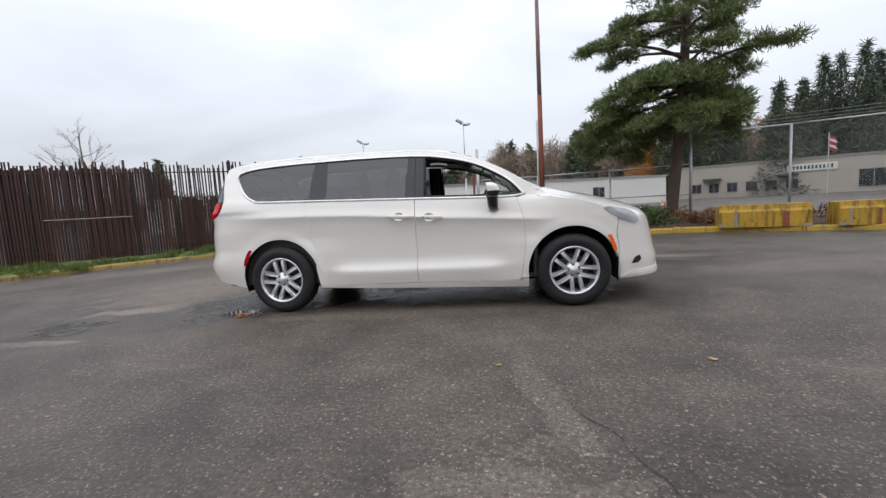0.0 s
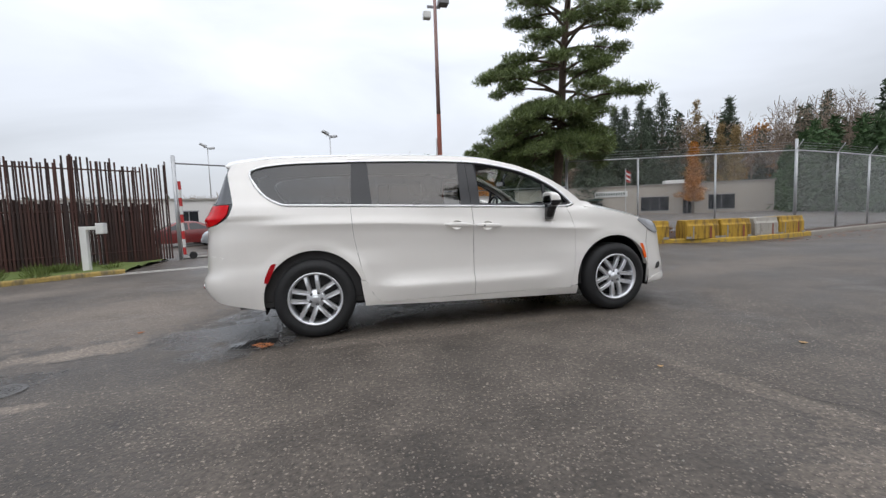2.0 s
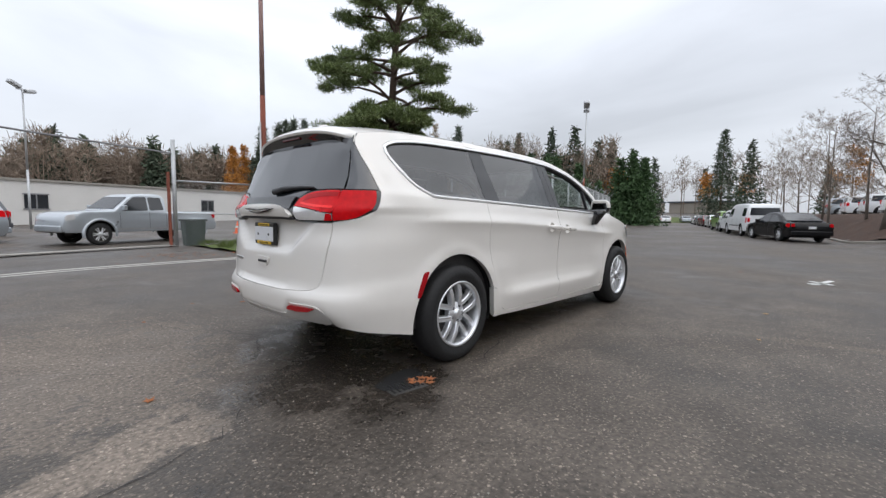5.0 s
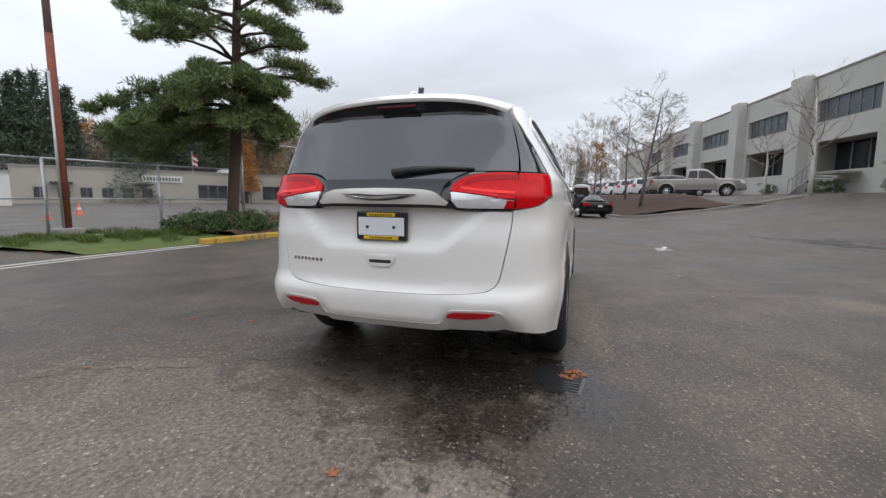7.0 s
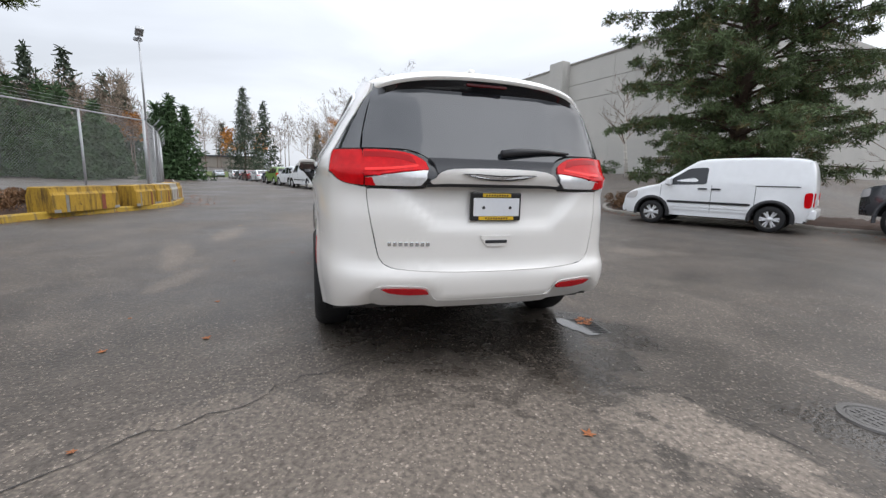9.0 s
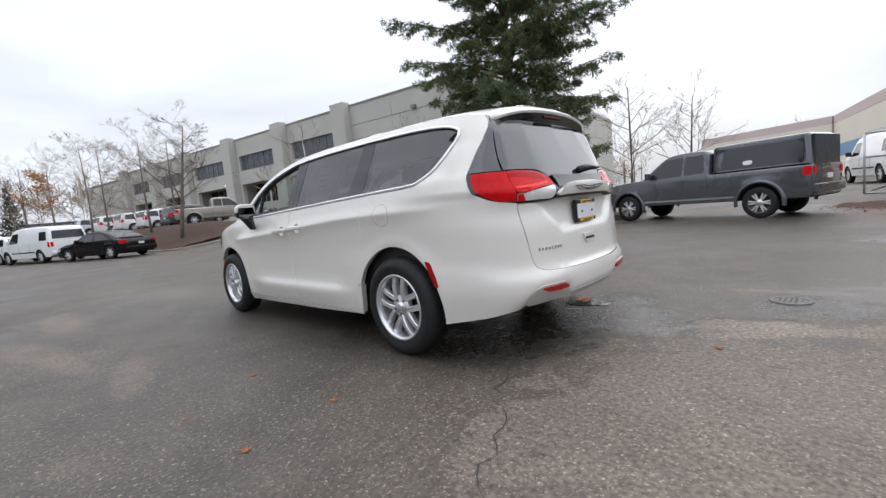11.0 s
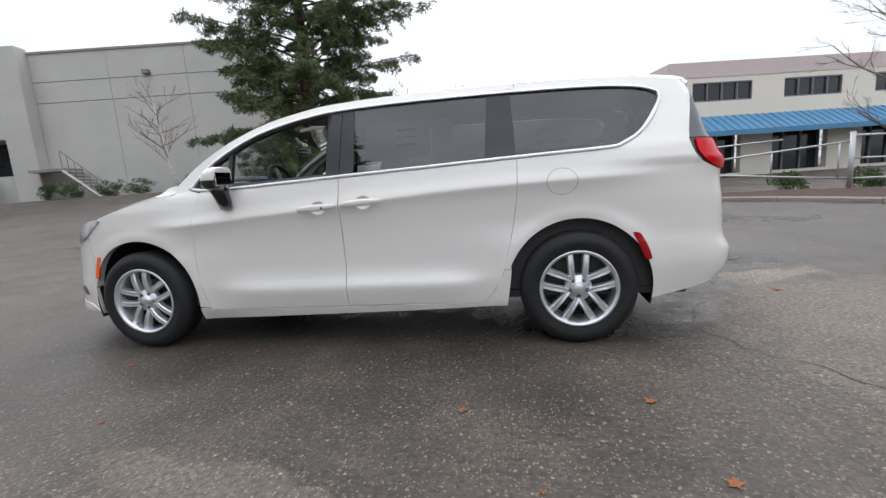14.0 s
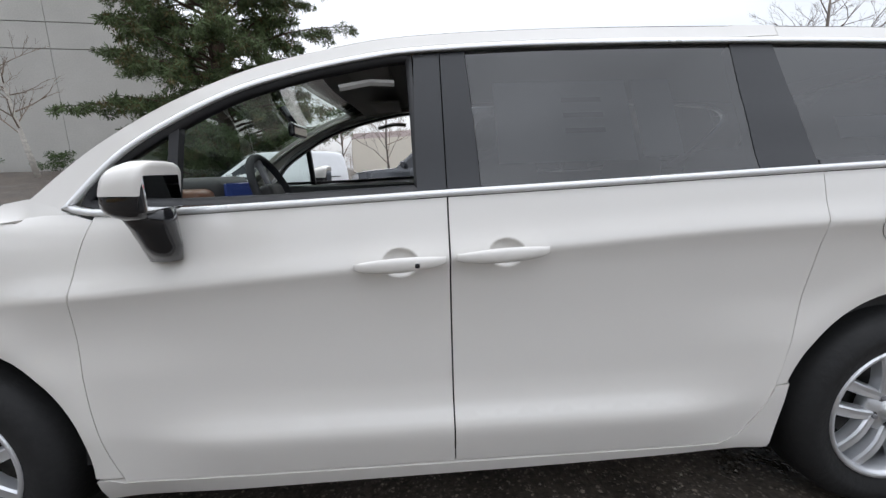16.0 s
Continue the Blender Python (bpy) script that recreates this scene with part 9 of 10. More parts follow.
CARF = [(0.2, 0.92), (0.45, 0.985), (0.7, 1.0), (0.95, 0.97), (1.45, 0.76), (1.8, 0.66)]
SUVF = [(0.25, 0.93), (0.5, 0.985), (0.8, 1.0), (1.06, 0.97), (1.7, 0.78), (2.0, 0.7)]
VANF = [(0.25, 0.94), (0.5, 0.985), (0.8, 1.0), (1.15, 0.985), (1.7, 0.88), (2.1, 0.78)]
TRKF = [(0.35, 0.95), (0.6, 0.99), (0.9, 1.0), (1.2, 0.975), (1.9, 0.78), (2.1, 0.7)]
KINDS = {
    "pickup": dict(half=0.99, r=0.40, wheels=(-1.92, 1.76), bottom=0.46, arch=0.09, flare="paint", flank=TRKF, belt=1.18,
                   top=[[(-2.98, 0.50), (-3.0, 0.9), (-2.98, 1.24)], [(-2.98, 1.24), (-0.72, 1.24)], [(-0.72, 1.24), (-0.70, 1.80), (-0.58, 1.90), (-0.2, 1.93), (0.35, 1.90), (0.62, 1.80), (1.02, 1.48), (1.26, 1.27)], [(1.26, 1.27), (1.7, 1.24), (2.3, 1.20), (2.66, 1.12), (2.78, 0.98), (2.84, 0.70), (2.82, 0.50)]],
                   panes=[[(-0.60, 1.30), (-0.03, 1.27), (-0.03, 1.80), (-0.54, 1.80)], [(0.03, 1.27), (1.02, 1.25), (0.95, 1.42), (0.52, 1.78), (0.03, 1.81)]],
                   gaps=(-0.68, 0.0, 1.08), handles=((-0.14, 1.12), (0.14, 1.11)), tail=[(-2.97, 0.98), (-2.80, 0.98), (-2.80, 1.20), (-2.97, 1.20)],
                   head=[(2.50, 0.92), (2.79, 0.88), (2.74, 1.08), (2.50, 1.12)], mirror=(0.98, 1.36), screen=((1.20, 1.33), (0.68, 1.77)), rear_screen=((-0.71, 1.34), (-0.69, 1.78)),
                   strips=[([(-1.35, 0.55), (1.20, 0.55), (1.20, 0.60), (-1.35, 0.60)], "galv")], bed=(-2.90, -0.80, 1.24)),
    "compact_van": dict(half=0.88, r=0.315, wheels=(-1.36, 1.30), bottom=0.26, flare="trim", flank=VANF, belt=1.08,
                        top=[[(-2.02, 0.30), (-2.10, 0.6), (-2.10, 1.0), (-2.05, 1.45), (-1.98, 1.68)], [(-1.98, 1.68), (-1.6, 1.75), (-0.6, 1.76), (0.1, 1.73), (0.36, 1.65), (0.75, 1.38), (1.18, 1.08)], [(1.18, 1.08), (1.5, 1.01), (1.85, 0.90), (2.06, 0.74), (2.12, 0.52), (2.06, 0.32)]],
                        panes=[[(0.02, 1.10), (1.02, 1.06), (0.92, 1.18), (0.45, 1.50), (0.02, 1.53)]], gaps=(-0.10, -1.02, 1.10), handles=((0.10, 0.98), (-0.20, 0.98)), handle="trim",
                        tail=[(-2.08, 0.62), (-1.95, 0.62), (-1.93, 0.95), (-2.08, 0.98)], head=[(1.72, 0.70), (2.05, 0.66), (1.98, 0.80), (1.70, 0.90)], mirror=(0.88, 1.15), screen=((1.10, 1.13), (0.42, 1.61)),
                        strips=[([(-0.95, 0.60), (0.92, 0.60), (0.92, 0.66), (-0.95, 0.66)], "trim"), ([(-1.85, 1.08), (-1.0, 1.08), (-1.0, 1.10), (-1.85, 1.10)], "trim"), ([(-0.95, 0.42), (0.92, 0.42), (0.92, 0.45), (-0.95, 0.45)], "paint"), ([(-0.95, 0.50), (0.92, 0.50), (0.92, 0.53), (-0.95, 0.53)], "paint")]),
    "minivan": dict(half=0.98, r=0.35, wheels=(-1.54, 1.54), bottom=0.26, flank=SUVF, belt=1.06,
                    top=[[(-2.46, 0.32), (-2.54, 0.6), (-2.48, 1.05), (-2.28, 1.50), (-2.12, 1.68)], [(-2.12, 1.68), (-1.2, 1.75), (-0.2, 1.74), (0.35, 1.66), (0.85, 1.42), (1.32, 1.14)], [(1.32, 1.14), (1.8, 1.02), (2.25, 0.86), (2.48, 0.66), (2.50, 0.42), (2.42, 0.30)]],
                    panes=[[(-2.05, 1.18), (-1.16, 1.14), (-1.16, 1.60), (-1.95, 1.56)], [(-1.08, 1.14), (-0.06, 1.11), (-0.06, 1.62), (-1.08, 1.61)], [(0.02, 1.11), (1.12, 1.09), (0.95, 1.22), (0.48, 1.52), (0.02, 1.61)]], gaps=(-1.12, -0.02, 1.06),
                    handles=((-0.2, 0.98), (0.12, 0.97)), tail=[(-2.46, 0.95), (-2.18, 0.98), (-2.20, 1.18), (-2.40, 1.22)], head=[(1.95, 0.74), (2.40, 0.62), (2.28, 0.80), (1.90, 0.90)], mirror=(0.92, 1.18), screen=((1.26, 1.19), (0.45, 1.61)), rear_screen=((-2.43, 1.14), (-2.20, 1.58)),
                    strips=[([(-1.0, 0.44), (1.0, 0.44), (1.0, 0.475), (-1.0, 0.475)], "strip")]),
    "suv": dict(half=0.93, r=0.36, wheels=(-1.38, 1.40), bottom=0.30, flank=SUVF, belt=1.04,
                top=[[(-2.25, 0.36), (-2.34, 0.65), (-2.30, 1.05), (-2.12, 1.50), (-2.02, 1.64)], [(-2.02, 1.64), (-1.2, 1.72), (-0.4, 1.72), (0.15, 1.64), (0.62, 1.38), (0.96, 1.10)], [(0.96, 1.10), (1.6, 1.04), (2.1, 0.95), (2.28, 0.80), (2.32, 0.5), (2.25, 0.36)]],
                panes=[[(-1.98, 1.14), (-1.22, 1.10), (-1.22, 1.56), (-1.88, 1.54)], [(-1.14, 1.10), (-0.34, 1.08), (-0.34, 1.58), (-1.14, 1.57)], [(-0.26, 1.08), (0.76, 1.06), (0.62, 1.20), (0.30, 1.46), (-0.26, 1.57)]], gaps=(-1.18, -0.30, 0.80),
                handles=((-1.0, 0.96), (-0.15, 0.95)), tail=[(-2.28, 0.85), (-2.08, 0.88), (-2.06, 1.16), (-2.24, 1.16)], head=[(1.95, 0.72), (2.27, 0.68), (2.20, 0.86), (1.92, 0.92)], mirror=(0.62, 1.14), screen=((0.92, 1.15), (0.24, 1.58)), rear_screen=((-2.27, 1.12), (-2.09, 1.55))),
    "sedan": dict(half=0.92, r=0.33, wheels=(-1.40, 1.42), bottom=0.22, flank=CARF, belt=0.90,
                  top=[[(-2.28, 0.28), (-2.38, 0.5), (-2.36, 0.80), (-2.26, 0.93)], [(-2.26, 0.93), (-1.75, 0.98), (-1.2, 1.26), (-0.75, 1.40), (-0.2, 1.43), (0.3, 1.34), (0.75, 1.10), (1.05, 0.93)], [(1.05, 0.93), (1.6, 0.86), (2.1, 0.72), (2.32, 0.55), (2.34, 0.38), (2.26, 0.28)]],
                  panes=[[(-1.42, 0.98), (-0.42, 0.95), (-0.42, 1.32), (-0.85, 1.31)], [(-0.34, 0.95), (0.76, 0.92), (0.55, 1.08), (0.15, 1.30), (-0.34, 1.34)]], gaps=(-0.38, -1.15, 0.82), handles=((-0.95, 0.84), (-0.15, 0.83)),
                  tail=[(-2.34, 0.70), (-2.02, 0.74), (-2.04, 0.88), (-2.28, 0.90)], head=[(1.85, 0.60), (2.28, 0.50), (2.18, 0.64), (1.84, 0.74)], mirror=(0.55, 0.99), screen=((1.0, 0.97), (0.32, 1.32)), rear_screen=((-1.70, 1.01), (-1.02, 1.33))),
    "big_van": dict(half=0.98, r=0.36, wheels=(-1.72, 1.72), bottom=0.32, flank=VANF, belt=1.14,
                    top=[[(-2.66, 0.38), (-2.72, 0.7), (-2.70, 1.2), (-2.60, 1.75), (-2.48, 1.95)], [(-2.48, 1.95), (-1.6, 2.02), (0.2, 2.02), (0.9, 1.94), (1.18, 1.75), (1.62, 1.22)], [(1.62, 1.22), (2.1, 1.12), (2.5, 0.98), (2.62, 0.75), (2.62, 0.5), (2.54, 0.38)]],
                    panes=[[(0.42, 1.22), (1.42, 1.18), (1.30, 1.34), (0.98, 1.74), (0.42, 1.76)], [(-2.45, 1.24), (-1.75, 1.24), (-1.75, 1.72), (-2.38, 1.72)]], gaps=(0.34, -0.75, 1.45), handles=((0.55, 1.02), (-0.6, 1.02)),
                    tail=[(-2.70, 0.85), (-2.56, 0.85), (-2.55, 1.15), (-2.69, 1.15)], head=[(2.25, 0.78), (2.60, 0.74), (2.52, 0.94), (2.24, 0.98)], mirror=(1.3, 1.30), screen=((1.56, 1.29), (1.14, 1.80)), rear_screen=((-2.69, 1.30), (-2.60, 1.74)),
                    strips=[([(-1.2, 0.62), (1.2, 0.62), (1.2, 0.68), (-1.2, 0.68)], "trim")]),
}
KINDS["canopy_pickup"] = {k: q for k, q in KINDS["pickup"].items() if k != "bed"}
KINDS["canopy_pickup"]["canopy"] = (-2.96, -0.74, 1.25, 1.98)

vehicle("dark_pickup", "dark grey pickup with matching canopy on its bed", "pickup truck", facing(-0.70, -11.86, 3.65, -0.98), "gray_car", "canopy_pickup")
vehicle("compact_white_van", "small white panel van with black wheel arches and side strips", "van", facing(4.19, -9.43, 2.17, 1.20), "white_car", "compact_van")
vehicle("utility_van", "white service van with roof rack parked by the gate", "van", facing(-5.35, -23.2, 0.26, -0.965), "white_car", "big_van", trim_low="trim", rack=True)
vehicle("silver_minivan", "silver-blue minivan parked inside the yard", "minivan", facing(-6.0, 19.9, -2.97, -0.9), "silver_car", "minivan")
vehicle("silver_pickup", "silver crew-cab pickup parked inside the yard", "pickup truck", facing(0.2, 18.0, -3.35, -1.25), "silver_car", "pickup")
vehicle("black_coupe", "black coupe with red tail lamps parked at the roadside", "car", facing(24.6, -1.0, 2.3, 1.3), "black_car", "sedan")
vehicle("white_panel_van", "white van parked behind the black coupe", "van", facing(30.2, 1.1, 2.6, 1.0), "white_car", "big_van", group="cars along the road")
vehicle("white_car", "white car parked along the road", "car", facing(35.6, 2.6, 2.6, 1.0), "white_car", "suv", group="cars along the road")
vehicle("green_car", "lime green car parked along the road", "car", facing(41.0, 4.2, 2.6, 0.9), "green_car", "suv", group="cars along the road")
for k, (x, y, m) in enumerate(((47, 5.2, "blue_car"), (54, 7.3, "white_car"), (61, 9.4, "red_car"), (68, 11.4, "gray_car"), (76, 13.6, "white_car"), (88, 22, "white_car"), (95, 20, "silver_car"))):
    vehicle("parked_car", "parked car far along the road", "car", facing(x, y, 2.6, 0.9), m, "sedan", group="cars along the road")
# upper car park
vehicle("silver_gold_pickup", "pale gold pickup with open bed on the upper car park", "pickup truck", facing(30.3, -9.0, -0.22, -1), "gold_car", "pickup")
for k, (x, y, m, nm) in enumerate(((35.0, -8.6, "gray_car", "dark SUV"), (38.4, -7.6, "white_car", "white SUV"), (41.8, -6.6, "white_car", "white SUV"), (45.2, -5.6, "white_car", "white SUV"), (48.8, -4.4, "silver_car", "silver SUV"))):
    vehicle("parked_suv", nm + " nosed in on the upper car park", "car", facing(x, y, 0.15, -1), m, "suv", group="cars on the upper car park")
vehicle("white_sedan", "white sedan parked deep in the yard", "car", facing(-9.2, 26.0, -2, -1), "white_car", "sedan", group="cars in the yard")
vehicle("red_sedan", "red sedan parked deep in the yard", "car", facing(-10.4, 22.0, -2, -1), "red_car", "sedan", group="cars in the yard")
vehicle("dark_suv", "dark SUV parked deep in the yard", "car", facing(-5.6, 25.0, -2, -0.6), "gray_car", "suv", group="cars in the yard")


# ---- small things on the ground ----
def leaf_at(x, y, size, material, seed, name="fallen_leaf", label="orange-brown fallen maple leaf on the asphalt", z=None):
    rnd = random.Random(seed)
    bm = bmesh.new()
    c = bm.verts.new((0, 0, 0.010))
    rim = []
    for k in range(15):
        a = 2 * math.pi * k / 15
        r = size * (1.0 if k % 3 == 0 else 0.5) * rnd.uniform(0.8, 1.1)
        rim.append(bm.verts.new((r * math.cos(a), r * math.sin(a), 0.004 + 0.025 * size * 10 * rnd.random() * (k % 3 == 0))))
    for k in range(15):
        bm.faces.new((c, rim[k], rim[(k + 1) % 15]))
    o = part(name, bm, material)
    o.matrix_basis = pose(x, y, (height(x, y) if z is None else z) + 0.002, rnd.uniform(-4, 4), rnd.uniform(-4, 4), rnd.uniform(0, 360))
    return tagged(o, label, "leaf", "fallen leaves")


for k, (x, y, s, m) in enumerate(((2.137, -2.447, 0.055, "leaf_pale"), (0.78, -2.53, 0.035, "leaf_pale"), (-3.31, -0.15, 0.05, "leaf"), (4.84, 2.45, 0.05, "leaf_pale"), (-1.74, 1.68, 0.05, "leaf"), (-1.84, 2.22, 0.048, "leaf"), (-0.87, 1.78, 0.035, "leaf"), (0.94, 1.94, 0.03, "leaf"), (1.43, 1.28, 0.04, "leaf"), (0.64, 1.06, 0.03, "leaf"), (-2.3, 2.5, 0.03, "leaf"), (-2.9, 1.9, 0.03, "leaf"), (6.5, -1.6, 0.05, "leaf"), (3.2, -5.5, 0.04, "leaf_pale"), (-1.2, 2.3, 0.025, "leaf"))):
    leaf_at(x, y, s * 0.75, m, 300 + k, label="orange-brown fallen maple leaf on the asphalt" if m == "leaf" else "pale tan fallen leaf on the asphalt")
# clump of wet leaves by the drain
for k, (dx, dy) in enumerate(((0, 0), (0.05, 0.04), (-0.05, 0.03), (0.03, -0.05), (-0.02, 0.07), (0.08, -0.01))):
    leaf_at(-2.02 + dx, -1.055 + dy, 0.042, "leaf", 340 + k, label="wet orange-brown leaf lying at the drain")


def litter(name, spots, n, seed, label, mats=("leaf",)):
    """Loose leaf litter too small to count."""
    rnd = random.Random(seed)
    bm = bmesh.new()
    for _ in range(n):
        x, y, sp = rnd.choice(spots)
        x, y = x + rnd.gauss(0, sp), y + rnd.gauss(0, sp)
        z = height(x, y) + 0.012
        s = rnd.uniform(0.02, 0.05)
        a = rnd.uniform(0, 6.28)
        q = [Vector((math.cos(a + k * 1.571) * s * (1 if k % 2 else 0.6), math.sin(a + k * 1.571) * s * (1 if k % 2 else 0.6), rnd.uniform(0, 0.02))) + Vector((x, y, z)) for k in range(4)]
        bm.faces.new([bm.verts.new(p) for p in q])
    tagged(part(name, bm, mats[0]), label, "leaves", kind="stuff")


litter("leaf_litter", [(-4.5, -11.0, 0.8), (-6.0, -10.2, 0.8), (-8.8, -7.6, 0.7), (-9.4, -6.2, 0.6), (1.0, -11.2, 0.8), (-7.4, -9.2, 0.6), (-10.5, -8.5, 1.0)], 900, 61, "brown leaf litter along the southern kerb")
litter("leaf_litter", [(6.0, 7.0, 0.5), (8.0, 6.6, 0.7), (11.0, 5.0, 0.5), (13.5, 5.4, 0.6), (16, 6.2, 0.6), (9.5, 7.2, 0.7), (1.2, 8.4, 0.6), (-0.5, 8.6, 0.6)], 900, 62, "brown leaf litter along the yellow kerb")
litter("leaf_litter", [(24.5, -4.4, 1.2), (27, -5.5, 1.5), (26, -8.5, 1.2), (22.8, -6.4, 1.0), (8.5, -9.6, 0.6), (7.5, -9.2, 0.6)], 900, 63, "fallen leaves on the mulch bank")


def grit():
    """Loose stones on the asphalt near the van."""
    rnd = random.Random(71)
    bm = bmesh.new()
    for _ in range(2600):
        x, y = rnd.uniform(-6, 5), rnd.uniform(-6, 6)
        s = rnd.uniform(0.003, 0.008)
        v = [bm.verts.new((x + s * a, y + s * b, height(x, y) + s * c)) for a, b, c in ((1, 0, 0), (-0.5, 0.9, 0), (-0.6, -0.8, 0), (0.1, 0, 1.0))]
        for f in ((0, 1, 3), (1, 2, 3), (2, 0, 3)):
            bm.faces.new([v[i] for i in f])
    tagged(part("loose_grit", bm, "kerb"), "loose pale grit on the asphalt", "grit", kind="stuff")


grit()
# manhole and drain
mh = thing("manhole_cover", "round cast-iron manhole cover set in the asphalt", "manhole", at=pose(-3.56, -1.58, 0))
bm = bmesh.new()
lathe(bm, [(0, 0.008), (0.105, 0.008), (0.110, 0.004), (0.114, 0.004), (0.118, 0.010), (0.145, 0.010), (0.15, 0.0)], 40, "Z")
part("cover", bm, "iron", mh)
for k in range(5):
    for j in range(5):
        if (k - 2) ** 2 + (j - 2) ** 2 < 6:
            part("grip_stud", box_bm((k - 2) * 0.036 - 0.011, (k - 2) * 0.036 + 0.011, (j - 2) * 0.036 - 0.005, (j - 2) * 0.036 + 0.005, 0.007, 0.011), "iron", mh)
dr = thing("storm_drain", "rectangular iron storm-drain grate with wet leaves", "drain", at=pose(-2.14, -1.03, 0, 0, 0, -8))
part("frame", box_bm(-0.13, 0.13, -0.08, 0.08, -0.02, 0.003, bevel=0.002), "iron", dr)
for k in range(7):
    part("slot", box_bm(-0.112 + k * 0.035, -0.098 + k * 0.035, -0.06, 0.06, 0.002, 0.0055), "under", dr)


def flat_blot(name, cx, cy, rx, ry, material, label, category, seed, lift=0.004, n=40, rot=0):
    rnd = random.Random(seed)
    ph = [rnd.uniform(0, 6.28) for _ in range(4)]
    bm = bmesh.new()
    c = bm.verts.new((0, 0, 0))
    rim = []
    for k in range(n):
        a = 2 * math.pi * k / n
        w = 1 + 0.16 * math.sin(2 * a + ph[0]) + 0.1 * math.sin(3 * a + ph[1]) + 0.07 * math.sin(5 * a + ph[2]) + 0.05 * math.sin(9 * a + ph[3])
        rim.append(bm.verts.new((rx * w * math.cos(a), ry * w * math.sin(a), 0)))
    for k in range(n):
        bm.faces.new((c, rim[k], rim[(k + 1) % n]))
    o = part(name, bm, material)
    o.matrix_basis = pose(cx, cy, height(cx, cy) + lift, 0, 0, rot)
    return tagged(o, label, category, kind="structure")


flat_blot("puddle", -2.08, -0.95, 0.17, 0.145, "water", "shallow puddle over the drain", "puddle", 1, 0.0045)


def crack(pts, w, seed):
    """A jagged tar-dark crack."""
    rnd = random.Random(seed)
    P = resample_line(pts, max(8, int(sum(math.dist(a, b) for a, b in zip(pts, pts[1:])) / 0.07)))
    bm = bmesh.new()
    rows = []
    for i, p in enumerate(P):
        q, r = P[min(i + 1, len(P) - 1)], P[max(i - 1, 0)]
        t = np.array(q) - np.array(r)
        t /= np.linalg.norm(t) + 1e-9
        nn = np.array([-t[1], t[0]])
        c = np.array(p) + nn * rnd.gauss(0, 0.022)
        ww = 0.36 * w * rnd.uniform(0.2, 1.5) * (0.15 if i in (0, len(P) - 1) else 1)
        rows.append([bm.verts.new((*(c + nn * o), height(*p) + 0.0035)) for o in (-ww / 2, ww / 2)])
    for a, b in zip(rows, rows[1:]):
        bm.faces.new((a[0], b[0], b[1], a[1]))
    tagged(part("asphalt_crack", bm, "crack"), "thin dark crack in the asphalt", "crack", "asphalt cracks", kind="structure")


crack([(-1.5, -1.1), (-1.08, -0.95), (-0.4, -0.82), (0.1, -0.78), (0.44, -0.74), (0.8, -0.66)], 0.022, 1)
crack([(-0.8, -1.28), (-0.62, -1.14), (-0.45, -0.98), (-0.25, -0.80)], 0.018, 2)
crack([(1.1, -3.0), (1.4, -3.6), (1.5, -4.2), (2.0, -4.6)], 0.012, 3)
crack([(-3.2, 2.1), (-2.84, 1.71), (-2.72, 1.35), (-2.47, 1.08), (-2.35, 0.79), (-2.4, 0.46), (-2.52, 0.24), (-2.75, 0.05)], 0.016, 4)
crack([(-2.95, -0.62), (-3.1, -0.80), (-3.3, -0.88), (-3.7, -1.0)], 0.014, 5)
crack([(6.2, -8.6), (7.4, -8.2), (8.8, -7.4), (10.4, -6.4), (12.6, -4.8)], 0.06, 7)
crack([(3.0, 2.6), (4.2, 3.0), (5.5, 2.9)], 0.012, 8)


def road_mark():
    t = thing("survey_mark", "worn white painted survey cross on the asphalt", "road marking", at=pose(5.8, -2.85, 0, 0, 0, -14))
    for a, L, w in ((0, 0.85, 0.09), (58, 0.42, 0.08), (-35, 0.36, 0.07)):
        part("paint_stroke", box_bm(-L / 2, L / 2, -w / 2, w / 2, 0.0, 0.004, m=pose(0.12 * math.cos(a), 0, 0, 0, 0, a)), "paintmark", t)


road_mark()
# southern kerb and verge, open bar gate, cabinet
SK = [(-15.0, -1.0), (-11.5, -4.5), (-9.2, -6.4), (-8.3, -8.0), (-6.6, -9.9)]
kerb_run("southern_kerb", SK, "kerb", "low kerb along the leaf-strewn southern verge", 2.0, h=0.12)
sheet_between("southern_verge", [(p[0] - 0.1, p[1] - 0.05) for p in SK], [(-18, -5), (-14.5, -8.2), (-12.4, -10.0), (-10.6, -11.2), (-8.0, -12.0)], 0.10, "soil", "leaf-covered verge by the bar gate", "verge", rough=0.04)
sheet_between("pickup_verge", [(-3.6, -13.6), (-4.15, -12.5), (-5.2, -11.45), (-6.5, -10.6)], [(-5.4, -14.2), (-5.8, -13.2), (-6.4, -12.4), (-7.2, -11.6)], 0.07, "soil", "narrow bare verge strewn with leaves beside the pickup", "verge", rough=0.05)
litter("leaf_litter", [(-4.2, -13.1, 0.4), (-4.8, -13.2, 0.4), (-4.6, -12.3, 0.4), (-5.2, -12.0, 0.4), (-5.6, -11.6, 0.3), (-10.6, -10.6, 0.35), (-11.4, -10.4, 0.35), (-12.2, -10.0, 0.35)], 2600, 64, "red-brown leaf litter on the verge beside the pickup")
kerb_run("planter_kerb", [(1.4, -12.4), (3.0, -11.6), (5.2, -10.6), (7.0, -9.6), (8.2, -9.3), (9.2, -9.9), (9.6, -11.5), (9.0, -13.6)], "kerb", "low kerb round the spruce island", 1.6, h=0.10)
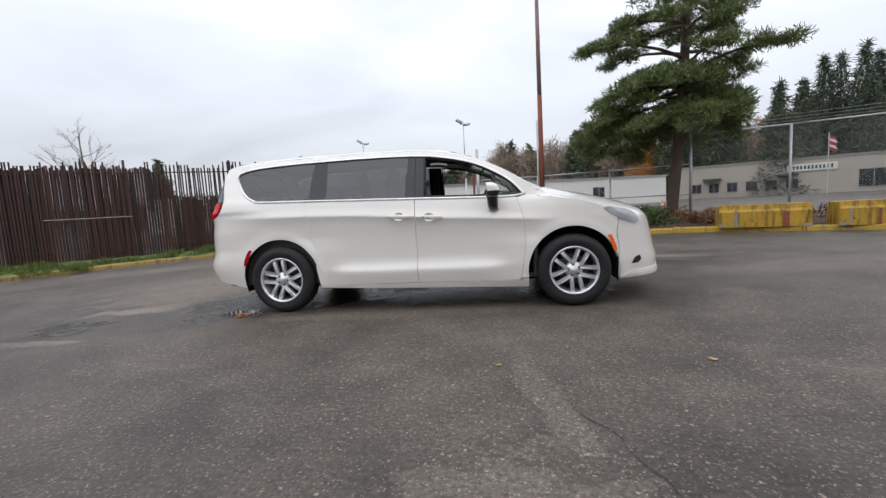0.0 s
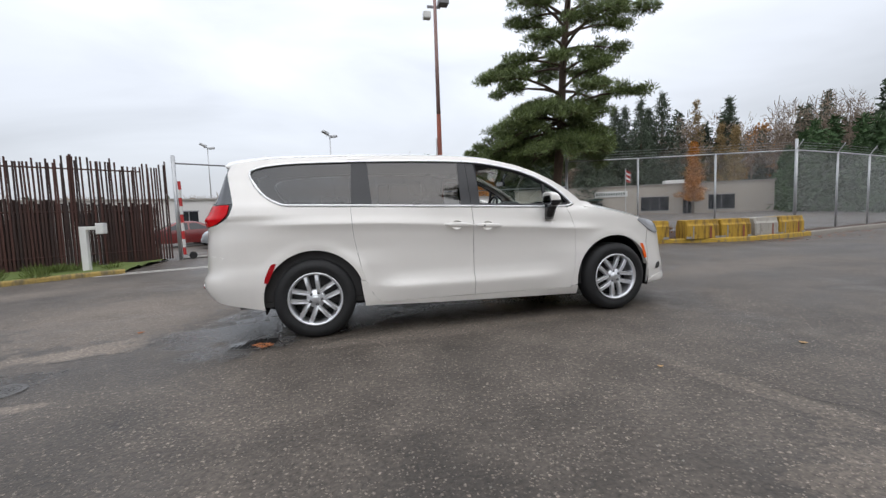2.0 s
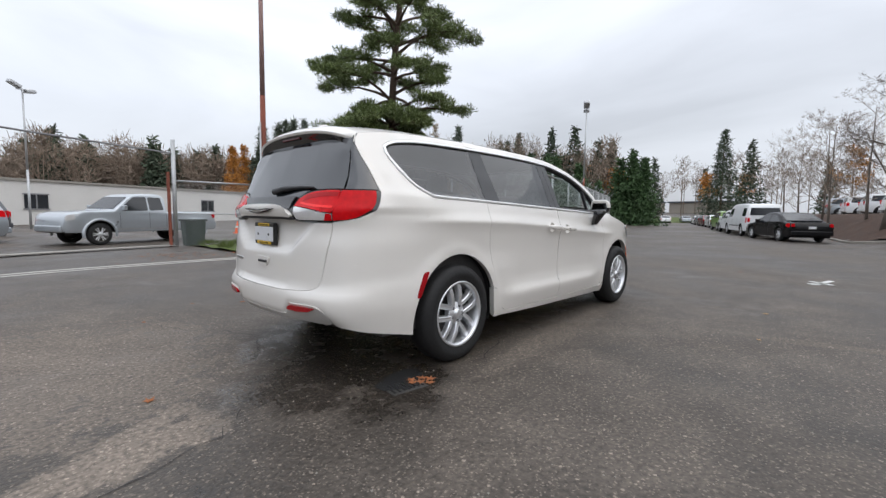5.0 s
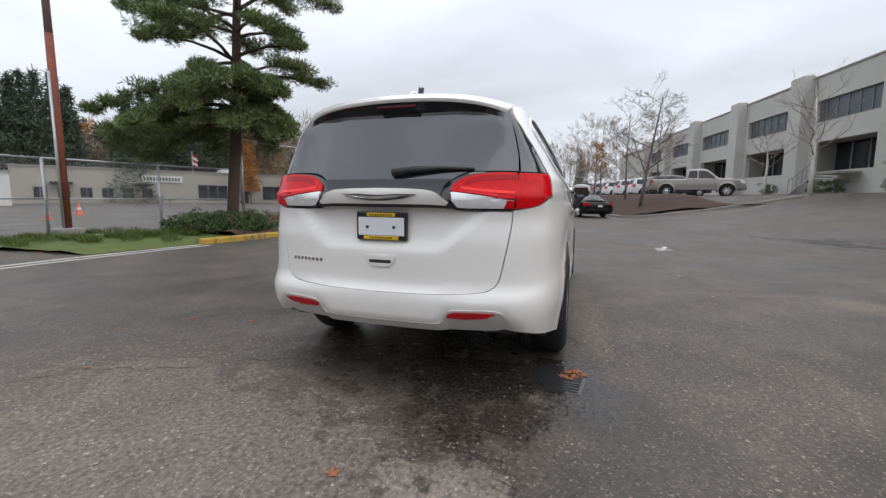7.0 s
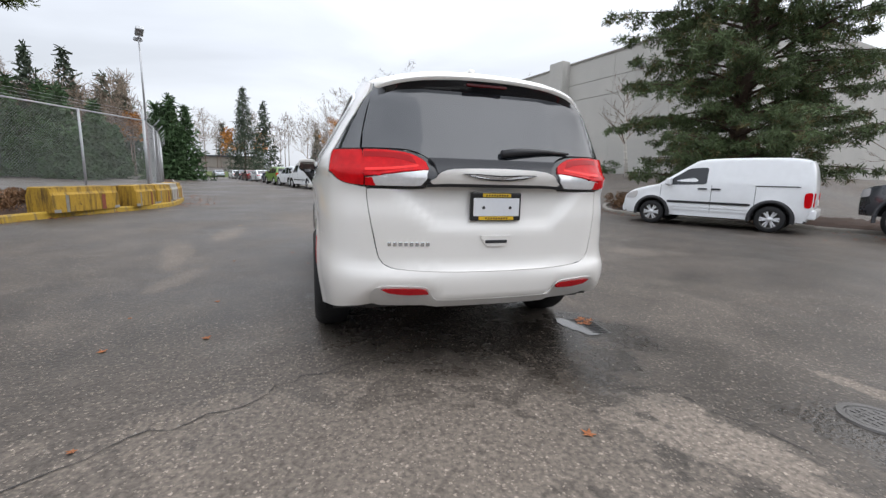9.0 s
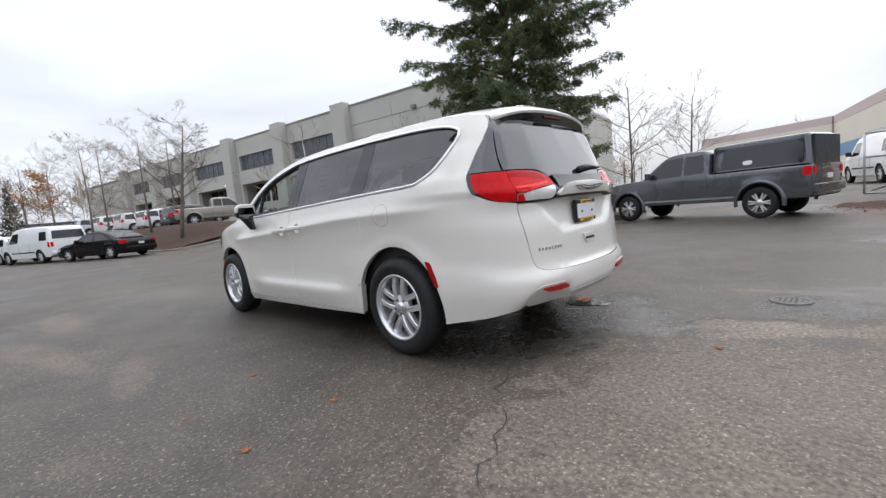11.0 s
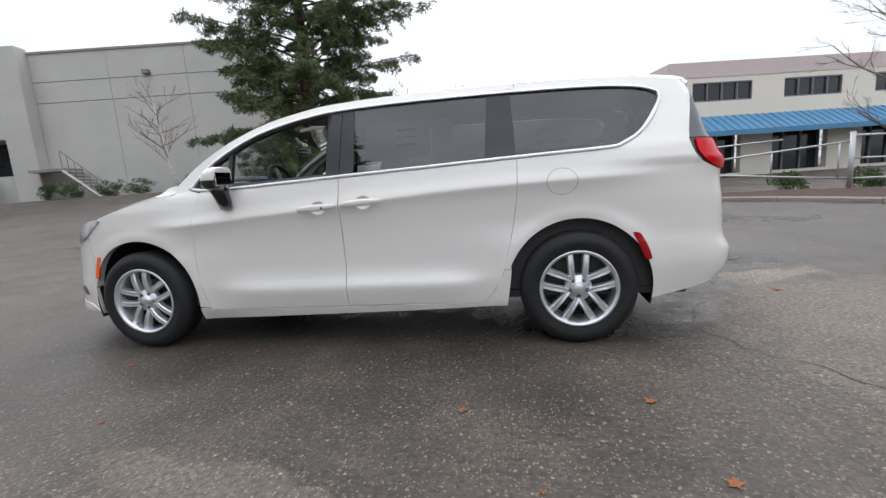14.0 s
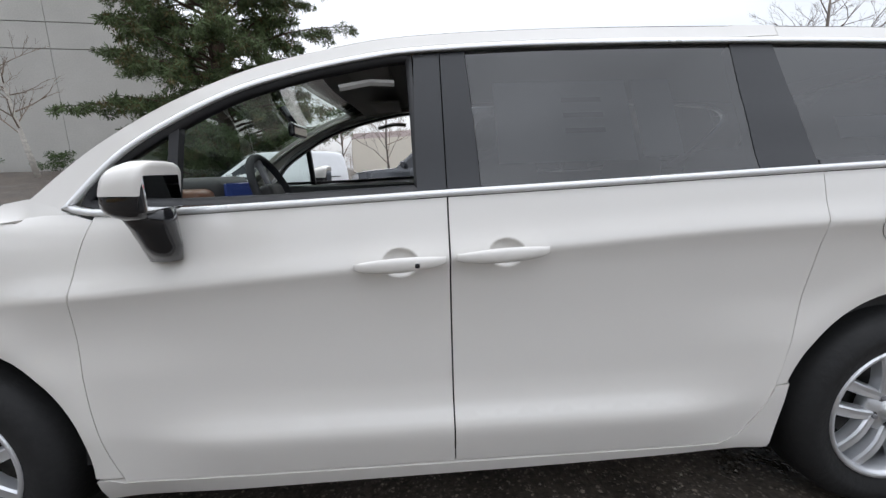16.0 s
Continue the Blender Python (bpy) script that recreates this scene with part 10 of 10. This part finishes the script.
sheet_between("spruce_island", [(1.6, -12.5), (3.0, -11.8), (5.2, -10.8), (7.0, -9.8), (8.2, -9.5), (9.1, -10.1)], [(2.0, -15.5), (4.0, -16), (6.0, -16), (7.5, -15.5), (8.6, -14.8), (9.2, -13.8)], 0.14, "soil", "bark-mulch island under the spruce", "bed", rough=0.06)
sheet_between("mulch_bank", [(22.6, -3.4), (24.2, -3.3), (28, -2.75), (34, -1.4), (44, 1.1)], [(22.2, -10.6), (24.0, -8.3), (28.5, -7.3), (34.5, -6.0), (45, -3.6)], 0.12, "soil", "steep brown mulch bank below the upper car park", "bank", rough=0.10)
kerb_run("bank_kerb", [(23.6, -12.6), (22.4, -9.5), (21.9, -6.5), (22.1, -4.4), (23.0, -3.4), (25, -3.15), (30, -2.2), (36, -0.8)], "kerb", "low kerb at the foot of the mulch bank", 2.4, h=0.12)


def bar_gate():
    g = thing("bar_gate", "open galvanised tubular bar gate by the cream building", "gate")
    for x, y, h in ((-11.35, -10.9, 1.62), (-7.96, -14.28, 1.9)):
        bm = bmesh.new()
        add_tube(bm, (x, y, -0.1), (x, y, h + 0.1), 0.07 if h < 1.8 else 0.05, n=12)
        part("gate_post", bm, "galv", g, smooth=True)
    for f, z0, z1 in ((0.05, 0.35, 1.44), (0.42, 0.53, 1.29)):
        x, y = -11.3 + 4.55 * f, -10.95 - 0.76 * f
        bm = bmesh.new()
        add_tube(bm, (x, y, z0), (x, y, z1), 0.026, n=8)
        part("gate_stile", bm, "galv", g, smooth=True)
    for z0, z1, a, b in ((1.45, 1.05, (-11.3, -10.95), (-6.75, -11.71)), (0.35, 0.79, (-11.3, -10.95), (-6.75, -11.71)), (1.62, 1.35, (-11.35, -10.9), (-16.5, -9.4)), (0.95, 0.8, (-11.35, -10.9), (-16.5, -9.4)), (0.35, 0.3, (-11.35, -10.9), (-16.5, -9.4)), (1.62, 1.75, (-7.96, -14.28), (-11.2, -13.9))):
        bm = bmesh.new()
        add_tube(bm, (*a, z0), (*b, z1), 0.028, n=8)
        part("gate_rail", bm, "galv", g, smooth=True)
    # second leaf, standing closed behind the pickup
    g2 = thing("bar_gate", "galvanised tubular gate leaf with diagonal brace and red sign", "gate")
    A, B = Vector((-4.3, -15.4, 0)), Vector((-7.9, -14.3, 0))
    at = lambda f, z: (*(A + (B - A) * f).xy, z)
    for a, b, r in ((at(0, 0.24), at(0, 2.05), 0.03), (at(0, 0.24), at(1, 0.22), 0.028), (at(0, 2.05), at(1, 1.9), 0.028), (at(0, 1.33), at(0.82, 1.35), 0.028), (at(0.04, 0.32), at(0.65, 1.18), 0.026)):
        bm = bmesh.new()
        add_tube(bm, a, b, r, n=8)
        part("gate_rail", bm, "galv", g2, smooth=True)
    bm = bmesh.new()
    p = [Vector(at(f, z)) for f, z in ((0.40, 1.06), (0.51, 1.06), (0.51, 1.26), (0.40, 1.26))]
    n = Vector((B - A).to_tuple()).cross(Vector((0, 0, 1))).normalized() * 0.035
    fr = [bm.verts.new(v - n) for v in p]
    bk = [bm.verts.new(v - n * 0.6) for v in p]
    bm.faces.new(fr)
    bm.faces.new(bk[::-1])
    for k in range(4):
        bm.faces.new((fr[k], bk[k], bk[(k + 1) % 4], fr[(k + 1) % 4]))
    bmesh.ops.recalc_face_normals(bm, faces=bm.faces)
    part("sign", bm, "red_metal", g2, "small plain red sign")
    c = thing("utility_cabinet", "pale grey-green utility cabinet on a plinth", "cabinet", at=pose(-12.6, -8.7, height(-12.6, -8.7), 0, 0, 55))
    part("plinth", box_bm(-0.62, 0.62, -0.35, 0.35, 0, 0.75, bevel=0.02), "concrete", c)
    b = part("case", box_bm(-0.72, 0.72, -0.42, 0.42, 0.72, 1.72, bevel=0.03), "white_metal", c)
    part("lid", box_bm(-0.76, 0.76, -0.46, 0.46, 1.70, 1.76, bevel=0.015), "white_metal", b)
    for k in range(5):
        part("vent_slot", box_bm(-0.55, -0.15, 0.418, 0.426, 1.25 + 0.07 * k, 1.28 + 0.07 * k), "grey_metal", b)


bar_gate()


def timber_stack():
    t = thing("timber_stack", "stack of weathered brown pallets by the cream wall", "pallets", at=pose(-8.6, -17.6, 0.2, 0, 0, 75))
    rnd = random.Random(4)
    for k in range(14):
        z = k * 0.14
        for j in range(6):
            part("board", box_bm(-0.6 + j * 0.21, -0.6 + j * 0.21 + 0.13, -1.0 + rnd.uniform(-0.04, 0.04), 1.0, z + 0.10, z + 0.13), "pallet", t)
        part("pallet_core", box_bm(-0.56, 0.56, -0.93, 0.93, z + 0.01, z + 0.095), "pallet", t)
        for y in (-0.95, 0, 0.85):
            part("bearer", box_bm(-0.6, 0.6, y, y + 0.1, z, z + 0.10), "pallet", t)


timber_stack()


def cone(x, y):
    t = thing("traffic_cone", "faded orange traffic cone in the yard", "cone", "cones in the yard", at=pose(x, y, height(x, y)))
    bm = bmesh.new()
    lathe(bm, [(0.15, 0.04), (0.03, 0.70), (0.02, 0.71), (0, 0.71)], 18, "Z")
    part("cone_body", bm, "orange", t, smooth=True)
    part("base", box_bm(-0.19, 0.19, -0.19, 0.19, 0, 0.045, bevel=0.01), "orange", t)
    bm = bmesh.new()
    lathe(bm, [(0.105, 0.32), (0.085, 0.45)], 18, "Z")
    part("reflective_band", bm, "white_metal", t)


for x, y in ((6.2, 23.0), (3.4, 22.0), (9.5, 24.5), (12.5, 27)):
    cone(x, y)


def bin_at(x, y):
    t = thing("trash_bin", "dark green plastic bin by the gate post", "bin", at=pose(x, y, height(x, y)))
    bm = bmesh.new()
    rows = [[bm.verts.new((k * a * 0.30, k * b * 0.30, z)) for a, b in ((-1, -1), (1, -1), (1, 1), (-1, 1))] for k, z in ((0.85, 0.0), (1.0, 0.82))]
    for i in range(4):
        bm.faces.new((rows[0][i], rows[0][(i + 1) % 4], rows[1][(i + 1) % 4], rows[1][i]))
    bm.faces.new(rows[1])
    bm.faces.new(rows[0][::-1])
    bmesh.ops.recalc_face_normals(bm, faces=bm.faces)
    bmesh.ops.bevel(bm, geom=bm.edges[:], offset=0.03, segments=2, affect="EDGES")
    part("bin_body", bm, "sign_dark", t)
    part("lid", box_bm(-0.34, 0.34, -0.34, 0.34, 0.82, 0.88, bevel=0.02), "sign_dark", t)


bin_at(0.75, 12.6)


def grass_tufts():
    rnd = random.Random(15)
    for nm, spots, n, lbl in (("grass_tufts", [(-9.2, 3.6), (-8.4, 5.2), (-10.5, 3.2), (-7.6, 6.6), (-12, 1.4)], 60, "tufts of grass below the brown fence"), ("grass_tufts", [(2.2, 9.8), (3.2, 9.0), (1.4, 10.2), (3.8, 10.0)], 55, "tufts of grass round the rusty pole")):
        t = thing(nm, lbl, "grass", kind="stuff")
        cen = []
        for _ in range(n):
            x, y = rnd.choice(spots)
            x, y = x + rnd.gauss(0, 0.6), y + rnd.gauss(0, 0.6)
            cen.append((x, y, height(x, y) + 0.10))
        blades("tuft", t, cen, (0.22, 0.22, 0.04), 90, 0.12, 0.012, "grass", n, up=1.6)


grass_tufts()
